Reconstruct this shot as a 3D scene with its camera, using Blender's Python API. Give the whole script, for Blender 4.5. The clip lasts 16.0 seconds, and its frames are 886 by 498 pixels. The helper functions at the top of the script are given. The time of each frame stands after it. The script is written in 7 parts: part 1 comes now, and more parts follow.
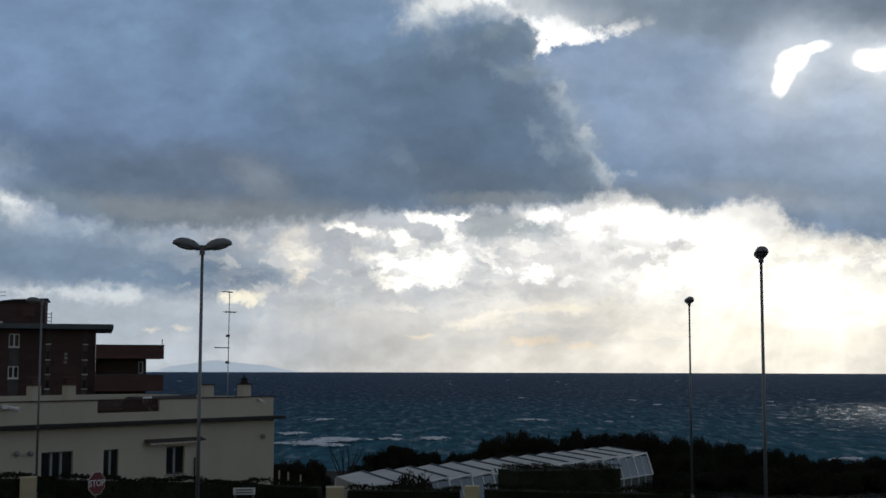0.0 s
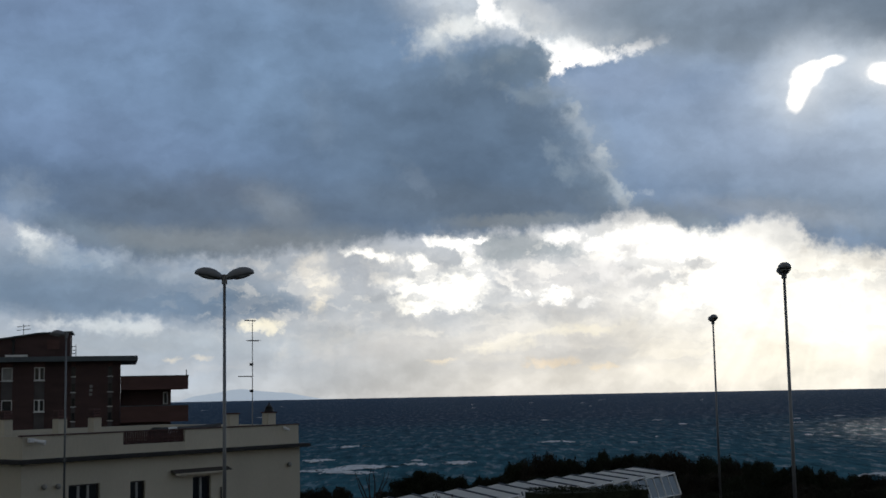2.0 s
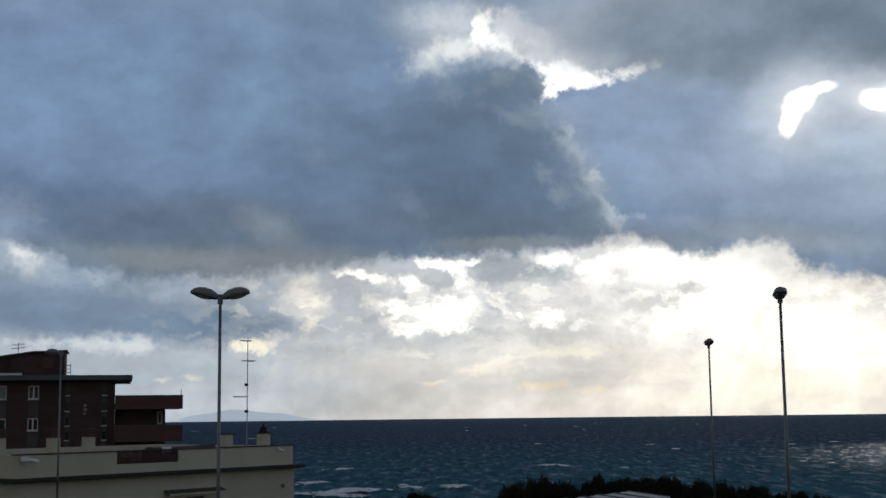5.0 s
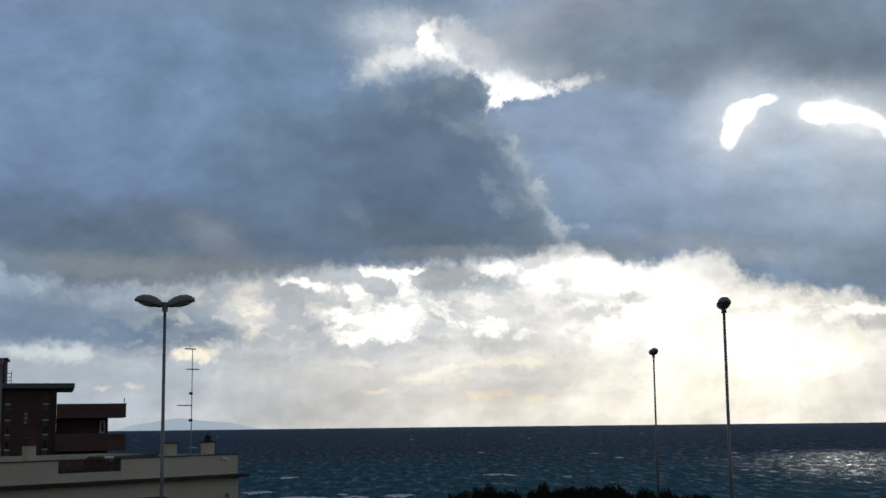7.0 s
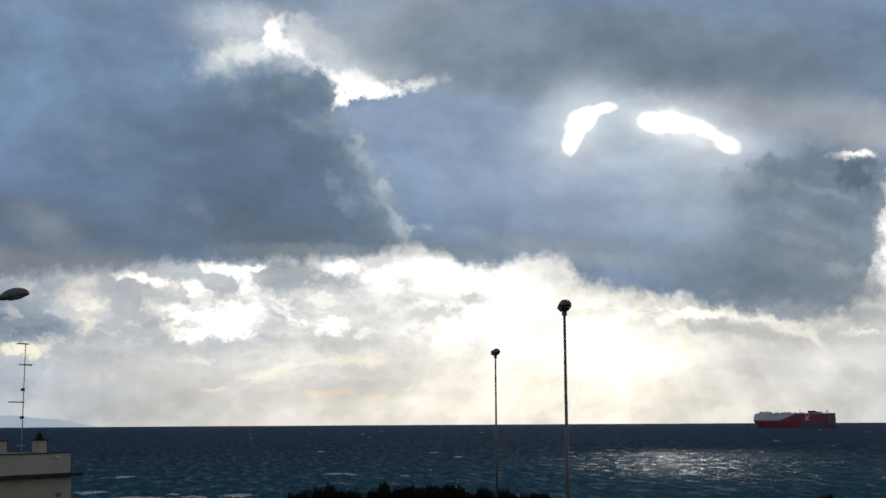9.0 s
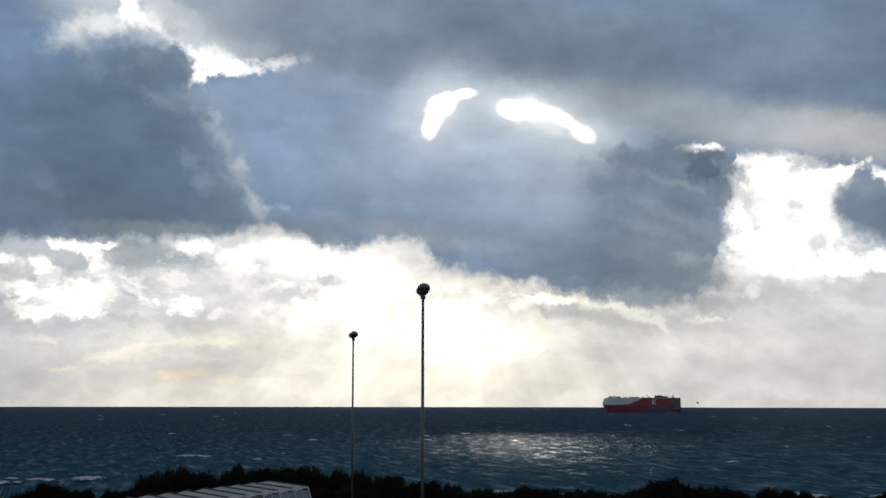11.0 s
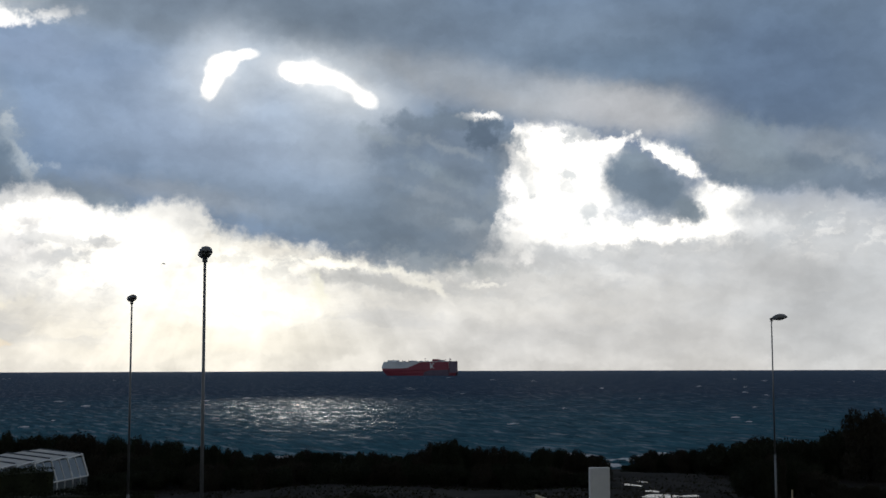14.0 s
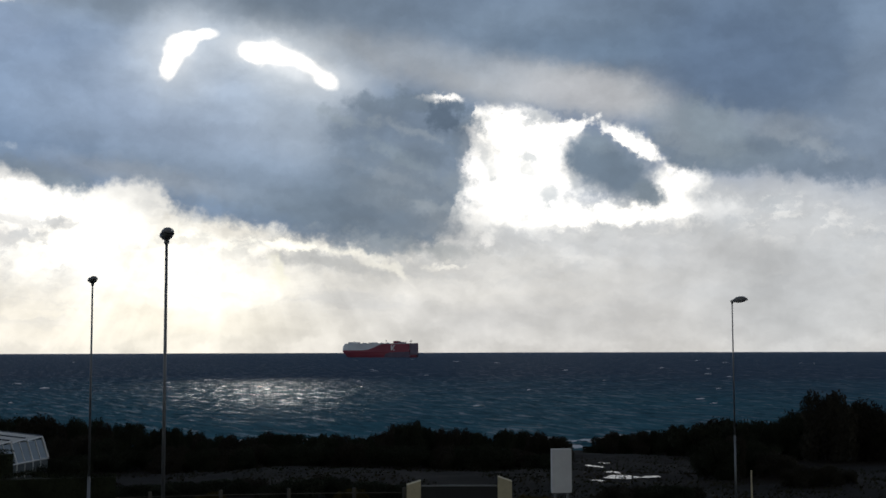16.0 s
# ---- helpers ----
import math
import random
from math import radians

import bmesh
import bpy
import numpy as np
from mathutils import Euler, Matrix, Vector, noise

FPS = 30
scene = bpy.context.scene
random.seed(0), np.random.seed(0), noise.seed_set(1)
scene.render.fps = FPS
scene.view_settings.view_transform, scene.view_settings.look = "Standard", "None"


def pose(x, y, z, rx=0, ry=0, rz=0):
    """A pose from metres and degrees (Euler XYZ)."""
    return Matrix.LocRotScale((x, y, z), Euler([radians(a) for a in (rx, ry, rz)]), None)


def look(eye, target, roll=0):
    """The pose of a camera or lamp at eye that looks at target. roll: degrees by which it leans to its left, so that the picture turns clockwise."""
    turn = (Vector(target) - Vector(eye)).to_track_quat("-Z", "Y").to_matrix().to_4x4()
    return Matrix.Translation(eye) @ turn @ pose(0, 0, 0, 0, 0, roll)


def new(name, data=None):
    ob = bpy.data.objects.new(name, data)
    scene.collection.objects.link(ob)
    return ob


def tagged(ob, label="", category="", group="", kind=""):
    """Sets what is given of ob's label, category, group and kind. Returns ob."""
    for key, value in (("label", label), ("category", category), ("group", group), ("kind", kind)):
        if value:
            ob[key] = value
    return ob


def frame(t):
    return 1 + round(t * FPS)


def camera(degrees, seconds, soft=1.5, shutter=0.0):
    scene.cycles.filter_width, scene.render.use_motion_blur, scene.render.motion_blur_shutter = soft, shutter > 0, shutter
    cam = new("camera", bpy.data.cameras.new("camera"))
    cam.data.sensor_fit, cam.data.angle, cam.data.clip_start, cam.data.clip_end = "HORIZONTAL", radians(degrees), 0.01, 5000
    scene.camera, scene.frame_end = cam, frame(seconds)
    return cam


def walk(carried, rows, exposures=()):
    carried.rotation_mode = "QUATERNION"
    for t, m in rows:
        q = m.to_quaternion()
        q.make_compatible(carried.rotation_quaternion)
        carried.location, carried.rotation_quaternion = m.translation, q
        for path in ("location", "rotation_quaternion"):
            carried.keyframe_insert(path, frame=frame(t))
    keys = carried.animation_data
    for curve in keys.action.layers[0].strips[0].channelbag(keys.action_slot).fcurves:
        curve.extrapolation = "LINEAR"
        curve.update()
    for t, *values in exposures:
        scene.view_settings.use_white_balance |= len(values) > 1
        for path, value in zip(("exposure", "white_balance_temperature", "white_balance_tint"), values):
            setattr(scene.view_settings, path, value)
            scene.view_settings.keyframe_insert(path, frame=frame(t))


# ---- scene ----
EYE = (0.0, 0.0, 8.0)
SEA = -6.0


def view(yaw, pitch, roll):
    """The camera's pose at its balcony: degrees to the left, up, and of lean."""
    return Matrix.Translation(EYE) @ pose(0, 0, 0, 90 + pitch, 0, yaw) @ pose(0, 0, 0, 0, 0, roll)


def spot(az, far, z=0.0):
    """A place by its bearing (degrees to the right of +y), its distance and its height."""
    return Vector((far * math.sin(radians(az)), far * math.cos(radians(az)), z))


def rise(el, far):
    """The height at that distance under an angle of el degrees from the eye."""
    return EYE[2] + far * math.tan(radians(el))


cam = camera(38.62, 16.0, soft=1.6)
walk(cam, [
    (0, view(0.08, 5.36, 0.14)),
    (0.5, view(0.46, 5.32, -0.03)),
    (1, view(1.59, 5.40, -0.26)),
    (1.5, view(0.48, 6.64, -0.90)),
    (2, view(1.03, 6.45, -1.13)),
    (2.5, view(1.41, 6.00, -0.73)),
    (3, view(1.53, 6.06, -1.14)),
    (3.5, view(1.34, 6.51, -0.47)),
    (3.7, view(1.29, 6.52, -0.45)),
    (5.8, view(0.40, 7.84, -0.47)),
    (6, view(0.37, 7.80, -0.20)),
    (6.5, view(-0.76, 7.67, -0.91)),
    (7, view(-1.57, 7.80, -0.65)),
    (7.5, view(-2.15, 7.60, -0.27)),
    (8, view(-4.19, 8.22, 0.18)),
    (8.5, view(-6.14, 8.22, 0.04)),
    (9, view(-8.61, 7.70, -0.33)),
    (9.2, view(-9.59, 7.42, -0.29)),
    (11.3, view(-15.77, 6.77, 0.05)),
    (11.5, view(-16.41, 6.60, 0.02)),
    (12, view(-19.30, 6.30, -0.05)),
    (12.5, view(-21.76, 6.26, -0.29)),
    (13, view(-22.61, 5.73, -0.38)),
    (13.5, view(-23.18, 5.39, -0.22)),
    (14, view(-24.79, 5.29, -0.16)),
    (14.5, view(-25.85, 4.90, -0.05)),
    (15, view(-26.06, 4.50, -0.21)),
    (15.5, view(-26.67, 4.25, 0.13)),
    (16, view(-26.46, 4.47, -0.15)),
])

# ---- light ----
SUN_AZ, SUN_EL = 18.7, 15.2
world = bpy.data.worlds.new("world")
scene.world = world
world.use_nodes = True
wn, wl = world.node_tree.nodes, world.node_tree.links
wn.clear()
w_out, w_bg, w_sky = wn.new("ShaderNodeOutputWorld"), wn.new("ShaderNodeBackground"), wn.new("ShaderNodeTexSky")
w_sky.sky_type, w_sky.sun_disc = "NISHITA", False
w_sky.sun_elevation, w_sky.sun_rotation = radians(SUN_EL), radians(SUN_AZ)
w_noise, w_mix, w_ramp, w_co = wn.new("ShaderNodeTexNoise"), wn.new("ShaderNodeMix"), wn.new("ShaderNodeMapRange"), wn.new("ShaderNodeTexCoord")
w_mix.data_type = "RGBA"
w_noise.inputs["Scale"].default_value, w_noise.inputs["Detail"].default_value = 2.5, 6
w_ramp.inputs["From Min"].default_value, w_ramp.inputs["From Max"].default_value = 0.3, 0.6
w_mix.inputs["B"].default_value = (1.84, 1.8, 1.82, 1)
wl.new(w_co.outputs["Generated"], w_noise.inputs["Vector"])
wl.new(w_noise.outputs["Fac"], w_ramp.inputs["Value"])
wl.new(w_ramp.outputs["Result"], w_mix.inputs["Factor"])
wl.new(w_sky.outputs["Color"], w_mix.inputs["A"])
wl.new(w_mix.outputs["Result"], w_bg.inputs["Color"])
w_bg.inputs["Strength"].default_value = 0.085
wl.new(w_bg.outputs["Background"], w_out.inputs["Surface"])

sun_data = bpy.data.lights.new("sun", "SUN")
sun_data.energy, sun_data.angle, sun_data.color = 0.6, radians(0.5), (1.0, 0.93, 0.82)
sun = new("sun", sun_data)
sun.matrix_world = look(spot(SUN_AZ, 900, 900 * math.tan(radians(SUN_EL))), (0, 0, 0))


# ---- materials ----
def srgb(rgb):
    return tuple((c / 255 / 12.92 if c < 10.3 else ((c / 255 + 0.055) / 1.055) ** 2.4) for c in rgb)


def surface(name, colour, rough=0.7, metal=0.0, vary=0.35, scale=3.0, bump=0.3, fine=None, second=None, stretch=(1, 1, 1)):
    """A surface with grain and stains: two noises that vary the colour, one that lifts it."""
    m = bpy.data.materials.new(name)
    m.use_nodes = True
    n, l = m.node_tree.nodes, m.node_tree.links
    p = n["Principled BSDF"]
    p.inputs["Roughness"].default_value, p.inputs["Metallic"].default_value = rough, metal
    co, mp = n.new("ShaderNodeTexCoord"), n.new("ShaderNodeMapping")
    mp.inputs["Scale"].default_value = stretch
    l.new(co.outputs["Object"], mp.inputs["Vector"])
    a, b = n.new("ShaderNodeTexNoise"), n.new("ShaderNodeTexNoise")
    a.inputs["Scale"].default_value, a.inputs["Detail"].default_value = scale, 6
    b.inputs["Scale"].default_value, b.inputs["Detail"].default_value = fine or scale * 9, 4
    info = n.new("ShaderNodeObjectInfo")
    for t in (a, b):
        l.new(mp.outputs["Vector"], t.inputs["Vector"])
    ra = n.new("ShaderNodeMapRange")
    ra.inputs["From Min"].default_value, ra.inputs["From Max"].default_value = 0.3, 0.7
    l.new(a.outputs["Fac"], ra.inputs["Value"])
    mix = n.new("ShaderNodeMix")
    mix.data_type = "RGBA"
    dark = second or tuple(c * (1 - vary) for c in colour)
    mix.inputs["A"].default_value, mix.inputs["B"].default_value = (*dark, 1), (*colour, 1)
    l.new(ra.outputs["Result"], mix.inputs["Factor"])
    grain = n.new("ShaderNodeMapRange")
    grain.inputs["To Min"].default_value, grain.inputs["To Max"].default_value = 1 - vary * 0.6, 1 + vary * 0.6
    l.new(b.outputs["Fac"], grain.inputs["Value"])
    each = n.new("ShaderNodeMapRange")
    each.inputs["To Min"].default_value, each.inputs["To Max"].default_value = 1 - vary * 0.3, 1 + vary * 0.3
    l.new(info.outputs["Random"], each.inputs["Value"])
    both = n.new("ShaderNodeMath")
    both.operation = "MULTIPLY"
    l.new(grain.outputs["Result"], both.inputs[0])
    l.new(each.outputs["Result"], both.inputs[1])
    mul = n.new("ShaderNodeVectorMath")
    mul.operation = "SCALE"
    l.new(mix.outputs["Result"], mul.inputs[0])
    l.new(both.outputs["Value"], mul.inputs["Scale"])
    l.new(mul.outputs["Vector"], p.inputs["Base Color"])
    if bump:
        bp = n.new("ShaderNodeBump")
        bp.inputs["Strength"].default_value, bp.inputs["Distance"].default_value = bump, 0.02
        l.new(b.outputs["Fac"], bp.inputs["Height"])
        l.new(bp.outputs["Normal"], p.inputs["Normal"])
    return m


def glass(name, tint=(0.02, 0.025, 0.03), rough=0.06):
    m = surface(name, tint, rough, vary=0.2, scale=0.6, bump=0.04)
    m.node_tree.nodes["Principled BSDF"].inputs["IOR"].default_value = 1.5
    return m


PLASTER = surface("cream_plaster", (0.61, 0.555, 0.44), 0.85, vary=0.16, scale=0.35, fine=14, stretch=(1, 1, 0.35))
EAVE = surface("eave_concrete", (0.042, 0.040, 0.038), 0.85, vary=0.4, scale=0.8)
COPING = surface("terracotta_coping", (0.10, 0.052, 0.045), 0.8, vary=0.4, scale=1.5)
BRICK = surface("red_brick_wall", (0.088, 0.050, 0.047), 0.85, vary=0.35, scale=0.5, fine=9, stretch=(1, 1, 3))
BRICK_BAND = surface("red_brick_band", (0.125, 0.062, 0.054), 0.8, vary=0.3, scale=0.7, stretch=(1, 1, 3))
FASCIA = surface("lead_fascia", (0.11, 0.135, 0.15), 0.6, vary=0.3, scale=0.6)
WHITE = surface("white_paint", (0.78, 0.78, 0.76), 0.55, vary=0.15, scale=1.2)
DARKWOOD = surface("dark_window_frame", (0.05, 0.045, 0.04), 0.5, vary=0.3, scale=2)
GREYWOOD = surface("grey_shutter", (0.33, 0.33, 0.31), 0.6, vary=0.25, scale=2)
PANE = glass("window_glass")
GALV = surface("galvanised_steel", (0.22, 0.23, 0.24), 0.5, 0.6, vary=0.14, scale=0.7, bump=0.1, stretch=(1, 1, 0.2))
HEADGREY = surface("lamp_head_grey", (0.22, 0.225, 0.235), 0.55, vary=0.12, scale=2, bump=0.08)
LENS = glass("lamp_lens", (0.35, 0.36, 0.36), 0.2)
ALU = surface("antenna_aluminium", (0.35, 0.36, 0.37), 0.4, 0.8, vary=0.25, scale=4)
BLACKIRON = surface("black_iron", (0.014, 0.014, 0.015), 0.5, vary=0.3, scale=4)
RUST = surface("rusty_rail", (0.085, 0.036, 0.03), 0.8, vary=0.45, scale=3)
PILLAR = surface("cream_pillar", (0.60, 0.52, 0.34), 0.85, vary=0.25, scale=1.2)
OLDPOST = surface("weathered_post", (0.11, 0.10, 0.08), 0.85, vary=0.4, scale=2)
STOPRED = surface("sign_red", (0.16, 0.010, 0.016), 0.45, vary=0.15, scale=3)
SIGNWHITE = surface("sign_white", (0.8, 0.8, 0.8), 0.5, vary=0.08, scale=3)
SHEET = surface("white_roof_sheet", (0.47, 0.44, 0.37), 0.5, vary=0.22, scale=0.7, stretch=(1, 1, 1))
GREENGLASS = glass("veranda_glass", (0.16, 0.18, 0.18), 0.15)
SPANDREL = surface("grey_spandrel_panel", (0.115, 0.105, 0.105), 0.8, vary=0.3, scale=1.5)
BARK = surface("bark", (0.05, 0.04, 0.033), 0.9, vary=0.4, scale=6)
LEAF_A = surface("evergreen_leaf", (0.040, 0.046, 0.030), 0.9, vary=0.5, scale=0.9)
LEAF_B = surface("tamarisk_leaf", (0.050, 0.046, 0.034), 0.9, vary=0.5, scale=0.9)
LEAF_C = surface("hedge_leaf", (0.036, 0.042, 0.024), 0.9, vary=0.5, scale=1.2)
LEAF_DRY = surface("dry_olive_leaf", (0.085, 0.068, 0.022), 0.9, vary=0.5, scale=0.9)
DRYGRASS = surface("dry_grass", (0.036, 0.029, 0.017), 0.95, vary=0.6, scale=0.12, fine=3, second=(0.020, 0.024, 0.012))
FOAM = surface("sea_foam", (0.78, 0.81, 0.83), 0.8, vary=0.25, scale=0.6)
HULLRED = surface("ship_red", (0.36, 0.055, 0.08), 0.5, vary=0.2, scale=0.05, fine=0.4)
HULLGREY = surface("ship_light_grey", (0.8, 0.8, 0.8), 0.5, vary=0.1, scale=0.05, fine=0.4)
HULLDARK = surface("ship_dark", (0.17, 0.12, 0.17), 0.6, vary=0.3, scale=0.1, fine=0.6)
# haze painted into the material: a pale blue emission over a dull base
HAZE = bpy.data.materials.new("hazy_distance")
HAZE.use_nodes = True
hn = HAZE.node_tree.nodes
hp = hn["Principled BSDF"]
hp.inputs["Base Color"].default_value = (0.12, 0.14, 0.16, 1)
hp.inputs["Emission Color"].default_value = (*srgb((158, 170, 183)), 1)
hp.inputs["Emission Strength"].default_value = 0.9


def water_material():
    """Sea water: dark and glossy, greener near the shore, rippled at three sizes."""
    m = bpy.data.materials.new("sea_water")
    m.use_nodes = True
    n, l = m.node_tree.nodes, m.node_tree.links
    n.remove(n["Principled BSDF"])
    body, shine, water = n.new("ShaderNodeBsdfDiffuse"), n.new("ShaderNodeBsdfGlossy"), n.new("ShaderNodeMixShader")
    shine.inputs["Roughness"].default_value, shine.inputs["Color"].default_value = 0.28, (0.9, 0.95, 1.0, 1)
    l.new(body.outputs["BSDF"], water.inputs[1])
    l.new(shine.outputs["BSDF"], water.inputs[2])
    l.new(water.outputs["Shader"], n["Material Output"].inputs["Surface"])
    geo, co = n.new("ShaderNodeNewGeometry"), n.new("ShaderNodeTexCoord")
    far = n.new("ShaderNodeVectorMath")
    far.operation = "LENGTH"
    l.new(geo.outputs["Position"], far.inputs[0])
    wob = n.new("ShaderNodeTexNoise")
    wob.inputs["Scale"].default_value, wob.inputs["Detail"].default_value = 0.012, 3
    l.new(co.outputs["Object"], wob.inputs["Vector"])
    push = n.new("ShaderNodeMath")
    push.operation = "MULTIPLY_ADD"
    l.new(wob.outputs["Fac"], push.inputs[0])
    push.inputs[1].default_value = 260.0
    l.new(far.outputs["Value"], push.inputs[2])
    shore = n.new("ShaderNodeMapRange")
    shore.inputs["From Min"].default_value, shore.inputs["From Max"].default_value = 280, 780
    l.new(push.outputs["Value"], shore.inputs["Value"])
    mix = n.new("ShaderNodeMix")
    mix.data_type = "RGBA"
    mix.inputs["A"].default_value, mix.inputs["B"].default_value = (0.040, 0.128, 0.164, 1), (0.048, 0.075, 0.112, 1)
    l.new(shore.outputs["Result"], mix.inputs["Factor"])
    # light and dark streaks in the colour stand in for crests and troughs
    wave_shade_map, wave_shade, wave_shade_lift, wave_shaded = n.new("ShaderNodeMapping"), n.new("ShaderNodeTexNoise"), n.new("ShaderNodeMapRange"), n.new("ShaderNodeVectorMath")
    wave_shade_map.inputs["Rotation"].default_value, wave_shade_map.inputs["Scale"].default_value = (0, 0, radians(18)), (0.34, 0.07, 1)
    wave_shade.inputs["Scale"].default_value, wave_shade.inputs["Detail"].default_value, wave_shade.inputs["Roughness"].default_value = 1.0, 9, 0.7
    for key, value in (("From Min", 0.32), ("From Max", 0.68), ("To Min", 0.6), ("To Max", 1.45)):
        wave_shade_lift.inputs[key].default_value = value
    wave_shaded.operation = "SCALE"
    l.new(co.outputs["Object"], wave_shade_map.inputs["Vector"])
    l.new(wave_shade_map.outputs["Vector"], wave_shade.inputs["Vector"])
    l.new(wave_shade.outputs["Fac"], wave_shade_lift.inputs["Value"])
    l.new(mix.outputs["Result"], wave_shaded.inputs[0])
    l.new(wave_shade_lift.outputs["Result"], wave_shaded.inputs["Scale"])
    l.new(wave_shaded.outputs["Vector"], body.inputs["Color"])
    # the glossy share varies in streaks, to break reflections into glints
    glint_map, glint, glint_lift = n.new("ShaderNodeMapping"), n.new("ShaderNodeTexNoise"), n.new("ShaderNodeMapRange")
    glint_map.inputs["Rotation"].default_value, glint_map.inputs["Scale"].default_value = (0, 0, radians(14)), (0.4, 0.055, 1)
    glint.inputs["Scale"].default_value, glint.inputs["Detail"].default_value, glint.inputs["Roughness"].default_value = 1.0, 9, 0.72
    for key, value in (("From Min", 0.52), ("From Max", 0.66), ("To Min", 0.008), ("To Max", 0.17)):
        glint_lift.inputs[key].default_value = value
    l.new(co.outputs["Object"], glint_map.inputs["Vector"])
    l.new(glint_map.outputs["Vector"], glint.inputs["Vector"])
    l.new(glint.outputs["Fac"], glint_lift.inputs["Value"])
    l.new(glint_lift.outputs["Result"], water.inputs["Fac"])
    last = None
    for scale, high, strength, stretch in ((0.15, 0.9, 1.0, (0.8, 1.2, 1)), (0.55, 0.42, 1.0, (0.8, 1.2, 1)), (1.8, 0.16, 1.0, (0.9, 1.1, 1))):
        mp, tex, bp = n.new("ShaderNodeMapping"), n.new("ShaderNodeTexNoise"), n.new("ShaderNodeBump")
        mp.inputs["Rotation"].default_value, mp.inputs["Scale"].default_value = (0, 0, radians(18)), stretch
        l.new(co.outputs["Object"], mp.inputs["Vector"])
        l.new(mp.outputs["Vector"], tex.inputs["Vector"])
        tex.inputs["Scale"].default_value, tex.inputs["Detail"].default_value = scale, 5
        bp.inputs["Strength"].default_value, bp.inputs["Distance"].default_value = strength, high
        l.new(tex.outputs["Fac"], bp.inputs["Height"])
        if last:
            l.new(last.outputs["Normal"], bp.inputs["Normal"])
        last = bp
    l.new(last.outputs["Normal"], body.inputs["Normal"])
    l.new(last.outputs["Normal"], shine.inputs["Normal"])
    return m


SEAWATER = water_material()
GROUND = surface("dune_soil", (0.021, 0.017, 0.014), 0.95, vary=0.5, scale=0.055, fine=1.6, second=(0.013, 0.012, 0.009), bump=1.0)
PUDDLE = surface("puddle_water", (0.03, 0.03, 0.028), 0.10, vary=0.3, scale=1.5, bump=0.5)
for leafy in (LEAF_A, LEAF_B, LEAF_C, LEAF_DRY, DRYGRASS, GROUND):
    leafy.node_tree.nodes["Principled BSDF"].inputs["Specular IOR Level"].default_value = 0.06


# ---- builders ----
def box_into(bm, lo, hi, m=None, bevel=0.0):
    """A box from corner lo to corner hi, its edges bevelled."""
    r = bmesh.ops.create_cube(bm, size=1.0)
    c = [(a + b) / 2 for a, b in zip(lo, hi)]
    s = [b - a for a, b in zip(lo, hi)]
    t = Matrix.Translation(c) @ Matrix.Diagonal((*s, 1))
    bmesh.ops.transform(bm, matrix=(m or Matrix()) @ t, verts=r["verts"])
    if bevel:
        es = list({e for v in r["verts"] for e in v.link_edges})
        bmesh.ops.bevel(bm, geom=es, offset=bevel, segments=2, affect="EDGES")


def rod_into(bm, a, b, r0, r1=None, sides=10):
    """A round rod from a to b."""
    a, b = Vector(a), Vector(b)
    r = bmesh.ops.create_cone(bm, cap_ends=True, segments=sides, radius1=r0, radius2=r0 if r1 is None else r1, depth=(b - a).length)
    q = (b - a).to_track_quat("Z", "Y").to_matrix().to_4x4()
    bmesh.ops.transform(bm, matrix=Matrix.Translation((a + b) / 2) @ q, verts=r["verts"])


def prism_into(bm, outline, lo, hi, m=None):
    """A flat outline in x and y drawn up from z = lo to z = hi."""
    bottom = [bm.verts.new((x, y, lo)) for x, y in outline]
    top = [bm.verts.new((x, y, hi)) for x, y in outline]
    n = len(outline)
    fs = [bm.faces.new(bottom[::-1]), bm.faces.new(top)]
    fs += [bm.faces.new((bottom[i], bottom[(i + 1) % n], top[(i + 1) % n], top[i])) for i in range(n)]
    if m:
        bmesh.ops.transform(bm, matrix=m, verts=bottom + top)
    bmesh.ops.recalc_face_normals(bm, faces=fs)


def mesh_of(bm, name, material, smooth=False):
    me = bpy.data.meshes.new(name)
    bm.to_mesh(me)
    bm.free()
    if material:
        me.materials.append(material)
    if smooth:
        me.polygons.foreach_set("use_smooth", [True] * len(me.polygons))
    return me


def part(name, bm, material, parent, label="", smooth=False, m=None):
    ob = new(name, mesh_of(bm, name, material, smooth))
    ob.parent = parent
    if m:
        ob.matrix_basis = m
    return tagged(ob, label)


def share(name, me, parent, m):
    """One more piece on a mesh that its fellows use."""
    ob = new(name, me)
    ob.parent, ob.matrix_basis = parent, m
    return ob


def thing(name, m, label, category, group="", kind=""):
    ob = new(name)
    ob.matrix_basis = m
    ob.empty_display_size = 0.2
    return tagged(ob, label, category, group, kind)


def box_part(name, lo, hi, material, parent, label="", bevel=0.0):
    bm = bmesh.new()
    box_into(bm, lo, hi, None, bevel)
    return part(name, bm, material, parent, label)


# ---- sky ----
sky_mat = bpy.data.materials.new("cloudy_sky")
sky_mat.use_nodes = True
sn, sl = sky_mat.node_tree.nodes, sky_mat.node_tree.links
sn.clear()


def snode(kind, **settings):
    n = sn.new(kind)
    for key, value in settings.items():
        if key == "operation":
            n.operation = value
        elif key == "data_type":
            n.data_type = value
        else:
            n.inputs[key.replace("_", " ")].default_value = value
    return n


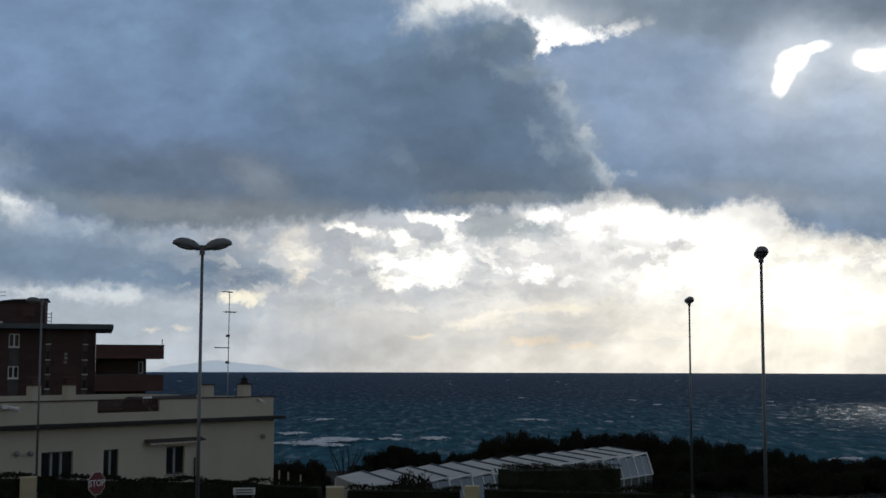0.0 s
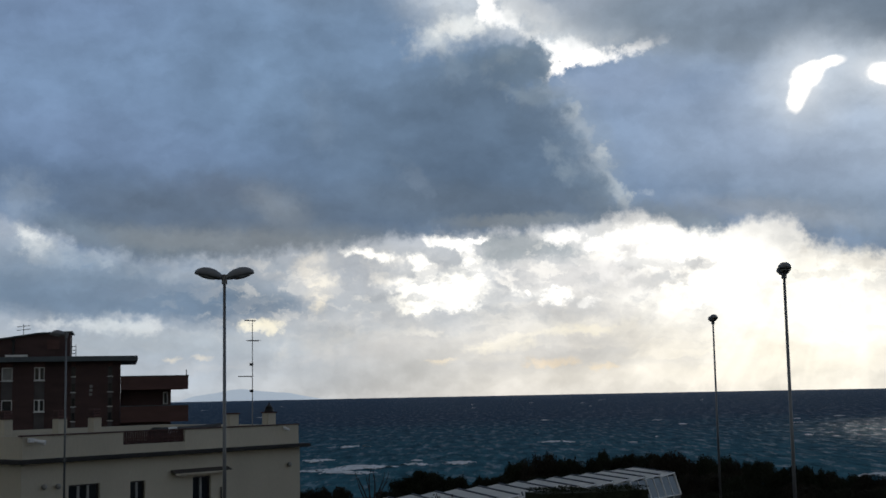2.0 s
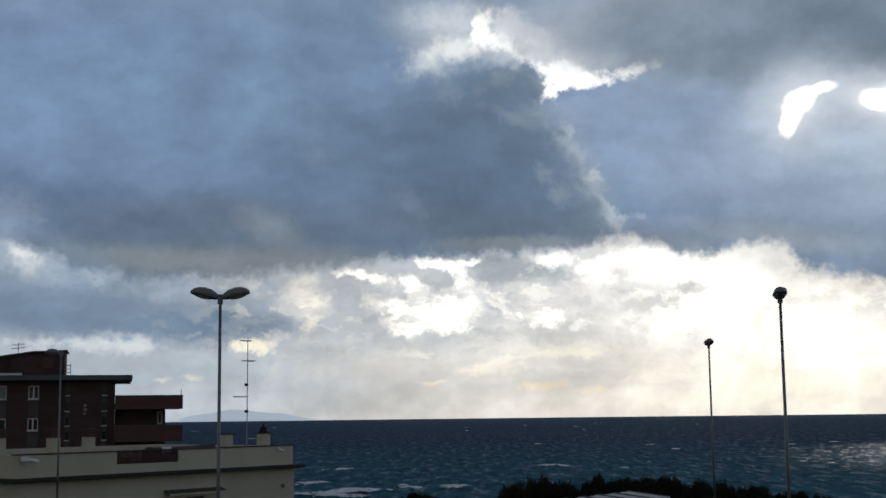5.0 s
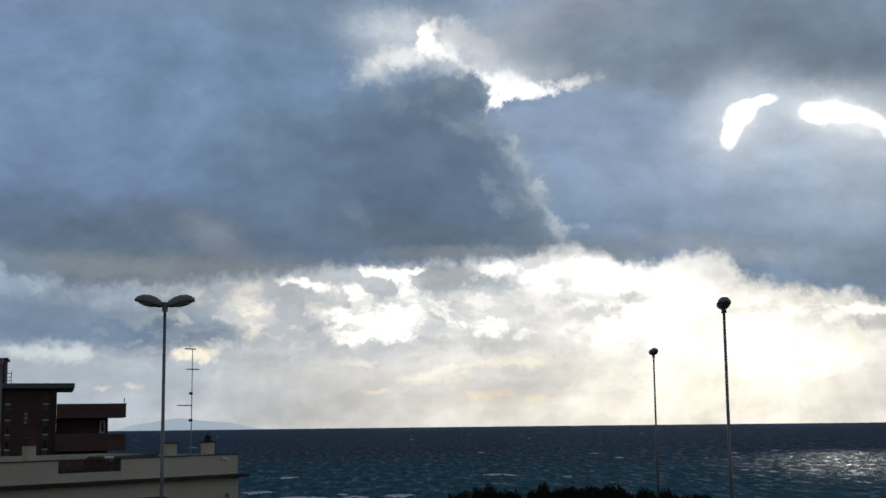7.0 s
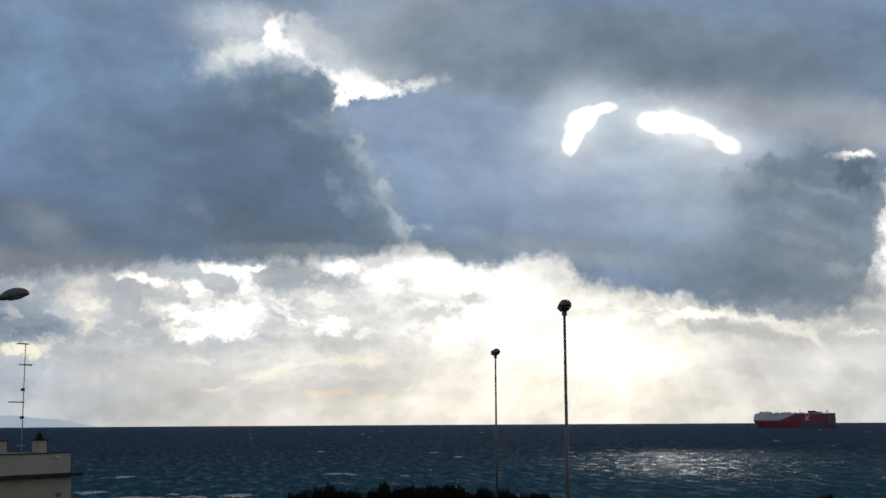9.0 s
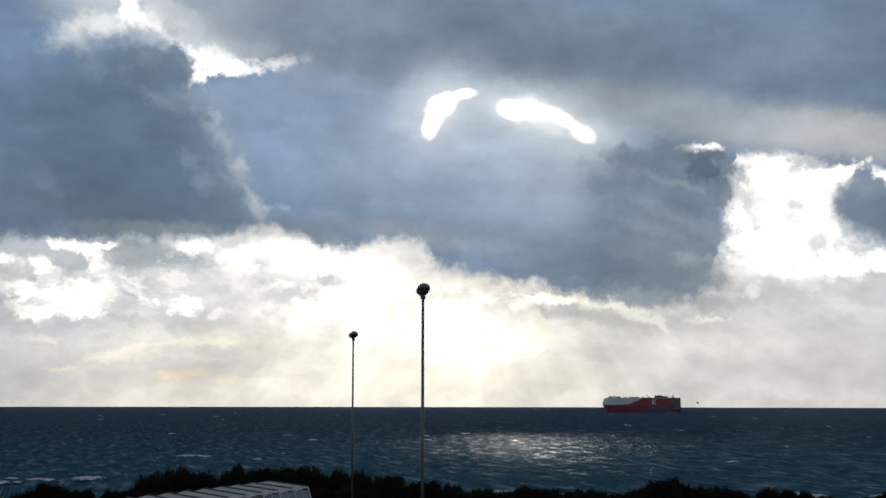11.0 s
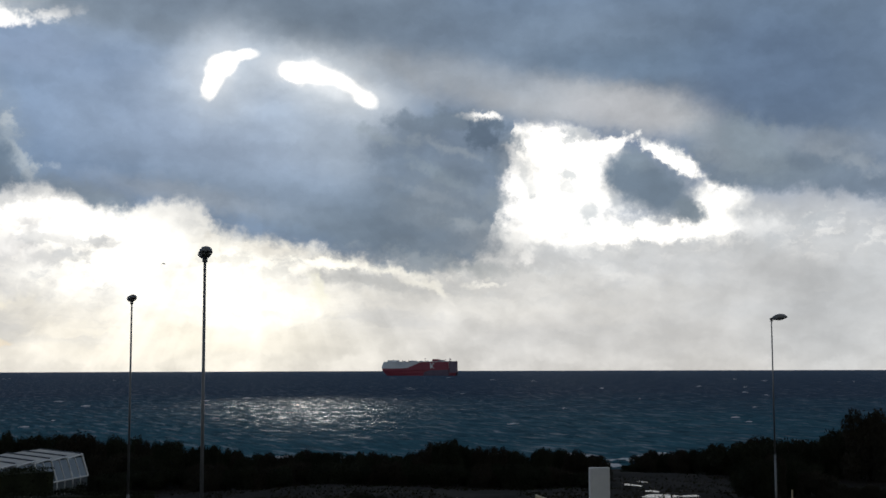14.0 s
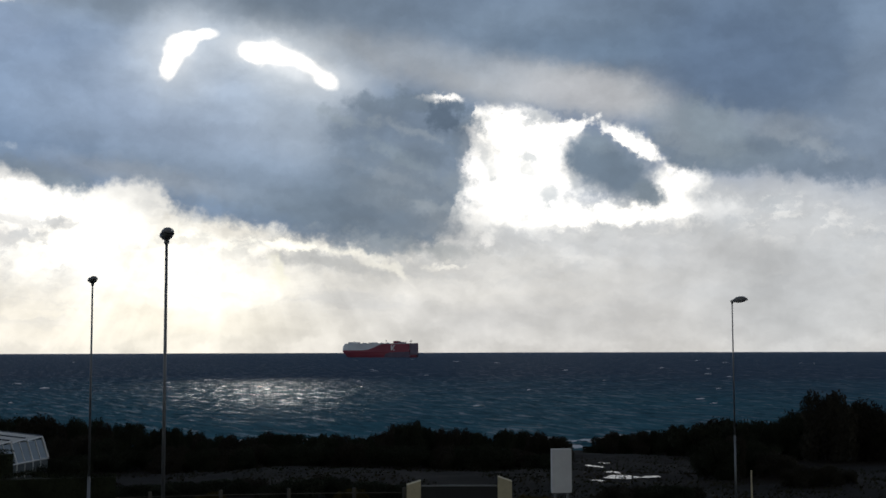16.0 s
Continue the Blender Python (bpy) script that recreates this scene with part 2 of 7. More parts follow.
def warp(start, vec, freq, amount, detail):
    """The directions start, pushed about by a noise of that many waves a degree."""
    tex = snode("ShaderNodeTexNoise", Scale=freq, Detail=detail, Roughness=0.6)
    sl.new(vec, tex.inputs["Vector"])
    off = snode("ShaderNodeVectorMath", operation="SUBTRACT")
    sl.new(tex.outputs["Color"], off.inputs[0])
    off.inputs[1].default_value = (0.5, 0.5, 0.5)
    add = snode("ShaderNodeVectorMath", operation="MULTIPLY_ADD")
    sl.new(off.outputs["Vector"], add.inputs[0])
    add.inputs[1].default_value = (amount, amount * 0.8, 0)
    sl.new(start, add.inputs[2])
    return add.outputs["Vector"]


uv = sn.new("ShaderNodeUVMap")
uv.uv_map = "directions"
flat_one = snode("ShaderNodeVectorMath", operation="ADD")
flat_one.inputs[1].default_value = (0, 0, 1)
sl.new(uv.outputs["UV"], flat_one.inputs[0])
DIRECTION = flat_one.outputs["Vector"]
SMOOTH = warp(DIRECTION, DIRECTION, 0.22, 3.0, 4)
GENTLE = warp(warp(DIRECTION, DIRECTION, 0.8, 0.8, 4), DIRECTION, 2.6, 0.75, 9)

CALM = warp(DIRECTION, DIRECTION, 0.9, 0.55, 3)
PUFFY = "puffy"


def puffs():
    """Rounded heaps at three sizes, about 0 on the mean: low in their middles, high between them."""
    total = None
    for freq, much in ((0.75, 0.55), (1.9, 0.32), (4.6, 0.16)):
        cells = snode("ShaderNodeTexVoronoi", Scale=freq)
        sl.new(warp(DIRECTION, DIRECTION, freq * 1.2, 0.5 / freq, 3), cells.inputs["Vector"])
        add = snode("ShaderNodeMath", operation="MULTIPLY_ADD")
        sl.new(cells.outputs["Distance"], add.inputs[0])
        add.inputs[1].default_value = much
        add.inputs[2].default_value = -0.46
        if total:
            sl.new(total, add.inputs[2])
        total = add.outputs["Value"]
    ragged = snode("ShaderNodeTexNoise", Scale=1.1, Detail=9, Roughness=0.66)
    sl.new(DIRECTION, ragged.inputs["Vector"])
    add = snode("ShaderNodeMath", operation="MULTIPLY_ADD")
    sl.new(ragged.outputs["Fac"], add.inputs[0])
    add.inputs[1].default_value, add.inputs[2].default_value = 1.9, -0.95
    both = snode("ShaderNodeMath", operation="ADD")
    sl.new(add.outputs["Value"], both.inputs[0])
    sl.new(total, both.inputs[1])
    return both.outputs["Value"]


PUFF = puffs()
parts_xyz = snode("ShaderNodeSeparateXYZ")
sl.new(DIRECTION, parts_xyz.inputs["Vector"])
height = snode("ShaderNodeMapRange", From_Min=-1.0, From_Max=24.0)
sl.new(parts_xyz.outputs["Y"], height.inputs["Value"])
ramp = sn.new("ShaderNodeValToRGB")
sl.new(height.outputs["Result"], ramp.inputs["Fac"])
for at_el, rgb in ((0.0, (206, 204, 200)), (2.0, (204, 206, 206)), (5.0, (190, 196, 202)), (7.5, (150, 162, 180)), (10.0, (114, 130, 156)), (20.0, (118, 134, 162))):
    e = ramp.color_ramp.elements.new((at_el + 1) / 25)
    e.color = (*srgb(rgb), 1)
ramp.color_ramp.elements.remove(ramp.color_ramp.elements[0])
ramp.color_ramp.elements.remove(ramp.color_ramp.elements[-1])
sky_colour = ramp.outputs["Color"]


def kit(name, takes, gives):
    """An empty node group with these sockets, and its two ends."""
    tree = bpy.data.node_groups.new(name, "ShaderNodeTree")
    for label, kind in takes:
        tree.interface.new_socket(label, in_out="INPUT", socket_type=kind)
    tree.interface.new_socket(gives[0], in_out="OUTPUT", socket_type=gives[1])
    return tree, tree.nodes.new("NodeGroupInput"), tree.nodes.new("NodeGroupOutput")


def oval_kit():
    """The share of a soft-edged oval in the sky: 1 inside, 0 outside, its rim lobed by heaps."""
    tree, takes, gives = kit("oval", (("Way", "NodeSocketVector"), ("Heap", "NodeSocketFloat"), ("Along", "NodeSocketVector"), ("Across", "NodeSocketVector"), ("Lobes", "NodeSocketFloat"), ("Outer", "NodeSocketFloat"), ("Inner", "NodeSocketFloat"), ("Share", "NodeSocketFloat")), ("Share", "NodeSocketFloat"))
    n, l = tree.nodes, tree.links
    along, across, pair, far, heap, edge = (n.new("ShaderNode" + kind) for kind in ("VectorMath", "VectorMath", "CombineXYZ", "VectorMath", "Math", "MapRange"))
    along.operation, across.operation, far.operation, heap.operation, edge.interpolation_type = "DOT_PRODUCT", "DOT_PRODUCT", "LENGTH", "MULTIPLY_ADD", "SMOOTHSTEP"
    for a, b in ((takes.outputs["Way"], along.inputs[0]), (takes.outputs["Along"], along.inputs[1]), (takes.outputs["Way"], across.inputs[0]), (takes.outputs["Across"], across.inputs[1]),
                 (along.outputs["Value"], pair.inputs["X"]), (across.outputs["Value"], pair.inputs["Y"]), (pair.outputs["Vector"], far.inputs[0]),
                 (takes.outputs["Heap"], heap.inputs[0]), (takes.outputs["Lobes"], heap.inputs[1]), (far.outputs["Value"], heap.inputs[2]),
                 (heap.outputs[0], edge.inputs["Value"]), (takes.outputs["Outer"], edge.inputs["From Min"]), (takes.outputs["Inner"], edge.inputs["From Max"]), (takes.outputs["Share"], edge.inputs["To Max"]),
                 (edge.outputs["Result"], gives.inputs[0])):
        l.new(a, b)
    return tree


OVAL = oval_kit()


def blot(az, el, w, h, tilt, soft, ways, share_of=1.0):
    """The share of a soft-edged oval in the sky: 1 inside, 0 outside."""
    lobed = ways is PUFFY
    oval = sn.new("ShaderNodeGroup")
    oval.node_tree = OVAL
    sl.new(GENTLE if lobed else ways, oval.inputs["Way"])
    sl.new(PUFF, oval.inputs["Heap"])
    c, s = math.cos(radians(tilt)), math.sin(radians(tilt))
    oval.inputs["Along"].default_value = (c / w, s / w, -(c * az + s * el) / w)
    oval.inputs["Across"].default_value = (-s / h, c / h, (s * az - c * el) / h)
    oval.inputs["Lobes"].default_value = min(1.5, 0.75 / min(w, h)) if lobed else 0.0
    oval.inputs["Outer"].default_value, oval.inputs["Inner"].default_value, oval.inputs["Share"].default_value = 1 + soft * 0.8, 1 - soft * 0.8, share_of
    return oval.outputs[0]


def cloud(az, el, w, h, tilt, rgb, share_of, soft, ways):
    """Lays a cloud, or a lit gap, over the sky so far. Lit ones are brighter than white."""
    global sky_colour
    settle()
    share_here = blot(az, el, w, h, tilt, soft, ways, share_of)
    mix = snode("ShaderNodeMix", data_type="RGBA")
    bright = 1.3 if min(rgb) > 238 else 1.0
    sl.new(share_here, mix.inputs["Factor"])
    sl.new(sky_colour, mix.inputs["A"])
    mix.inputs["B"].default_value = (*[c * bright for c in srgb(rgb)], 1)
    sky_colour = mix.outputs["Result"]


def shreds(across, upward, shift):
    """A noise of shredded cloud of that many waves a degree, across and upward."""
    mp = snode("ShaderNodeVectorMath", operation="MULTIPLY")
    sl.new(GENTLE, mp.inputs[0])
    mp.inputs[1].default_value = (across, upward, shift)
    tex = snode("ShaderNodeTexNoise", Scale=1.0, Detail=6, Roughness=0.6)
    sl.new(mp.outputs["Vector"], tex.inputs["Vector"])
    return tex.outputs["Fac"]


VEILS, BANKS = shreds(0.10, 0.70, 0.2), shreds(0.20, 0.60, 1.3)
TUFTS, FLECKS = shreds(0.55, 1.4, 3.7), shreds(0.8, 1.6, 5.1)


def in_step(fields, ways):
    """The same directions, reckoned only once all the fields are: it keeps the many strokes in order."""
    one = None
    for field in fields:
        add = snode("ShaderNodeMath", operation="MULTIPLY_ADD")
        sl.new(field, add.inputs[0])
        add.inputs[1].default_value, add.inputs[2].default_value = 1e-9, 1.0
        if one:
            sl.new(one, add.inputs[2])
        one = add.outputs["Value"]
    found = []
    for way in ways:
        apart, again = snode("ShaderNodeSeparateXYZ"), snode("ShaderNodeCombineXYZ")
        sl.new(way, apart.inputs["Vector"])
        for axis in "XY":
            sl.new(apart.outputs[axis], again.inputs[axis])
        sl.new(one, again.inputs["Z"])
        found.append(again.outputs["Vector"])
    return found


SMOOTH, GENTLE, CALM = in_step((PUFF, VEILS, BANKS, TUFTS, FLECKS), (SMOOTH, GENTLE, CALM))
laid = 0


def settle():
    """Now and then, lets the directions wait for the sky so far."""
    global SMOOTH, GENTLE, CALM, laid
    laid += 1
    if laid % 30 == 0:
        red = sn.new("ShaderNodeSeparateColor")
        sl.new(sky_colour, red.inputs["Color"])
        SMOOTH, GENTLE, CALM = in_step((red.outputs["Red"],), (SMOOTH, GENTLE, CALM))


def broken(field, lo, hi, el_lo, el_hi, rgb, share_of):
    """A field of torn clouds between two heights."""
    global sky_colour
    some = sn.new("ShaderNodeMapRange")
    some.interpolation_type = "SMOOTHSTEP"
    some.inputs["From Min"].default_value, some.inputs["From Max"].default_value, some.inputs["To Max"].default_value = lo, hi, share_of
    sl.new(field, some.inputs["Value"])
    for edge_lo, edge_hi in ((el_lo - 1.0, el_lo + 0.8), (el_hi + 1.0, el_hi - 1.0)):
        band = sn.new("ShaderNodeMapRange")
        band.interpolation_type = "SMOOTHSTEP"
        band.inputs["From Min"].default_value, band.inputs["From Max"].default_value = edge_lo, edge_hi
        sl.new(parts_xyz.outputs["Y"], band.inputs["Value"])
        both = snode("ShaderNodeMath", operation="MULTIPLY")
        sl.new(some.outputs[0], both.inputs[0])
        sl.new(band.outputs["Result"], both.inputs[1])
        some = both
    mix = snode("ShaderNodeMix", data_type="RGBA")
    sl.new(some.outputs[0], mix.inputs["Factor"])
    sl.new(sky_colour, mix.inputs["A"])
    mix.inputs["B"].default_value = (*srgb(rgb), 1)
    sky_colour = mix.outputs["Result"]


def torn(az, el, w, h, tilt, rgb, share_of, field, lo, hi):
    """A soft oval of the sky in which shreds of cloud lie."""
    global sky_colour
    edge = blot(az, el, w, h, tilt, 0.8, SMOOTH)
    some = sn.new("ShaderNodeMapRange")
    some.interpolation_type = "SMOOTHSTEP"
    some.inputs["From Min"].default_value, some.inputs["From Max"].default_value, some.inputs["To Max"].default_value = lo, hi, share_of
    sl.new(field, some.inputs["Value"])
    both = snode("ShaderNodeMath", operation="MULTIPLY")
    sl.new(some.outputs["Result"], both.inputs[0])
    sl.new(edge, both.inputs[1])
    mix = snode("ShaderNodeMix", data_type="RGBA")
    sl.new(both.outputs[0], mix.inputs["Factor"])
    sl.new(sky_colour, mix.inputs["A"])
    mix.inputs["B"].default_value = (*srgb(rgb), 1)
    sky_colour = mix.outputs["Result"]


# broad light
cloud(13.17, 4.77, 12.29, 6.66, -0, (238, 239, 236), 0.75, 1, SMOOTH)
cloud(11.15, 1.30, 13.31, 2.05, -0, (228, 225, 216), 0.75, 1, SMOOTH)
cloud(15.68, 2.46, 7.17, 2.56, -0, (250, 246, 230), 0.7, 1, SMOOTH)
cloud(-16.38, 1.46, 11.78, 3.58, -0, (158, 173, 189), 0.75, 1, SMOOTH)
cloud(-8.36, 4.56, 6.66, 2.05, -0, (178, 186, 194), 0.6, 1, SMOOTH)
cloud(-17.20, 5.37, 7.68, 2.56, -0, (140, 156, 176), 0.8, 0.8, SMOOTH)
cloud(34.67, 2.06, 13.31, 3.07, -0, (205, 207, 208), 0.9, 0.9, SMOOTH)
cloud(40.76, 5.13, 5.63, 2.30, -0, (188, 193, 198), 0.8, 0.9, SMOOTH)
broken(VEILS, 0.50, 0.66, 0.8, 3.0, (190, 194, 197), 0.28)
broken(BANKS, 0.47, 0.62, 2.6, 6.6, (164, 172, 181), 0.7)
cloud(-18.87, 6.42, 1.54, 0.56, -28, (188, 198, 206), 0.75, 0.81, PUFFY)
cloud(-16.02, 5.53, 2.30, 0.46, -22, (166, 179, 192), 0.7, 0.70, PUFFY)
cloud(-19.35, 6.86, 0.67, 0.36, -30, (214, 220, 224), 0.75, 0.81, PUFFY)
cloud(-17.68, 5.73, 0.77, 0.26, -30, (196, 205, 212), 0.6, 0.81, PUFFY)
cloud(-15.98, 4.42, 7.68, 0.77, -3, (105, 128, 153), 0.9, 0.70, PUFFY)
cloud(-10.36, 4.53, 1.79, 0.46, -0, (125, 144, 162), 0.7, 0.92, PUFFY)
cloud(-13.83, 5.22, 1.02, 0.31, -20, (178, 190, 202), 0.6, 0.81, PUFFY)
torn(-16.51, 6.01, 5.63, 0.92, -12, (196, 206, 214), .42, TUFTS, 0.56, 0.36)
cloud(-17.44, 5.49, 5.12, 0.92, -6, (121, 143, 168), 0.45, 0.9, SMOOTH)
cloud(-16.46, 4.36, 8.45, 0.72, -3, (105, 127, 152), 0.7, 0.8, SMOOTH)
cloud(-16.86, 1.70, 8.19, 1.54, -0, (158, 172, 189), 0.45, 1, SMOOTH)
# low and middle broken clouds, left part
cloud(-12.79, 2.24, 5.63, 0.56, -0, (164, 178, 192), 0.5, 0.70, PUFFY)
cloud(-14.87, 3.01, 1.02, 0.31, -0, (222, 226, 228), 0.8, 0.81, PUFFY)
cloud(-16.90, 3.22, 1.28, 0.23, -5, (214, 221, 226), 0.7, 0.81, PUFFY)
cloud(-19.01, 3.25, 1.02, 0.23, -0, (206, 214, 222), 0.7, 0.81, PUFFY)
cloud(-9.34, 3.11, 0.68, 0.23, -0, (250, 246, 226), 0.87, 0.92, PUFFY)
cloud(-9.84, 2.95, 0.77, 0.15, -0, (240, 236, 220), 0.7, 0.70, PUFFY)
cloud(-13.63, 1.66, 0.33, 0.10, -0, (232, 224, 206), 0.5, 1, GENTLE)
cloud(-12.41, 1.67, 0.33, 0.10, -0, (232, 224, 206), 0.5, 1, GENTLE)
cloud(-1.71, 1.37, 0.61, 0.10, -0, (240, 230, 208), 0.5, 1, GENTLE)
cloud(-2.74, 2.70, 1.13, 0.15, -0, (236, 236, 230), 0.64, 1.00, PUFFY)
cloud(-7.30, 5.34, 0.67, 0.77, -10, (234, 230, 220), 0.85, 0.81, PUFFY)
cloud(-6.96, 4.32, 0.46, 0.67, -10, (236, 230, 214), 0.8, 0.81, PUFFY)
cloud(-9.62, 5.05, 1.79, 0.77, -10, (150, 163, 178), 0.7, 0.81, PUFFY)
cloud(-5.57, 5.36, 1.54, 0.92, 20, (160, 168, 178), 0.8, 0.70, PUFFY)
cloud(-4.30, 6.14, 1.30, 0.31, -12, (240, 241, 238), 0.83, 0.92, PUFFY)
cloud(-5.07, 6.31, 0.56, 0.18, -0, (248, 248, 244), 0.83, 0.92, PUFFY)
cloud(-0.95, 4.62, 1.30, 0.77, -0, (255, 254, 246), 0.87, 0.86, PUFFY)
cloud(-2.36, 3.98, 1.24, 0.41, -0, (255, 254, 244), 0.87, 0.86, PUFFY)
cloud(-3.27, 4.82, 1.13, 0.36, -20, (248, 247, 240), 0.83, 0.92, PUFFY)
cloud(-2.11, 5.64, 0.68, 0.31, -45, (250, 250, 244), 0.83, 0.86, PUFFY)
cloud(-1.22, 6.72, 0.96, 0.18, -22, (244, 245, 242), 0.83, 0.92, PUFFY)
cloud(0.20, 5.78, 0.73, 0.36, -40, (246, 247, 243), 0.83, 0.92, PUFFY)
cloud(1.10, 5.14, 0.68, 0.20, -30, (240, 241, 238), 0.74, 1.00, PUFFY)
cloud(2.39, 6.41, 2.56, 0.51, -5, (149, 161, 170), 0.85, 0.61, PUFFY)
cloud(3.53, 4.29, 0.79, 0.28, -0, (255, 255, 250), 0.87, 0.86, PUFFY)
cloud(1.87, 4.62, 0.45, 0.15, -40, (245, 246, 242), 0.74, 0.92, PUFFY)
cloud(5.39, 4.05, 0.28, 0.18, -0, (250, 250, 246), 0.83, 0.92, PUFFY)
cloud(3.92, 5.77, 1.02, 0.31, -10, (200, 204, 208), 0.7, 0.70, PUFFY)
cloud(1.87, 2.58, 3.94, 0.26, 4, (234, 233, 226), 0.55, 1.00, PUFFY)
cloud(1.87, 2.07, 1.41, 0.23, 4, (252, 247, 226), 0.83, 1.00, PUFFY)
cloud(3.78, 2.63, 1.13, 0.20, 6, (250, 246, 228), 0.74, 1.00, PUFFY)
cloud(3.65, 1.18, 0.92, 0.18, -0, (248, 232, 202), 0.75, 0.81, PUFFY)
cloud(5.67, 1.05, 0.77, 0.13, -0, (248, 232, 202), 0.65, 0.81, PUFFY)
cloud(-4.27, 2.31, 4.35, 0.41, -0, (190, 194, 196), 0.5, 0.92, PUFFY)
cloud(7.20, 3.33, 2.56, 0.36, -0, (205, 207, 206), 0.6, 0.81, PUFFY)
# glow under the deck
cloud(10.96, 4.56, 3.84, 1.79, -0, (255, 255, 250), 0.95, 0.9, SMOOTH)
cloud(7.74, 6.24, 2.30, 1.02, -0, (255, 255, 252), 0.95, 0.55, PUFFY)
cloud(6.47, 5.37, 1.02, 0.67, -0, (246, 247, 246), 0.8, 0.70, PUFFY)
cloud(16.72, 3.72, 3.84, 1.54, -0, (255, 254, 244), 0.95, 0.81, PUFFY)
cloud(17.20, 3.10, 2.30, 1.02, -0, (255, 253, 238), 0.95, 0.81, PUFFY)
cloud(8.48, 4.79, 1.54, 0.28, -0, (212, 214, 214), 0.7, 0.70, PUFFY)
cloud(9.98, 5.45, 0.67, 0.26, -0, (196, 201, 206), 0.85, 0.70, PUFFY)
cloud(6.48, 6.38, 1.02, 0.23, -25, (216, 219, 222), 0.7, 0.70, PUFFY)
cloud(17.69, 5.16, 2.30, 0.36, -10, (208, 207, 202), 0.7, 0.70, PUFFY)
cloud(12.42, 3.91, 1.02, 0.31, -0, (232, 232, 226), 0.6, 0.81, PUFFY)
# brighter heads among the broken clouds
cloud(4.59, 4.94, 3.33, 1.15, -6, (212, 214, 217), 0.7, 1.00, PUFFY)
cloud(2.17, 6.41, 2.44, 0.56, -5, (158, 168, 176), 0.85, 0.94, PUFFY)
cloud(-5.93, 5.53, 1.28, 0.77, -10, (165, 173, 183), 0.75, 0.94, PUFFY)
cloud(0.48, 2.27, 8.46, 0.67, 0, (214, 214, 212), 0.5, 1.00, PUFFY)
cloud(-4.63, 3.29, 4.10, 0.41, 0, (196, 200, 204), 0.5, 1.00, PUFFY)
cloud(4.57, 3.41, 3.08, 0.36, 0, (206, 207, 207), 0.6, 1.00, PUFFY)
cloud(-7.27, 5.32, 0.77, 1.15, -5, (226, 225, 220), 0.6, 0.81, PUFFY)
cloud(-6.99, 4.76, 0.72, 0.67, 0, (240, 237, 226), 0.6, 0.81, PUFFY)
cloud(-4.65, 6.26, 1.03, 0.26, -12, (252, 252, 248), 0.95, 0.68, PUFFY)
cloud(-1.31, 4.37, 1.49, 0.69, -8, (255, 255, 250), 1, 0.47, PUFFY)
cloud(-2.72, 4.63, 1.03, 0.46, -15, (250, 250, 245), 0.95, 0.61, PUFFY)
cloud(-2.21, 5.47, 0.82, 0.38, -40, (255, 255, 250), 0.95, 0.61, PUFFY)
cloud(-2.33, 3.81, 0.87, 0.23, 0, (250, 249, 242), 0.9, 0.68, PUFFY)
cloud(-1.51, 6.78, 0.82, 0.21, -10, (250, 250, 247), 0.95, 0.68, PUFFY)
cloud(-0.41, 6.42, 0.87, 0.31, -30, (252, 252, 249), 0.95, 0.68, PUFFY)
cloud(0.03, 6.80, 0.56, 0.15, 0, (250, 250, 248), 0.95, 0.68, PUFFY)
cloud(-0.02, 5.65, 0.51, 0.38, -40, (244, 244, 241), 0.85, 0.81, PUFFY)
cloud(1.26, 5.14, 0.72, 0.26, -25, (236, 236, 234), 0.75, 0.94, PUFFY)
cloud(3.71, 4.23, 0.59, 0.33, 0, (255, 255, 251), 1, 0.54, PUFFY)
cloud(5.03, 3.96, 0.33, 0.21, 0, (252, 252, 249), 0.95, 0.68, PUFFY)
cloud(2.39, 4.39, 0.23, 0.15, -40, (250, 250, 246), 0.9, 0.68, PUFFY)
cloud(4.22, 6.80, 1.23, 0.26, -4, (240, 241, 240), 0.85, 0.81, PUFFY)
cloud(5.62, 6.45, 0.67, 0.41, 0, (255, 255, 252), 0.9, 0.68, PUFFY)
cloud(-3.11, 4.96, 1.79, 0.77, -20, (205, 208, 211), 0.3, 1.00, PUFFY)
cloud(1.20, 2.07, 1.41, 0.28, 8, (248, 244, 228), 0.85, 0.81, PUFFY)
cloud(4.82, 2.62, 1.23, 0.15, 3, (246, 242, 226), 0.7, 0.81, PUFFY)
cloud(2.15, 2.47, 1.03, 0.15, 8, (244, 241, 229), 0.7, 0.81, PUFFY)
cloud(3.41, 1.25, 0.87, 0.21, 0, (252, 232, 200), 0.7, 0.94, PUFFY)
cloud(-1.61, 1.41, 0.67, 0.10, 0, (248, 236, 212), 0.7, 0.94, PUFFY)
cloud(-2.08, 2.63, 0.82, 0.10, 0, (240, 239, 232), 0.6, 0.94, PUFFY)
cloud(-16.31, 3.14, 2.18, 0.33, -4, (205, 214, 220), 0.7, 0.94, PUFFY)
cloud(-9.69, 3.01, 1.03, 0.28, -4, (252, 248, 228), 0.95, 0.68, PUFFY)
cloud(-15.36, 3.57, 1.03, 0.21, -8, (218, 224, 228), 0.6, 0.94, PUFFY)
cloud(-19.46, 6.66, 0.46, 0.72, 35, (214, 222, 227), 0.7, 0.81, PUFFY)
cloud(-16.49, 5.78, 0.56, 0.31, -40, (196, 208, 218), 0.65, 0.81, PUFFY)
cloud(-15.04, 5.27, 0.67, 0.41, -30, (180, 194, 208), 0.75, 0.94, PUFFY)
cloud(-13.57, 5.22, 0.46, 0.41, -40, (188, 200, 212), 0.75, 0.94, PUFFY)
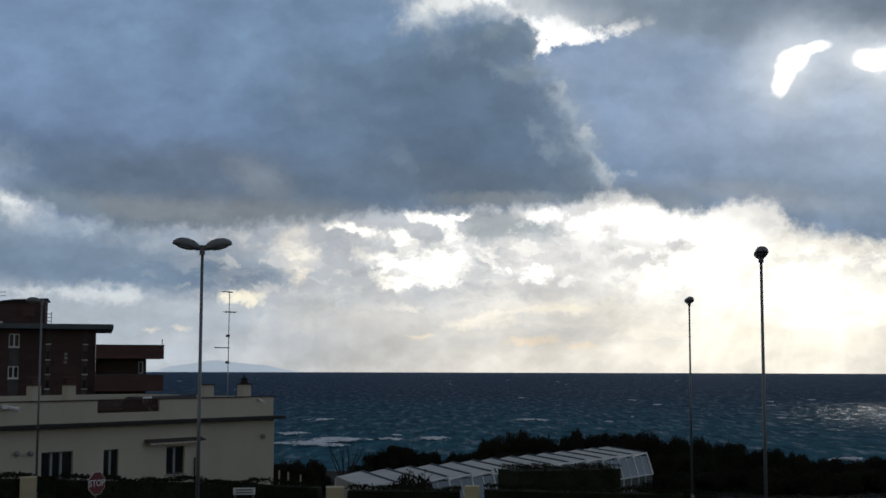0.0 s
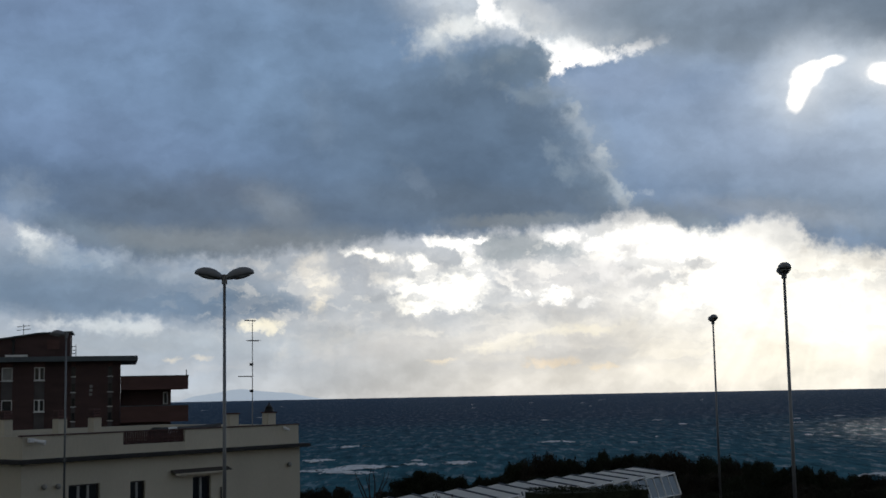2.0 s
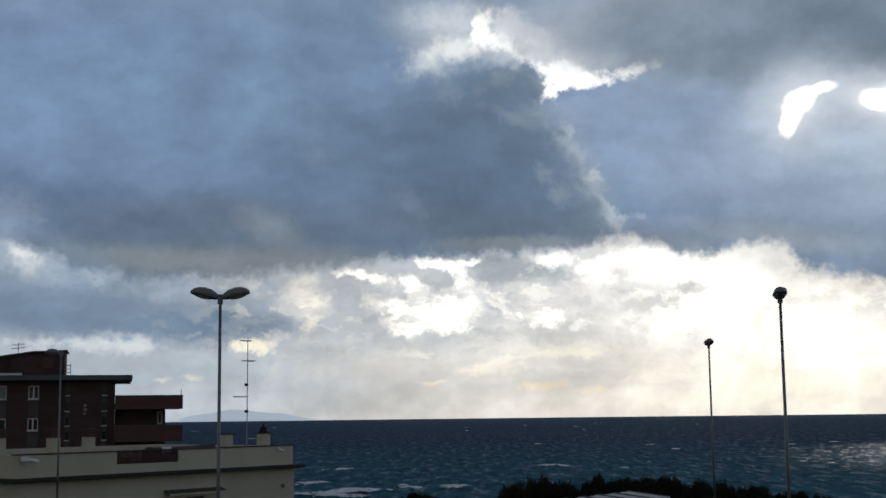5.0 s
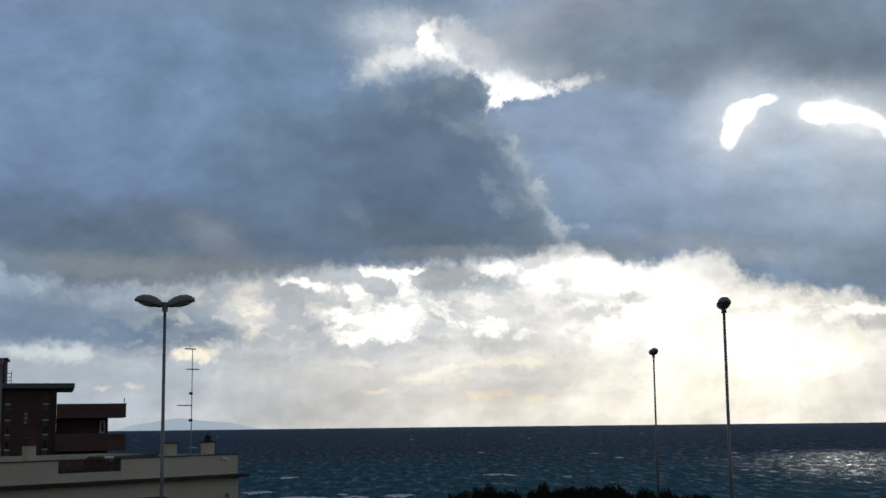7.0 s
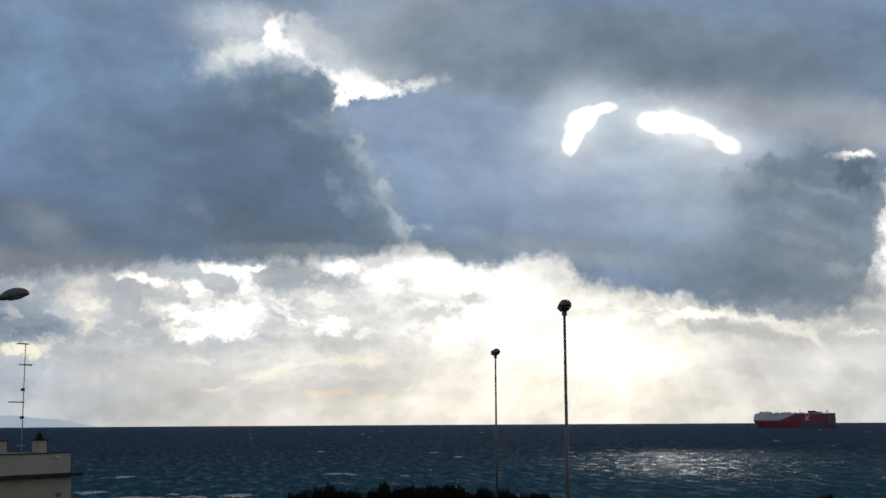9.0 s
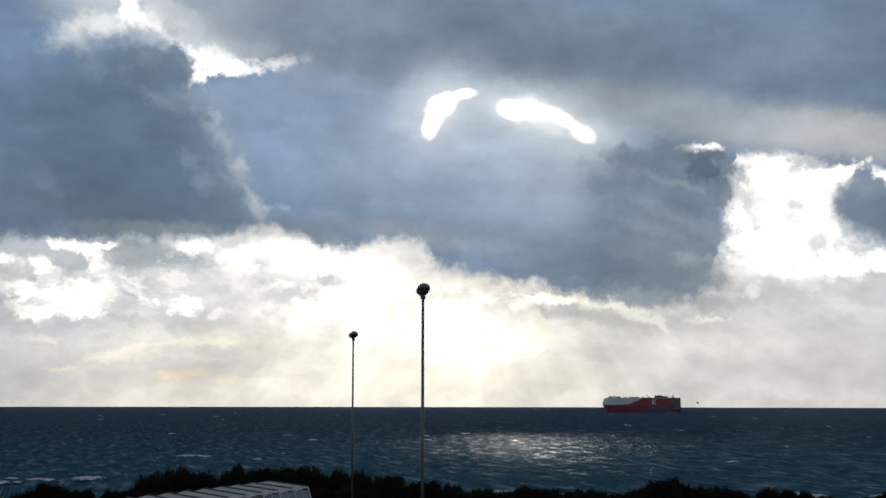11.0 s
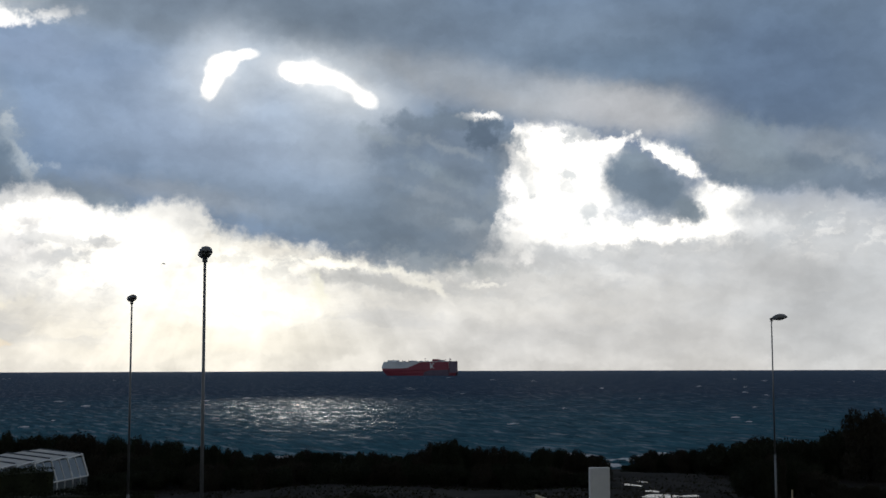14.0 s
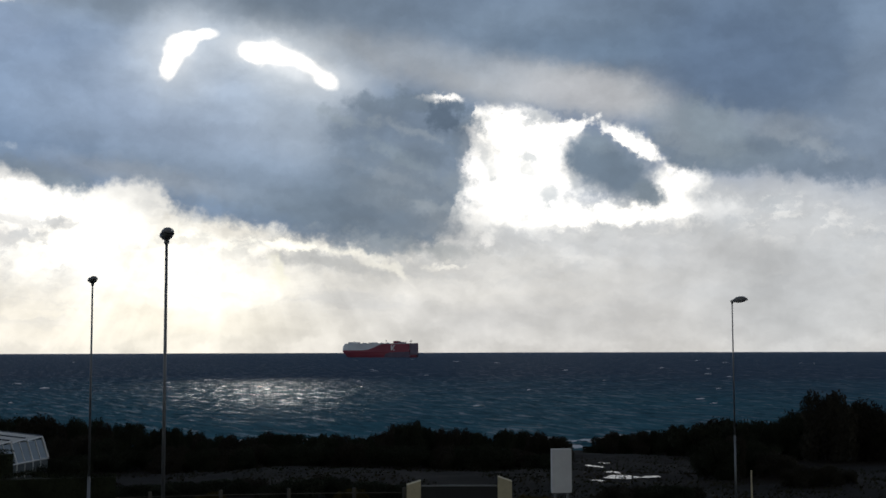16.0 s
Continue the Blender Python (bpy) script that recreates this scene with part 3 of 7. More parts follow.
cloud(-18.27, 5.97, 0.67, 0.36, -40, (178, 192, 206), 0.7, 0.94, PUFFY)
cloud(-17.54, 5.13, 3.59, 0.41, -6, (128, 148, 171), 0.6, 1.00, PUFFY)
cloud(10.01, 5.44, 0.62, 0.31, 0, (205, 208, 210), 0.85, 0.81, PUFFY)
cloud(8.38, 4.87, 1.08, 0.31, 0, (206, 209, 211), 0.8, 0.94, PUFFY)
cloud(7.14, 6.25, 0.77, 0.18, 15, (222, 224, 226), 0.8, 0.81, PUFFY)
cloud(6.87, 5.29, 0.77, 0.23, -10, (214, 216, 218), 0.7, 0.94, PUFFY)
cloud(12.80, 4.19, 1.03, 0.56, 0, (238, 238, 232), 0.5, 1.00, PUFFY)
cloud(22.58, 4.36, 1.79, 0.23, -10, (252, 251, 240), 0.95, 0.68, PUFFY)
cloud(24.12, 3.75, 1.03, 0.15, -8, (250, 249, 238), 0.9, 0.68, PUFFY)
cloud(25.01, 3.39, 0.46, 0.21, -30, (250, 250, 240), 0.9, 0.68, PUFFY)
cloud(22.07, 3.72, 1.54, 0.31, -6, (186, 190, 192), 0.8, 0.94, PUFFY)
cloud(20.54, 4.14, 1.03, 0.26, -8, (196, 198, 198), 0.7, 0.94, PUFFY)
cloud(26.68, 4.21, 1.54, 0.31, -4, (158, 167, 174), 0.8, 0.94, PUFFY)
cloud(27.32, 3.72, 0.87, 0.10, 0, (248, 248, 242), 0.9, 0.68, PUFFY)
cloud(29.76, 4.91, 1.15, 0.56, -10, (186, 191, 196), 0.75, 0.94, PUFFY)
cloud(35.60, 4.85, 2.82, 0.62, 4, (190, 195, 200), 0.7, 1.00, PUFFY)
cloud(41.75, 6.22, 0.77, 0.41, 0, (176, 184, 192), 0.7, 0.94, PUFFY)
cloud(43.60, 4.44, 2.31, 1.03, -5, (176, 184, 192), 0.6, 1.00, PUFFY)
cloud(40.03, 4.77, 2.05, 0.46, 0, (196, 201, 205), 0.6, 1.00, PUFFY)
cloud(17.02, 3.35, 3.08, 1.41, 0, (252, 250, 242), 0.8, 0.95, SMOOTH)
cloud(33.04, 1.84, 8.46, 1.79, 0, (208, 209, 209), 0.6, 1, SMOOTH)
cloud(30.52, 3.89, 1.54, 0.46, -10, (220, 222, 222), 0.6, 1.00, PUFFY)
cloud(-16.82, 4.49, 5.38, 0.67, -3, (106, 127, 151), 0.75, 0.8, GENTLE)
cloud(-18.27, 5.73, 3.08, 0.67, -14, (134, 153, 174), 0.5, 0.9, GENTLE)
cloud(29.25, 5.30, 1.54, 1.03, 0, (240, 241, 240), 0.75, 0.8, PUFFY)
cloud(32.07, 5.53, 2.31, 0.72, 0, (236, 238, 238), 0.7, 0.8, PUFFY)
cloud(30.78, 4.14, 2.31, 0.41, -4, (206, 210, 212), 0.6, 0.8, PUFFY)
cloud(24.12, 2.88, 6.67, 0.62, -4, (226, 226, 222), 0.5, 0.9, GENTLE)
torn(35.0, 5.3, 10.0, 1.3, 0, (238, 240, 240), 0.7, FLECKS, 0.50, 0.64)
torn(22.5, 4.4, 6.0, 1.0, -8, (250, 249, 242), 0.7, FLECKS, 0.50, 0.62)
torn(6.0, 5.4, 7.0, 1.2, 0, (250, 250, 247), 0.6, FLECKS, 0.50, 0.64)
torn(-7.0, 4.6, 6.0, 1.6, 0, (230, 230, 226), 0.5, FLECKS, 0.50, 0.64)
cloud(-17.54, 4.76, 6.41, 1.28, -4, (112, 133, 157), 0.45, 0.95, GENTLE)
cloud(-15.88, 4.90, 4.36, 1.03, -4, (112, 132, 155), 0.55, 0.95, GENTLE)
cloud(-13.68, 2.50, 5.13, 0.56, 0, (176, 188, 199), 0.4, 1, GENTLE)
torn(-3.0, 4.9, 9.5, 1.9, 0, (176, 183, 191), 0.6, TUFTS, 0.53, 0.38)
torn(8.0, 4.6, 6.0, 1.6, 0, (205, 209, 212), 0.55, TUFTS, 0.50, 0.36)
torn(22.0, 4.2, 7.0, 0.9, -6, (180, 186, 190), 0.6, TUFTS, 0.54, 0.38)
torn(0.0, 2.0, 13.0, 1.0, 0, (198, 200, 202), 0.5, VEILS, 0.44, 0.6)
torn(34.0, 4.6, 9.0, 1.5, 0, (178, 185, 192), 0.6, TUFTS, 0.55, 0.38)
torn(-16.0, 5.2, 6.0, 1.0, -10, (112, 133, 158), 0.6, TUFTS, 0.52, 0.36)
torn(30.0, 2.2, 16.0, 1.4, -3, (196, 199, 202), 0.5, VEILS, 0.42, 0.6)
# bright field beyond the end of the deck
cloud(30.57, 8.96, 3.33, 1.69, -20, (252, 252, 250), 1, 0.51, PUFFY)
cloud(27.54, 10.90, 1.28, 0.28, -10, (255, 255, 252), 0.95, 0.55, PUFFY)
cloud(29.77, 6.69, 2.56, 1.38, -0, (246, 247, 245), 0.95, 0.70, PUFFY)
cloud(35.73, 9.28, 1.79, 0.46, -28, (255, 255, 252), 0.95, 0.55, PUFFY)
cloud(37.75, 7.46, 1.13, 1.02, -0, (248, 249, 247), 0.9, 0.70, PUFFY)
cloud(34.28, 5.95, 4.10, 0.46, 4, (248, 248, 245), 0.9, 0.81, PUFFY)
cloud(37.47, 6.23, 1.28, 0.41, -0, (240, 241, 239), 0.8, 0.81, PUFFY)
torn(30.81, 7.94, 4.35, 2.82, -15, (214, 219, 222), .3, FLECKS, 0.58, 0.36)
torn(36.75, 6.50, 3.58, 1.79, -0, (196, 203, 208), .35, FLECKS, 0.58, 0.38)
torn(34.52, 5.57, 5.89, 0.92, -0, (204, 209, 212), .35, FLECKS, 0.58, 0.38)
cloud(30.05, 10.01, 1.92, 0.82, -6, (255, 255, 252), 1, 0.54, PUFFY)
cloud(29.78, 7.98, 1.54, 1.79, 0, (253, 253, 251), 1, 0.68, PUFFY)
cloud(31.82, 6.68, 1.54, 0.77, 0, (250, 251, 250), 0.9, 0.94, PUFFY)
cloud(35.66, 9.14, 1.54, 0.36, -32, (255, 255, 252), 1, 0.54, PUFFY)
cloud(37.52, 7.83, 0.64, 0.56, 0, (252, 252, 250), 0.95, 0.81, PUFFY)
cloud(37.61, 6.45, 0.77, 0.87, 0, (254, 254, 251), 0.95, 0.81, PUFFY)
cloud(35.11, 5.92, 2.31, 0.36, 3, (252, 252, 249), 0.95, 0.81, PUFFY)
cloud(38.84, 6.17, 1.03, 0.51, 0, (240, 242, 243), 0.8, 0.94, PUFFY)
cloud(31.06, 7.93, 0.61, 0.31, -40, (200, 206, 210), 0.7, 0.70, PUFFY)
cloud(31.79, 6.90, 0.46, 0.51, -0, (190, 197, 203), 0.6, 0.70, PUFFY)
cloud(29.29, 7.97, 0.36, 0.77, -20, (206, 211, 214), 0.6, 0.81, PUFFY)
cloud(28.79, 8.75, 0.56, 1.18, -10, (214, 219, 221), 0.55, 0.92, PUFFY)
cloud(31.59, 8.93, 1.02, 0.31, -20, (224, 227, 228), 0.5, 0.92, PUFFY)
cloud(30.04, 7.45, 0.77, 0.36, 10, (220, 224, 225), 0.5, 0.92, PUFFY)
cloud(32.37, 9.78, 0.77, 0.20, -20, (226, 228, 228), 0.5, 0.92, PUFFY)
cloud(30.86, 10.16, 0.26, 0.15, -0, (176, 184, 192), 0.7, 0.81, PUFFY)
cloud(31.75, 10.23, 0.41, 0.18, -0, (190, 197, 203), 0.7, 0.81, PUFFY)
cloud(37.04, 7.98, 0.67, 0.31, -40, (190, 196, 202), 0.6, 0.92, PUFFY)
# lower right
cloud(29.23, 5.05, 2.05, 0.72, -8, (172, 178, 184), 0.8, 0.70, PUFFY)
cloud(25.39, 4.46, 3.33, 0.31, -5, (147, 158, 165), 0.85, 0.70, PUFFY)
cloud(36.70, 4.63, 7.68, 0.92, -0, (194, 198, 202), 0.7, 0.92, PUFFY)
cloud(28.45, 3.53, 9.22, 0.92, -3, (204, 206, 206), 0.6, 1.00, PUFFY)
cloud(20.00, 4.60, 1.54, 0.20, -8, (250, 250, 240), 0.9, 0.61, PUFFY)
cloud(22.57, 4.43, 1.28, 0.18, -8, (246, 246, 238), 0.85, 0.61, PUFFY)
cloud(21.79, 3.85, 2.30, 0.31, -6, (190, 193, 194), 0.85, 0.70, PUFFY)
cloud(24.48, 3.57, 1.02, 0.20, -20, (244, 244, 236), 0.7, 1.00, PUFFY)
cloud(25.12, 3.18, 0.51, 0.15, -40, (240, 240, 234), 0.6, 1.00, PUFFY)
cloud(27.04, 3.70, 1.02, 0.10, -0, (244, 244, 238), 0.6, 1.00, PUFFY)
cloud(19.50, 3.47, 0.61, 0.36, -60, (246, 246, 232), 0.85, 0.70, PUFFY)
cloud(39.73, 2.47, 2.82, 0.31, -0, (190, 194, 198), 0.5, 0.92, PUFFY)
cloud(40.22, 3.19, 5.63, 1.79, -0, (192, 196, 200), 0.6, 1, SMOOTH)
cloud(43.80, 1.43, 4.35, 2.30, -0, (178, 184, 190), 0.6, 1, SMOOTH)

LOW_SKY = sky_colour
laid = 29
settle()
high = snode("ShaderNodeMapRange", From_Min=5.0, From_Max=20.0)
sl.new(parts_xyz.outputs["Y"], high.inputs["Value"])
deck_ramp = sn.new("ShaderNodeValToRGB")
sl.new(high.outputs["Result"], deck_ramp.inputs["Fac"])
deck_ramp.color_ramp.elements[0].color = (*srgb((122, 137, 156)), 1)
deck_ramp.color_ramp.elements[1].color = (*srgb((114, 137, 166)), 1)
sky_colour = deck_ramp.outputs["Color"]
# deck, left
cloud(-15.48, 12.33, 23.04, 5.43, -0, (105, 130, 164), 1, 0.22, SMOOTH)
cloud(-6.45, 14.69, 8.45, 3.84, -0, (112, 137, 167), 0.8, 0.9, SMOOTH)
cloud(-18.38, 13.10, 5.63, 4.61, -0, (120, 143, 179), 0.75, 0.9, SMOOTH)
cloud(-18.00, 8.53, 4.35, 2.05, -20, (89, 113, 146), 0.6, 0.9, SMOOTH)
cloud(-12.18, 8.26, 9.22, 1.54, -4, (87, 103, 122), 0.7, 0.9, SMOOTH)
cloud(-7.38, 7.07, 9.73, 0.51, -2, (119, 129, 137), 0.6, 0.9, SMOOTH)
cloud(-14.36, 6.90, 4.86, 0.61, -8, (97, 111, 124), 0.8, 0.8, SMOOTH)
cloud(-12.20, 9.26, 4.10, 0.87, -10, (81, 96, 113), 0.4, 1, SMOOTH)
cloud(-16.56, 7.86, 2.30, 0.77, 20, (77, 93, 112), 0.4, 1, SMOOTH)
cloud(-8.42, 8.87, 3.07, 1.02, -20, (95, 109, 124), 0.5, 1, SMOOTH)
# soft folds of the deck
cloud(-18.22, 12.42, 8.46, 4.10, 0, (102, 128, 161), 0.45, 1, SMOOTH)
cloud(-11.04, 9.17, 2.44, 0.67, -6, (92, 106, 126), 0.6, 0.94, PUFFY)
cloud(-12.52, 8.00, 4.87, 0.97, -8, (96, 112, 132), 0.6, 0.9, GENTLE)
cloud(-19.99, 8.70, 0.97, 1.03, -20, (128, 146, 168), 0.7, 0.94, PUFFY)
cloud(-8.76, 8.34, 1.54, 0.77, -30, (130, 141, 153), 0.5, 0.9, GENTLE)
cloud(-4.67, 9.16, 4.10, 1.79, -22, (90, 110, 135), 0.6, 0.9, GENTLE)
cloud(-0.53, 8.16, 4.87, 0.56, -3, (94, 110, 128), 0.6, 0.9, GENTLE)
cloud(-10.75, 6.84, 6.67, 0.51, -2, (134, 143, 151), 0.6, 0.9, GENTLE)
cloud(-6.75, 12.29, 0.67, 1.28, 10, (134, 155, 181), 0.5, 1.00, PUFFY)
cloud(-17.60, 7.34, 1.54, 0.46, -25, (110, 128, 148), 0.6, 0.9, GENTLE)
cloud(-13.38, 14.17, 8.46, 2.05, 0, (114, 141, 173), 0.45, 1, SMOOTH)
cloud(-15.78, 11.10, 5.13, 1.28, -6, (108, 130, 162), 0.4, 1, SMOOTH)
# deck, middle
cloud(11.57, 11.16, 7.42, 3.84, -4, (115, 140, 171), 1, 0.4, SMOOTH)
cloud(14.94, 8.81, 8.45, 2.30, -10, (107, 130, 160), 1, 0.4, SMOOTH)
cloud(10.53, 8.58, 3.33, 1.48, -12, (109, 131, 160), 0.9, 0.5, SMOOTH)
cloud(13.86, 9.66, 10.75, 2.97, -13, (113, 135, 164), 1, 0.4, SMOOTH)
cloud(19.23, 8.07, 8.45, 2.15, -12, (107, 126, 148), 1, 0.45, GENTLE)
cloud(22.84, 6.53, 4.86, 1.38, -8, (109, 125, 142), 0.9, 0.6, GENTLE)
cloud(8.11, 12.33, 4.86, 2.30, -0, (117, 141, 172), 0.8, 0.8, SMOOTH)
cloud(15.12, 10.57, 3.07, 1.79, -20, (142, 162, 190), 0.65, 1, SMOOTH)
cloud(17.18, 11.86, 3.07, 1.28, -20, (152, 168, 188), 0.6, 1, SMOOTH)
cloud(12.58, 11.51, 1.54, 2.30, -10, (136, 157, 188), 0.5, 1, SMOOTH)
cloud(15.95, 10.84, 3.58, 2.56, -0, (146, 163, 190), 0.65, 1, SMOOTH)
cloud(10.26, 7.21, 1.02, 0.46, -0, (119, 136, 156), 0.9, 0.6, GENTLE)
cloud(9.41, 7.38, 2.05, 0.56, -20, (129, 144, 160), 0.8, 0.7, GENTLE)
# light through the thinner deck under its gaps
cloud(17.18, 10.17, 3.85, 2.82, 0, (162, 181, 204), 0.75, 1, SMOOTH)
cloud(12.64, 12.96, 2.05, 1.54, -10, (150, 172, 200), 0.5, 1, SMOOTH)
cloud(20.49, 10.49, 2.31, 1.54, -20, (168, 182, 196), 0.45, 1, GENTLE)
cloud(13.97, 7.58, 4.10, 0.56, -8, (150, 160, 172), 0.6, 0.9, GENTLE)
cloud(18.48, 7.68, 5.13, 1.03, -14, (116, 136, 160), 0.6, 0.9, GENTLE)
cloud(22.57, 6.20, 3.85, 0.92, -10, (112, 128, 145), 0.6, 0.9, GENTLE)
cloud(12.20, 9.93, 5.13, 1.03, -6, (126, 148, 178), 0.5, 1, GENTLE)
cloud(9.52, 13.02, 2.31, 1.54, 0, (112, 139, 176), 0.6, 1, GENTLE)
# bright gap at the top, behind the tall cloud
cloud(-0.05, 17.26, 2.82, 1.28, -10, (170, 182, 196), 0.9, 0.9, GENTLE)
cloud(-1.37, 16.00, 1.28, 0.77, 10, (196, 206, 214), 0.85, 0.94, PUFFY)
cloud(-0.32, 16.39, 1.15, 0.46, 10, (226, 232, 235), 0.85, 0.81, PUFFY)
cloud(-0.32, 17.63, 1.54, 0.67, 0, (190, 200, 210), 0.8, 1.00, PUFFY)
cloud(0.87, 17.27, 0.41, 0.67, -20, (250, 251, 251), 0.95, 0.68, PUFFY)
cloud(1.92, 16.57, 1.15, 0.36, -30, (250, 251, 251), 0.95, 0.68, PUFFY)
cloud(4.42, 15.49, 1.54, 0.62, -8, (228, 232, 235), 0.9, 0.94, PUFFY)
cloud(5.22, 16.23, 2.82, 0.56, -6, (200, 208, 214), 0.8, 1.00, PUFFY)
cloud(3.88, 14.54, 0.87, 0.51, 10, (254, 254, 253), 1, 0.54, PUFFY)
cloud(5.46, 14.79, 1.18, 0.36, 8, (255, 255, 253), 1, 0.54, PUFFY)
cloud(7.43, 15.10, 0.87, 0.21, 15, (253, 253, 251), 1, 0.61, PUFFY)
cloud(8.21, 15.30, 0.36, 0.21, 0, (252, 252, 250), 0.95, 0.68, PUFFY)
cloud(9.36, 14.49, 2.56, 0.77, 0, (150, 168, 190), 0.5, 1, GENTLE)
cloud(4.66, 13.60, 1.28, 0.62, 0, (138, 156, 181), 0.85, 1.00, PUFFY)
cloud(6.75, 13.68, 2.05, 0.87, 0, (128, 148, 178), 0.85, 0.9, GENTLE)
cloud(5.22, 16.23, 3.85, 1.03, -4, (206, 214, 220), 0.75, 0.9, GENTLE)
cloud(4.15, 15.24, 1.54, 0.56, -8, (240, 243, 244), 0.8, 0.7, PUFFY)
cloud(2.59, 17.26, 1.54, 0.62, -20, (226, 231, 234), 0.7, 0.8, PUFFY)
cloud(3.88, 14.59, 1.03, 0.46, 8, (254, 254, 253), 1, 0.5, PUFFY)
cloud(7.82, 15.16, 1.28, 0.31, 15, (246, 247, 247), 0.8, 0.7, PUFFY)
cloud(7.77, 12.39, 3.33, 1.79, 0, (126, 148, 178), 0.4, 1, GENTLE)
cloud(11.58, 11.01, 4.10, 2.05, -8, (138, 158, 184), 0.4, 1, SMOOTH)
# tall cloud with its sunlit edge
cloud(5.41, 10.26, 1.08, 3.08, 22, (140, 158, 178), 0.6, 0.9, GENTLE)
cloud(4.27, 12.05, 0.82, 0.67, 0, (158, 173, 190), 1, 0.54, PUFFY)
cloud(4.86, 11.53, 0.67, 0.87, 10, (160, 174, 189), 0.95, 0.54, PUFFY)
cloud(4.66, 12.42, 0.46, 0.36, 0, (174, 187, 199), 0.95, 0.61, PUFFY)
cloud(5.15, 10.39, 0.62, 0.87, 15, (154, 169, 185), 0.95, 0.61, PUFFY)
cloud(5.92, 10.58, 0.31, 0.46, 0, (176, 188, 199), 0.9, 0.68, PUFFY)
cloud(5.86, 9.49, 0.62, 0.77, 20, (158, 173, 188), 0.95, 0.61, PUFFY)
cloud(6.54, 8.97, 0.46, 0.77, 25, (168, 181, 193), 0.95, 0.61, PUFFY)
cloud(6.96, 8.21, 0.36, 0.46, 20, (164, 175, 185), 0.9, 0.68, PUFFY)
cloud(7.93, 8.69, 0.36, 0.15, -20, (155, 170, 188), 0.6, 1.00, PUFFY)
cloud(2.98, 13.20, 0.87, 0.77, 0, (150, 166, 182), 0.9, 0.68, PUFFY)
cloud(3.52, 14.81, 0.41, 0.72, 0, (132, 148, 165), 0.95, 0.61, PUFFY)
cloud(4.00, 11.04, 1.23, 1.59, 14, (116, 135, 156), 0.85, 0.8, PUFFY)
cloud(5.39, 8.87, 1.08, 0.92, 20, (124, 142, 161), 0.8, 0.8, PUFFY)
cloud(2.22, 14.71, 1.49, 1.08, 0, (106, 126, 147), 1, 0.54, PUFFY)
cloud(3.00, 15.32, 0.62, 0.51, 0, (110, 129, 149), 1, 0.54, PUFFY)
cloud(0.78, 14.35, 1.79, 1.23, 20, (106, 127, 149), 1, 0.68, PUFFY)
cloud(-1.05, 13.48, 2.31, 1.54, 20, (102, 124, 149), 0.95, 0.94, PUFFY)
cloud(1.03, 12.22, 2.82, 1.79, 0, (98, 119, 143), 1, 0.81, PUFFY)
cloud(3.10, 11.69, 1.13, 1.28, -10, (100, 120, 143), 1, 0.68, PUFFY)
cloud(2.83, 10.05, 2.31, 1.44, -16, (94, 115, 139), 1, 0.68, PUFFY)
cloud(4.88, 8.88, 1.28, 0.92, -20, (106, 125, 146), 0.95, 0.81, PUFFY)
cloud(6.02, 8.10, 1.03, 0.51, -20, (122, 138, 154), 0.9, 0.81, PUFFY)
cloud(-1.57, 10.71, 5.90, 2.82, -14, (92, 113, 138), 0.95, 0.8, GENTLE)
cloud(0.76, 8.41, 5.90, 0.87, -6, (92, 109, 129), 0.9, 0.8, GENTLE)
cloud(2.21, 13.34, 1.03, 0.31, -20, (128, 146, 164), 0.6, 0.94, PUFFY)
cloud(1.56, 14.97, 1.03, 0.31, 25, (126, 143, 160), 0.6, 0.94, PUFFY)
cloud(3.61, 10.80, 0.56, 0.41, -30, (128, 146, 165), 0.6, 0.94, PUFFY)
cloud(-0.79, 14.36, 0.67, 0.46, 30, (120, 140, 162), 0.6, 1.00, PUFFY)
cloud(-2.60, 9.69, 1.03, 0.41, -40, (112, 129, 150), 0.5, 1.00, PUFFY)
cloud(4.38, 9.77, 0.46, 0.56, 10, (134, 152, 170), 0.6, 0.94, PUFFY)
cloud(2.05, 7.64, 3.08, 0.31, 0, (128, 138, 147), 0.7, 0.8, GENTLE)
# deck, top right
cloud(7.32, 17.57, 5.12, 1.54, -0, (152, 164, 180), 0.9, 0.9, SMOOTH)
cloud(15.50, 16.34, 8.45, 1.79, -4, (119, 134, 150), 1, 0.6, SMOOTH)
cloud(17.15, 15.85, 11.01, 1.69, -4, (121, 138, 157), 1, 0.6, SMOOTH)
cloud(22.36, 14.28, 8.45, 1.02, -10, (109, 125, 143), 0.85, 0.8, SMOOTH)
cloud(29.88, 12.51, 8.45, 1.13, -9, (166, 171, 176), 0.85, 0.8, SMOOTH)
cloud(34.53, 15.15, 10.75, 2.43, -0, (105, 126, 152), 1, 0.6, SMOOTH)
cloud(31.95, 13.92, 5.12, 1.13, -6, (109, 128, 150), 0.7, 0.8, SMOOTH)
cloud(40.09, 12.47, 4.86, 3.84, -0, (95, 114, 138), 0.9, 0.8, SMOOTH)
cloud(39.48, 8.85, 4.61, 1.13, -6, (111, 127, 145), 0.95, 0.5, GENTLE)
cloud(34.92, 11.18, 2.82, 0.61, -15, (151, 161, 167), 0.75, 0.8, SMOOTH)
cloud(19.50, 15.39, 5.12, 0.67, -10, (129, 144, 160), 0.5, 1, SMOOTH)
cloud(27.34, 15.33, 4.10, 0.77, 8, (95, 115, 140), 0.5, 1, SMOOTH)
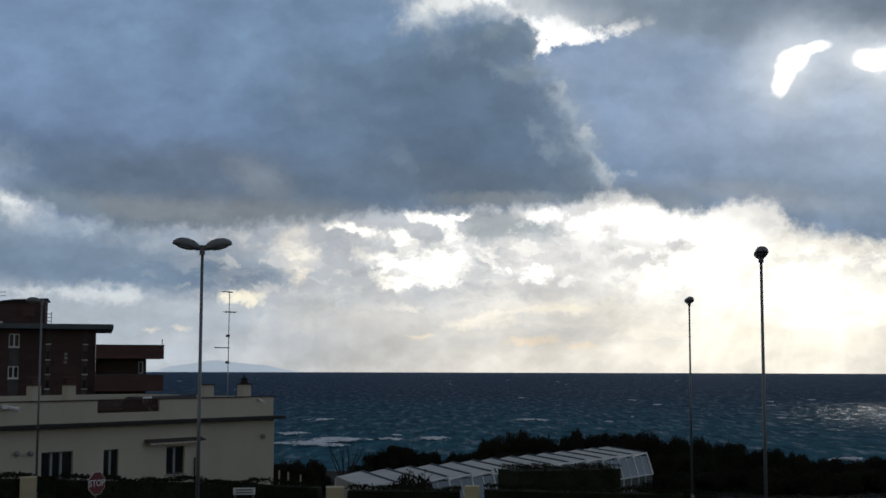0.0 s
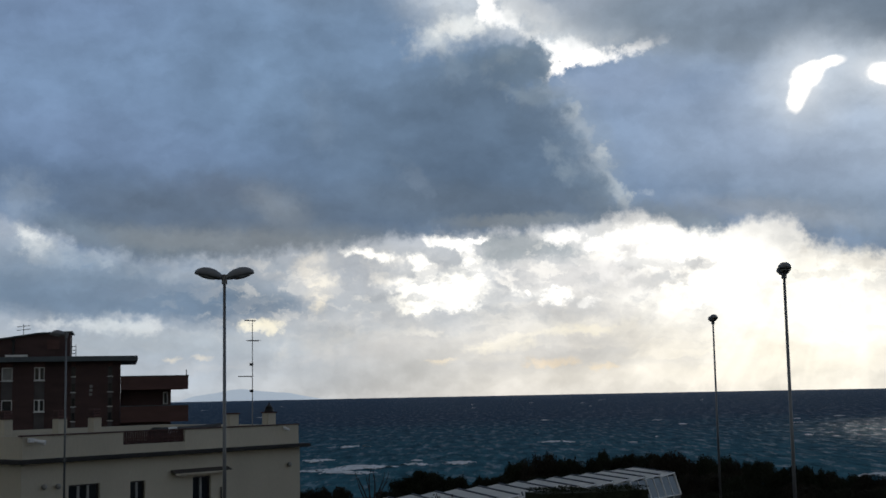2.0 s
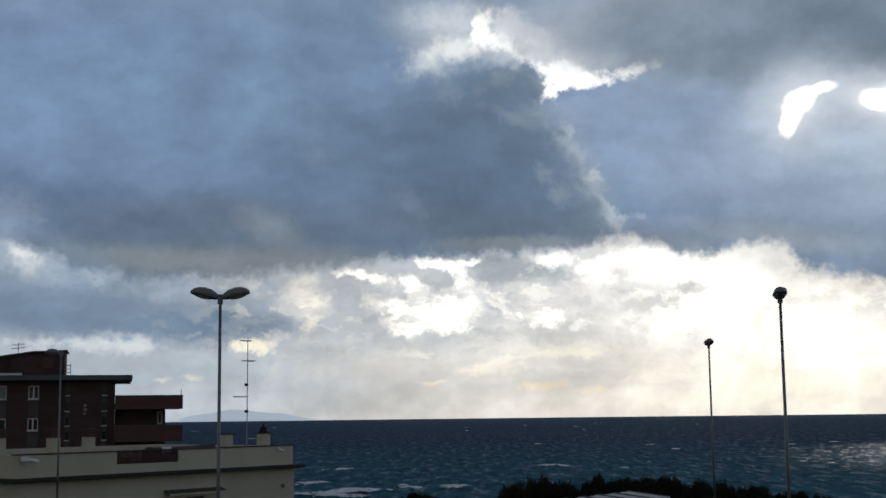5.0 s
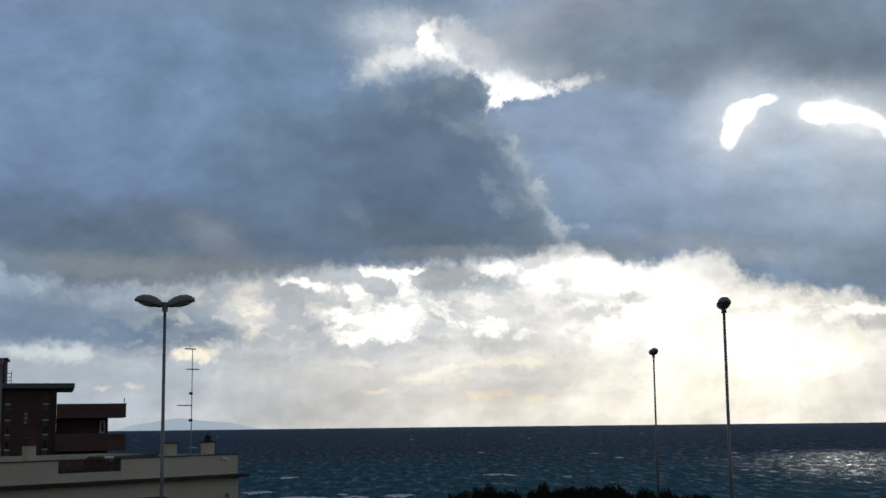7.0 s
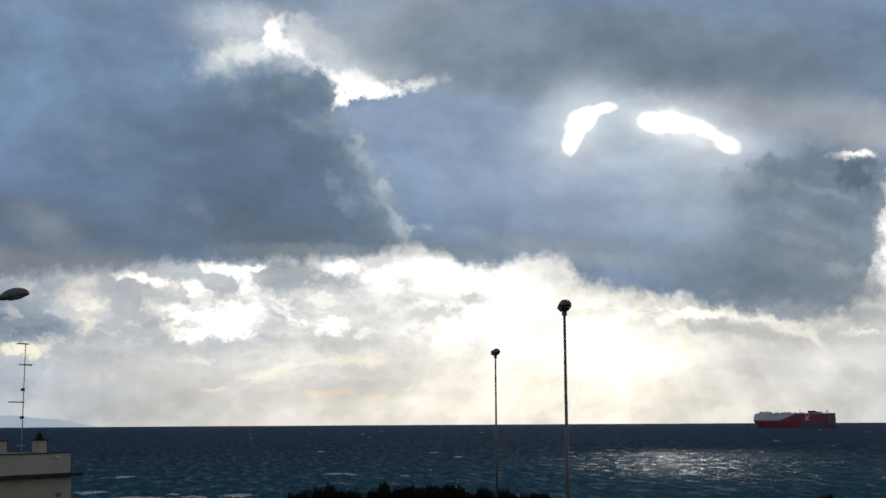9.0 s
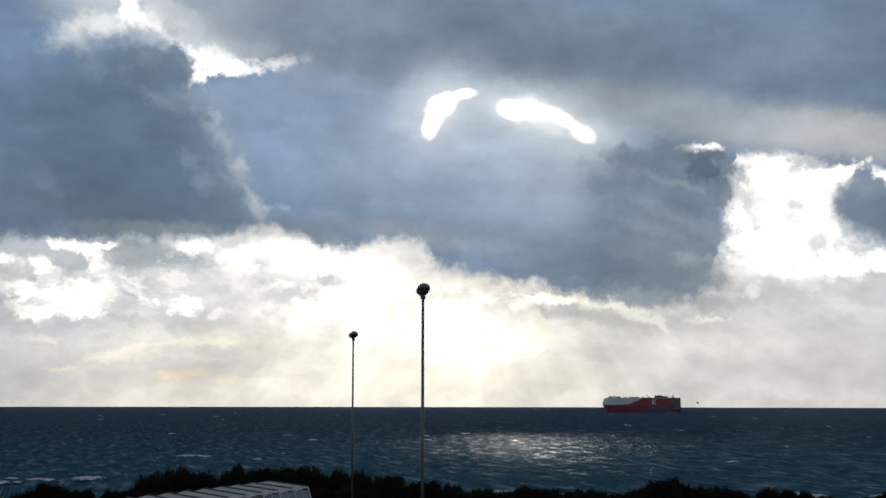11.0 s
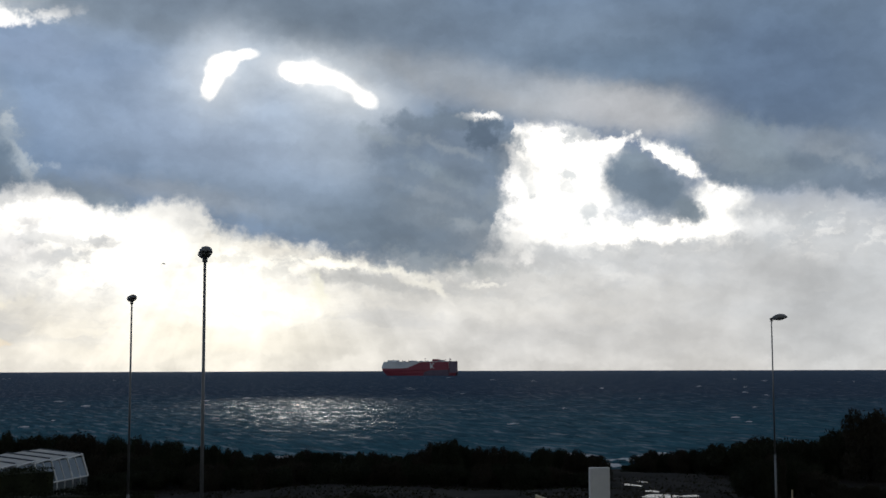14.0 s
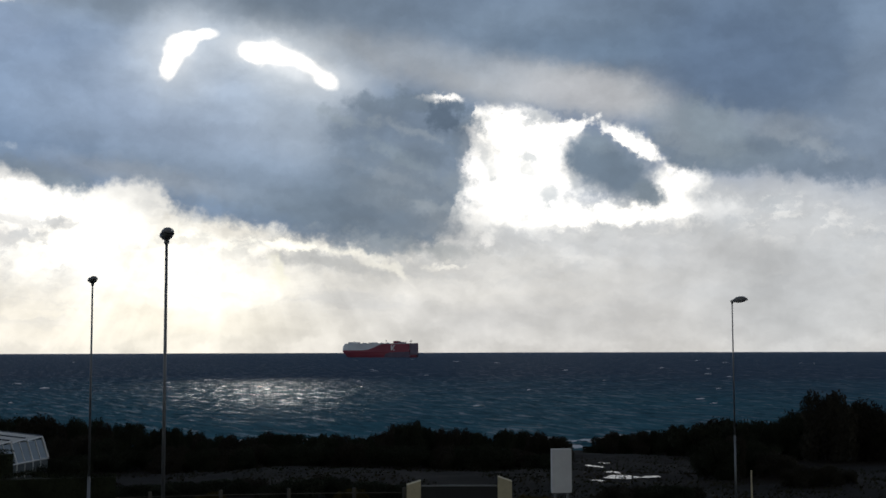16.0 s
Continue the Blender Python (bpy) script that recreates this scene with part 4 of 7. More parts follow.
# pale band beneath the top deck
cloud(30.84, 11.89, 3.85, 0.87, -5, (166, 174, 184), 0.75, 0.95, GENTLE)
cloud(34.17, 11.31, 3.08, 0.92, -8, (178, 182, 189), 0.75, 0.9, GENTLE)
cloud(26.70, 13.06, 2.82, 0.67, -12, (142, 156, 173), 0.5, 1, GENTLE)
cloud(40.21, 12.68, 3.59, 2.31, -8, (92, 112, 139), 0.8, 0.7, GENTLE)
cloud(44.31, 12.91, 0.77, 2.31, 0, (98, 118, 144), 0.7, 0.6, GENTLE)
cloud(37.92, 9.57, 1.54, 0.87, -25, (140, 152, 165), 0.8, 0.94, PUFFY)
cloud(40.60, 8.23, 2.82, 0.56, 0, (118, 134, 151), 0.85, 0.94, PUFFY)
cloud(44.16, 7.84, 2.05, 0.67, -6, (110, 126, 145), 0.85, 0.94, PUFFY)
cloud(43.25, 8.86, 1.54, 0.36, -20, (150, 162, 175), 0.6, 1.00, PUFFY)
cloud(41.36, 9.80, 3.08, 0.51, -6, (140, 153, 168), 0.6, 0.9, GENTLE)
cloud(33.44, 13.95, 4.10, 1.03, -6, (106, 128, 154), 0.6, 0.9, GENTLE)
cloud(30.87, 15.26, 5.13, 1.28, 0, (120, 138, 160), 0.5, 1, GENTLE)
cloud(24.09, 15.05, 4.10, 1.03, -6, (118, 136, 158), 0.6, 1, GENTLE)
cloud(17.03, 16.29, 6.67, 1.59, -4, (96, 112, 131), 0.6, 1, GENTLE)
cloud(11.75, 16.99, 2.82, 1.28, 0, (122, 138, 158), 0.5, 1, GENTLE)
# wide glow round the gaps
cloud(15.13, 13.08, 2.82, 1.92, 0, (178, 194, 212), 0.55, 1, SMOOTH)
cloud(19.96, 12.74, 3.33, 1.54, -15, (184, 196, 208), 0.5, 1, SMOOTH)
cloud(15.12, 13.13, 1.59, 1.49, 0, (212, 221, 231), 0.6, 1, GENTLE)
cloud(19.96, 12.69, 2.69, 1.08, -18, (214, 221, 228), 0.6, 1, GENTLE)
# gaps in the deck, with their glow
cloud(15.63, 11.46, 7.68, 2.82, -10, (156, 170, 190), 0.32, 1, SMOOTH)
cloud(15.05, 13.07, 1.54, 1.64, -22, (190, 204, 220), 0.45, 1, CALM)
cloud(14.96, 13.07, 0.67, 1.08, -24, (238, 243, 248), 0.4, 1, CALM)
cloud(14.72, 12.82, 0.44, 0.84, -16, (255, 255, 253), 1, 0.45, CALM)
cloud(15.26, 13.45, 0.59, 0.44, 20, (255, 255, 253), 1, 0.45, CALM)
cloud(15.92, 13.82, 0.67, 0.20, 12, (255, 255, 253), 1, 0.6, CALM)
cloud(19.88, 12.69, 2.82, 1.02, -16, (190, 202, 214), 0.45, 1, CALM)
cloud(19.75, 12.82, 2.15, 0.51, -16, (240, 244, 248), 0.4, 1, CALM)
cloud(18.40, 13.21, 0.67, 0.38, -10, (255, 255, 253), 1, 0.45, CALM)
cloud(19.50, 13.07, 1.02, 0.36, -4, (255, 255, 253), 1, 0.55, CALM)
cloud(20.54, 12.77, 0.72, 0.28, -25, (255, 255, 253), 1, 0.55, CALM)
cloud(21.52, 12.17, 0.67, 0.31, -38, (255, 255, 253), 1, 0.6, CALM)
cloud(15.27, 13.58, 0.67, 0.38, 8, (255, 255, 253), 1, 0.4, CALM)
cloud(14.59, 12.44, 0.33, 0.56, 0, (255, 255, 253), 1, 0.45, CALM)
HIGH_SKY = sky_colour


def edge_height(profile):
    """The height of the deck's lower edge over a stretch of bearings."""
    lo, hi = profile[0][0], profile[-1][0]
    where = snode("ShaderNodeMapRange", From_Min=lo, From_Max=hi)
    line = snode("ShaderNodeSeparateXYZ")
    sl.new(GENTLE, line.inputs["Vector"])
    sl.new(line.outputs["X"], where.inputs["Value"])
    bend = sn.new("ShaderNodeValToRGB")
    stops = bend.color_ramp.elements
    sl.new(where.outputs["Result"], bend.inputs["Fac"])
    for k, (az, el) in enumerate(profile):
        stop = stops[0] if k == 0 else stops[-1] if k == len(profile) - 1 else stops.new((az - lo) / (hi - lo))
        stop.color = (el / 20, el / 20, el / 20, 1)
    return bend.outputs["Color"], line


def deck_mask(left, right):
    """1 inside the deck of cloud, 0 in the open sky below it."""
    first, line = edge_height(left)
    second, _ = edge_height(right)
    swap = snode("ShaderNodeMath", operation="GREATER_THAN")
    sl.new(line.outputs["X"], swap.inputs[0])
    swap.inputs[1].default_value = right[0][0]
    both = snode("ShaderNodeMix", data_type="RGBA")
    for a, b in ((swap.outputs[0], "Factor"), (first, "A"), (second, "B")):
        sl.new(a, both.inputs[b])
    over = snode("ShaderNodeMath", operation="MULTIPLY_ADD")
    sl.new(both.outputs["Result"], over.inputs[0])
    over.inputs[1].default_value = -20.0
    sl.new(line.outputs["Y"], over.inputs[2])
    lobed = snode("ShaderNodeMath", operation="MULTIPLY_ADD")
    sl.new(PUFF, lobed.inputs[0])
    lobed.inputs[1].default_value = -0.6
    sl.new(over.outputs[0], lobed.inputs[2])
    mask = sn.new("ShaderNodeMapRange")
    mask.interpolation_type = "SMOOTHSTEP"
    mask.inputs["From Min"].default_value, mask.inputs["From Max"].default_value = -0.42, 0.36
    sl.new(lobed.outputs[0], mask.inputs["Value"])
    return mask.outputs["Result"]


in_deck = deck_mask(((-20.88, 7.88), (-19.01, 7.24), (-17.58, 6.48), (-15.42, 6.13), (-12.73, 6.04), (-9.23, 6.26), (-6.19, 6.65), (-3.11, 6.98), (1.53, 7.10), (4.61, 7.31), (6.40, 7.58), (7.66, 7.74), (8.67, 7.49), (9.66, 6.91), (10.77, 6.53), (11.52, 7.06), (12.38, 7.31), (13.36, 7.33), (14.31, 6.93), (15.01, 6.12), (15.98, 5.91)),
                    ((15.98, 5.91), (17.74, 5.69), (19.51, 5.30), (21.04, 4.76), (22.58, 4.61), (24.63, 4.52), (26.43, 4.52), (27.25, 5.82), (27.87, 7.74), (28.46, 10.89), (29.28, 10.90), (31.86, 10.59), (33.39, 10.05), (34.91, 10.01), (36.42, 9.32), (37.52, 7.88), (39.36, 7.53), (41.79, 7.65), (43.68, 7.18), (45.71, 6.90), (60.00, 8.50)))
whole = snode("ShaderNodeMix", data_type="RGBA")
sl.new(in_deck, whole.inputs["Factor"])
sl.new(LOW_SKY, whole.inputs["A"])
sl.new(HIGH_SKY, whole.inputs["B"])
sky_colour = whole.outputs["Result"]
# ragged end of the deck and the loose cloud beside it
cloud(28.39, 8.75, 0.51, 1.18, 6, (142, 155, 167), 0.7, 0.9, PUFFY)
cloud(28.88, 8.49, 0.62, 0.67, 0, (206, 212, 216), 0.55, 0.9, PUFFY)
cloud(28.76, 10.40, 0.56, 0.23, -10, (196, 202, 208), 0.5, 0.9, PUFFY)
cloud(27.00, 11.20, 0.82, 0.18, -4, (252, 252, 250), 0.9, 0.7, PUFFY)
cloud(32.75, 9.91, 1.03, 0.33, 8, (254, 254, 252), 0.95, 0.6, PUFFY)
cloud(31.97, 8.46, 0.67, 1.28, 0, (252, 252, 250), 0.85, 0.8, PUFFY)
cloud(34.35, 5.88, 2.82, 0.31, 3, (252, 252, 249), 0.9, 0.7, PUFFY)
cloud(25.66, 11.05, 1.28, 0.46, -6, (110, 126, 143), 0.8, 0.7, PUFFY)
cloud(28.12, 10.03, 0.62, 0.62, 0, (118, 133, 149), 0.8, 0.7, PUFFY)
cloud(28.39, 7.48, 0.56, 2.05, 6, (250, 250, 249), 0.85, 0.7, PUFFY)
cloud(28.61, 5.69, 0.92, 0.72, 0, (226, 229, 230), 0.7, 0.8, PUFFY)
cloud(27.68, 10.69, 0.51, 0.38, 0, (104, 121, 140), 0.95, 0.5, PUFFY)
cloud(27.67, 9.27, 0.62, 0.62, 0, (112, 128, 146), 0.9, 0.6, PUFFY)
cloud(27.51, 7.48, 0.67, 0.67, 0, (126, 140, 154), 0.8, 0.7, PUFFY)
cloud(26.68, 5.69, 1.28, 0.77, -10, (140, 150, 161), 0.7, 0.8, PUFFY)
cloud(29.27, 7.60, 0.31, 0.21, -30, (196, 203, 208), 0.8, 0.7, PUFFY)
cloud(31.02, 8.52, 0.41, 0.23, -30, (190, 198, 204), 0.8, 0.7, PUFFY)
cloud(32.08, 6.81, 0.56, 0.41, -30, (186, 194, 201), 0.75, 0.7, PUFFY)
cloud(32.98, 7.30, 0.51, 0.36, -40, (176, 185, 193), 0.75, 0.7, PUFFY)
cloud(31.47, 10.37, 0.62, 0.26, -10, (170, 178, 186), 0.8, 0.7, PUFFY)
cloud(24.93, 9.32, 2.97, 1.59, -14, (112, 129, 149), 0.7, 0.41, PUFFY)
cloud(23.60, 10.95, 1.10, 0.42, -8, (114, 130, 148), 0.75, 0.80, PUFFY)
cloud(27.02, 10.36, 0.92, 0.61, -0, (95, 112, 132), 1, 0.46, PUFFY)
cloud(25.43, 6.89, 2.56, 1.95, -10, (128, 141, 155), 0.6, 0.70, PUFFY)
cloud(22.61, 10.36, 1.54, 0.26, -15, (149, 163, 175), 0.5, 0.81, PUFFY)
cloud(25.18, 8.55, 1.79, 0.31, -30, (139, 154, 166), 0.5, 0.92, PUFFY)
cloud(33.60, 8.56, 1.18, 1.02, -0, (115, 132, 150), 1, 0.6, GENTLE)
cloud(34.78, 7.92, 1.69, 1.02, -22, (109, 126, 144), 1, 0.6, GENTLE)
cloud(33.98, 9.20, 0.67, 0.46, -0, (123, 139, 155), 0.9, 0.7, GENTLE)
cloud(36.28, 6.89, 0.72, 0.51, -20, (119, 134, 148), 0.95, 0.55, GENTLE)
cloud(39.39, 6.40, 1.54, 0.87, -20, (184, 190, 196), 0.7, 0.81, PUFFY)
cloud(39.03, 9.61, 1.54, 1.13, -30, (129, 144, 158), 0.85, 0.70, PUFFY)
cloud(25.66, 9.78, 1.54, 0.21, -18, (150, 162, 174), 0.5, 0.9, PUFFY)
cloud(24.62, 7.74, 1.79, 0.23, -16, (140, 153, 167), 0.5, 0.9, PUFFY)
cloud(26.43, 6.46, 1.54, 0.26, -14, (152, 163, 173), 0.5, 0.9, PUFFY)
cloud(24.11, 5.95, 2.31, 0.36, -10, (104, 121, 140), 0.5, 0.9, PUFFY)
cloud(26.17, 8.51, 1.28, 0.41, -14, (102, 119, 138), 0.5, 0.9, PUFFY)
cloud(24.11, 4.92, 2.31, 0.36, -6, (150, 160, 168), 0.6, 0.9, PUFFY)


def shading(across, upward, ways, detail, least, most):
    """Makes the sky so far lighter and darker by a noise."""
    global sky_colour
    mp = snode("ShaderNodeVectorMath", operation="MULTIPLY")
    sl.new(ways, mp.inputs[0])
    mp.inputs[1].default_value = (across, upward, 3.3 * across)
    tex = snode("ShaderNodeTexNoise", Scale=1.0, Detail=detail, Roughness=0.58)
    sl.new(mp.outputs["Vector"], tex.inputs["Vector"])
    lift = sn.new("ShaderNodeMapRange")
    lift.interpolation_type = "SMOOTHSTEP"
    for key, value in (("From Min", 0.25), ("From Max", 0.75), ("To Min", least), ("To Max", most)):
        lift.inputs[key].default_value = value
    sl.new(tex.outputs["Fac"], lift.inputs["Value"])
    scaled = snode("ShaderNodeVectorMath", operation="SCALE")
    sl.new(sky_colour, scaled.inputs[0])
    sl.new(lift.outputs["Result"], scaled.inputs["Scale"])
    sky_colour = scaled.outputs["Vector"]


shading(0.30, 0.55, GENTLE, 4, 0.90, 1.11)
shading(0.20, 0.28, SMOOTH, 3, 0.90, 1.12)
shading(0.6, 0.9, GENTLE, 5, 0.955, 1.045)


def rays(az, el):
    """Faint shafts of light that fan out below the place where the sun stands behind the cloud."""
    global sky_colour
    sides = []
    for out_name, at in (("X", az), ("Y", el)):
        off = snode("ShaderNodeMath", operation="SUBTRACT")
        sl.new(parts_xyz.outputs[out_name], off.inputs[1])
        off.inputs[0].default_value = at
        sides.append(off)
    turn = snode("ShaderNodeMath", operation="ARCTAN2")
    sl.new(sides[0].outputs[0], turn.inputs[0])
    sl.new(sides[1].outputs[0], turn.inputs[1])
    tex = sn.new("ShaderNodeTexNoise")
    tex.noise_dimensions = "1D"
    tex.inputs["Scale"].default_value, tex.inputs["Detail"].default_value = 8.0, 3
    sl.new(turn.outputs[0], tex.inputs["W"])
    lift = sn.new("ShaderNodeMapRange")
    lift.interpolation_type = "SMOOTHSTEP"
    for key, value in (("From Min", 0.3), ("From Max", 0.7), ("To Min", -0.05), ("To Max", 0.05)):
        lift.inputs[key].default_value = value
    sl.new(tex.outputs[0], lift.inputs["Value"])
    low = sn.new("ShaderNodeMapRange")
    low.interpolation_type = "SMOOTHSTEP"
    low.inputs["From Min"].default_value, low.inputs["From Max"].default_value = 9.0, 3.5
    sl.new(parts_xyz.outputs["Y"], low.inputs["Value"])
    how = snode("ShaderNodeMath", operation="MULTIPLY_ADD")
    sl.new(lift.outputs["Result"], how.inputs[0])
    sl.new(low.outputs["Result"], how.inputs[1])
    how.inputs[2].default_value = 1.0
    scaled = snode("ShaderNodeVectorMath", operation="SCALE")
    sl.new(sky_colour, scaled.inputs[0])
    sl.new(how.outputs[0], scaled.inputs["Scale"])
    sky_colour = scaled.outputs["Vector"]


rays(17.0, 11.0)
balance = snode("ShaderNodeVectorMath", operation="MULTIPLY")
sl.new(sky_colour, balance.inputs[0])
balance.inputs[1].default_value = (1.085, 1.05, 1.01)
glow = snode("ShaderNodeEmission")
sl.new(balance.outputs["Vector"], glow.inputs["Color"])
gap = blot(19.1, 13.2, 1.0, 0.42, 0, 1.0, GENTLE)
open_sky = snode("ShaderNodeBsdfTransparent")
show = snode("ShaderNodeMixShader")
sl.new(gap, show.inputs["Fac"])
beam = snode("ShaderNodeAddShader")
sl.new(glow.outputs["Emission"], beam.inputs[0])
sl.new(open_sky.outputs["BSDF"], beam.inputs[1])
sl.new(glow.outputs["Emission"], show.inputs[1])
sl.new(beam.outputs["Shader"], show.inputs[2])
s_out = snode("ShaderNodeOutputMaterial")
sl.new(show.outputs["Shader"], s_out.inputs["Surface"])


def build_sky():
    """The cloudy sky over the sea: a piece of a sphere, marked with its directions in degrees."""
    azs, els = np.linspace(-80, 110, 96), np.r_[-0.6, np.linspace(0, 44, 23)]
    bm = bmesh.new()
    layer = bm.loops.layers.uv.new("directions")
    grid = [[bm.verts.new(spot(a, 3700 * math.cos(radians(e)), EYE[2] + 3700 * math.sin(radians(e)))) for a in azs] for e in els]
    for j in range(len(els) - 1):
        for i in range(len(azs) - 1):
            f = bm.faces.new((grid[j][i], grid[j][i + 1], grid[j + 1][i + 1], grid[j + 1][i]))
            for lp, (a, e) in zip(f.loops, ((azs[i], els[j]), (azs[i + 1], els[j]), (azs[i + 1], els[j + 1]), (azs[i], els[j + 1]))):
                lp[layer].uv = (a, e)
    ob = new("backdrop", mesh_of(bm, "backdrop", sky_mat, True))
    return tagged(ob, "stormy sky of grey-blue clouds with bright sunlit gaps", "sky", kind="structure")


sky = build_sky()


# ---- sea and ground ----
def build_sea():
    """The sea as one sheet of waves: rows from the shore to the horizon, closer together where it is near."""
    azs = np.r_[np.linspace(-80, -26, 28), np.linspace(-25, 52, 600), np.linspace(53, 110, 30)]
    fars = 120 * (3760 / 120) ** np.linspace(0, 1, 860)
    a, d = np.meshgrid(np.radians(azs), fars)
    x, y = d * np.sin(a), d * np.cos(a)
    z = np.zeros_like(x)
    step = np.gradient(fars)[:, None]
    rng = np.random.default_rng(4)
    for k in range(40):
        length = 2.8 * 1.036 ** k
        turn = radians(200) + rng.normal(0, 0.8)
        rise_of = 0.0030 * length * rng.uniform(0.5, 1.2) * (0.5 if length > 13 else 1)
        seen = np.clip(length / (2.0 * np.minimum(step, length * 3)) - 0.3, 0, 1)
        z += seen * rise_of * np.sin((x * math.sin(turn) + y * math.cos(turn)) * 2 * math.pi / length + rng.uniform(0, 6.28))
    z = np.where(z > 0, z * 1.3, z * 0.75)
    n, m = x.shape
    idx = np.arange(n * m).reshape(n, m)
    faces = np.stack([idx[:-1, :-1], idx[:-1, 1:], idx[1:, 1:], idx[1:, :-1]], -1).reshape(-1)
    me = bpy.data.meshes.new("water")
    me.vertices.add(n * m)
    me.vertices.foreach_set("co", np.stack([x, y, z], -1).reshape(-1).astype(np.float32))
    me.loops.add(len(faces))
    me.loops.foreach_set("vertex_index", faces.astype(np.int32))
    me.polygons.add(len(faces) // 4)
    me.polygons.foreach_set("loop_start", np.arange(0, len(faces), 4, dtype=np.int32))
    me.update(calc_edges=True)
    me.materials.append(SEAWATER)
    me.polygons.foreach_set("use_smooth", np.ones(len(me.polygons), dtype=bool))
    ob = new("water", me)
    ob.location = (0, 0, SEA)
    return tagged(ob, "dark blue choppy sea, turquoise towards the shore", "sea", kind="structure")


sea = build_sea()


def ground_at(x, y):
    """The height of the ground: level by the houses, falling to the shore and on under the sea."""
    d, az = math.hypot(x, y), math.degrees(math.atan2(x, y))
    z = float(np.interp(d, (0, 62, 80, 100, 130, 160, 178, 260, 4000), (0, 0, -0.7, -1.7, -3.4, -4.9, -6.6, -9.5, -11)))
    side = min(1.0, max(0.0, (100 - abs(az - 15)) / 20))
    lump = noise.noise((x * 0.07, y * 0.07, 2.0)) * 0.5 + noise.noise((x * 0.25, y * 0.25, 7.0)) * 0.18
    return z * side + lump * float(np.interp(d, (60, 80), (0, 1)))


def build_ground():
    azs = np.r_[np.linspace(-180, -31, 40), np.linspace(-30, 60, 220), np.linspace(61, 180, 40)[:-1]]
    fars = np.r_[0.5, np.linspace(10, 60, 8), np.linspace(62, 190, 110), np.geomspace(200, 3800, 14)]
    verts = [(0, 0, 0)]
    for d in fars:
        for a in azs:
            p = spot(a, d)
            verts.append((p.x, p.y, ground_at(p.x, p.y)))
    n, faces = len(azs), []
    faces += [(0, 1 + (i + 1) % n, 1 + i) for i in range(n)]
    for j in range(len(fars) - 1):
        for i in range(n):
            k = (i + 1) % n
            faces.append((1 + j * n + i, 1 + j * n + k, 1 + (j + 1) * n + k, 1 + (j + 1) * n + i))
    me = bpy.data.meshes.new("ground")
    me.from_pydata(verts, [], faces)
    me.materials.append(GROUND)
    me.polygons.foreach_set("use_smooth", [True] * len(me.polygons))
    return tagged(new("ground", me), "dark sandy ground with dry grass falling to the shore", "ground", kind="structure")


ground = build_ground()


def build_island():
    """A far mountainous island, its haze put into a pale glowing colour."""
    bm = bmesh.new()
    low, back = [], []
    for i in range(90):
        a = -13.6 + 7.6 * i / 89
        s = (a + 13.6) / 7.6
        h = 0.50 * math.exp(-((s - 0.44) / 0.2) ** 2) + 0.24 * math.exp(-((s - 0.72) / 0.14) ** 2) + 0.13 * math.exp(-((s - 0.2) / 0.1) ** 2)
        h += 0.03 * noise.noise((i * 0.16, 1, 0))
        h = max(h * min(1, s * 8, (1 - s) * 8), 0.0)
        low.append((bm.verts.new(spot(a, 3640, SEA - 3)), bm.verts.new(spot(a, 3660, rise(-0.21 + h, 3660)))))
        back.append(bm.verts.new(spot(a, 3690, SEA - 3)))
    for i in range(89):
        bm.faces.new((low[i][0], low[i + 1][0], low[i + 1][1], low[i][1]))
        bm.faces.new((low[i][1], low[i + 1][1], back[i + 1], back[i]))
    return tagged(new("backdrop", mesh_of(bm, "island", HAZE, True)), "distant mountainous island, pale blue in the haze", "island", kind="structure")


build_island()


def foam_patch(long, wide, seed, keep=0.0):
    """A ragged low ridge of foam, long in x."""
    bm = bmesh.new()
    nx, ny = max(14, int(long * 3.5)), max(6, int(wide * 3.5))
    grid = {}

    def vert(i, j):
        if (i, j) not in grid:
            x, y = (i / nx - 0.5) * long, (j / ny - 0.5) * wide
            lump = noise.noise((x * 1.7, y * 1.7, seed)) * 0.2
            bend = noise.noise((x * 0.12, seed * 3.1, 0)) * wide * 1.2
            z = 0.5 * math.exp(-(y / wide * 3.2) ** 2) * (1 - (2 * x / long) ** 2) + lump
            grid[i, j] = bm.verts.new((x, y + bend, z))
        return grid[i, j]

    for i in range(nx):
        for j in range(ny):
            x, y = ((i + 0.5) / nx - 0.5) * 2, ((j + 0.5) / ny - 0.5) * 2
            fade = 1 - x * x - abs(y) ** 1.5
            if fade * 0.8 + noise.fractal((x * long * 0.22, y * wide * 0.45, seed), 1, 2, 4) * 0.9 > 0.18 + keep:
                bm.faces.new((vert(i, j), vert(i + 1, j), vert(i + 1, j + 1), vert(i, j + 1)))
    return mesh_of(bm, "foam", FOAM, True)


breakers = []


def breaker(az, far, long, wide, seed, keep=0.0):
    m = Matrix.Translation(spot(az, far, SEA + 0.25)) @ pose(0, 0, 0, 0, 0, -az * 0.8 + 6 * math.sin(seed))
    ob = thing("breaking_wave", m, "white foaming breaker rolling in towards the shore", "wave", "breakers along the shore")
    share("foam", foam_patch(long, wide, seed, keep), ob, Matrix())
    breakers.append((ob, m, az))


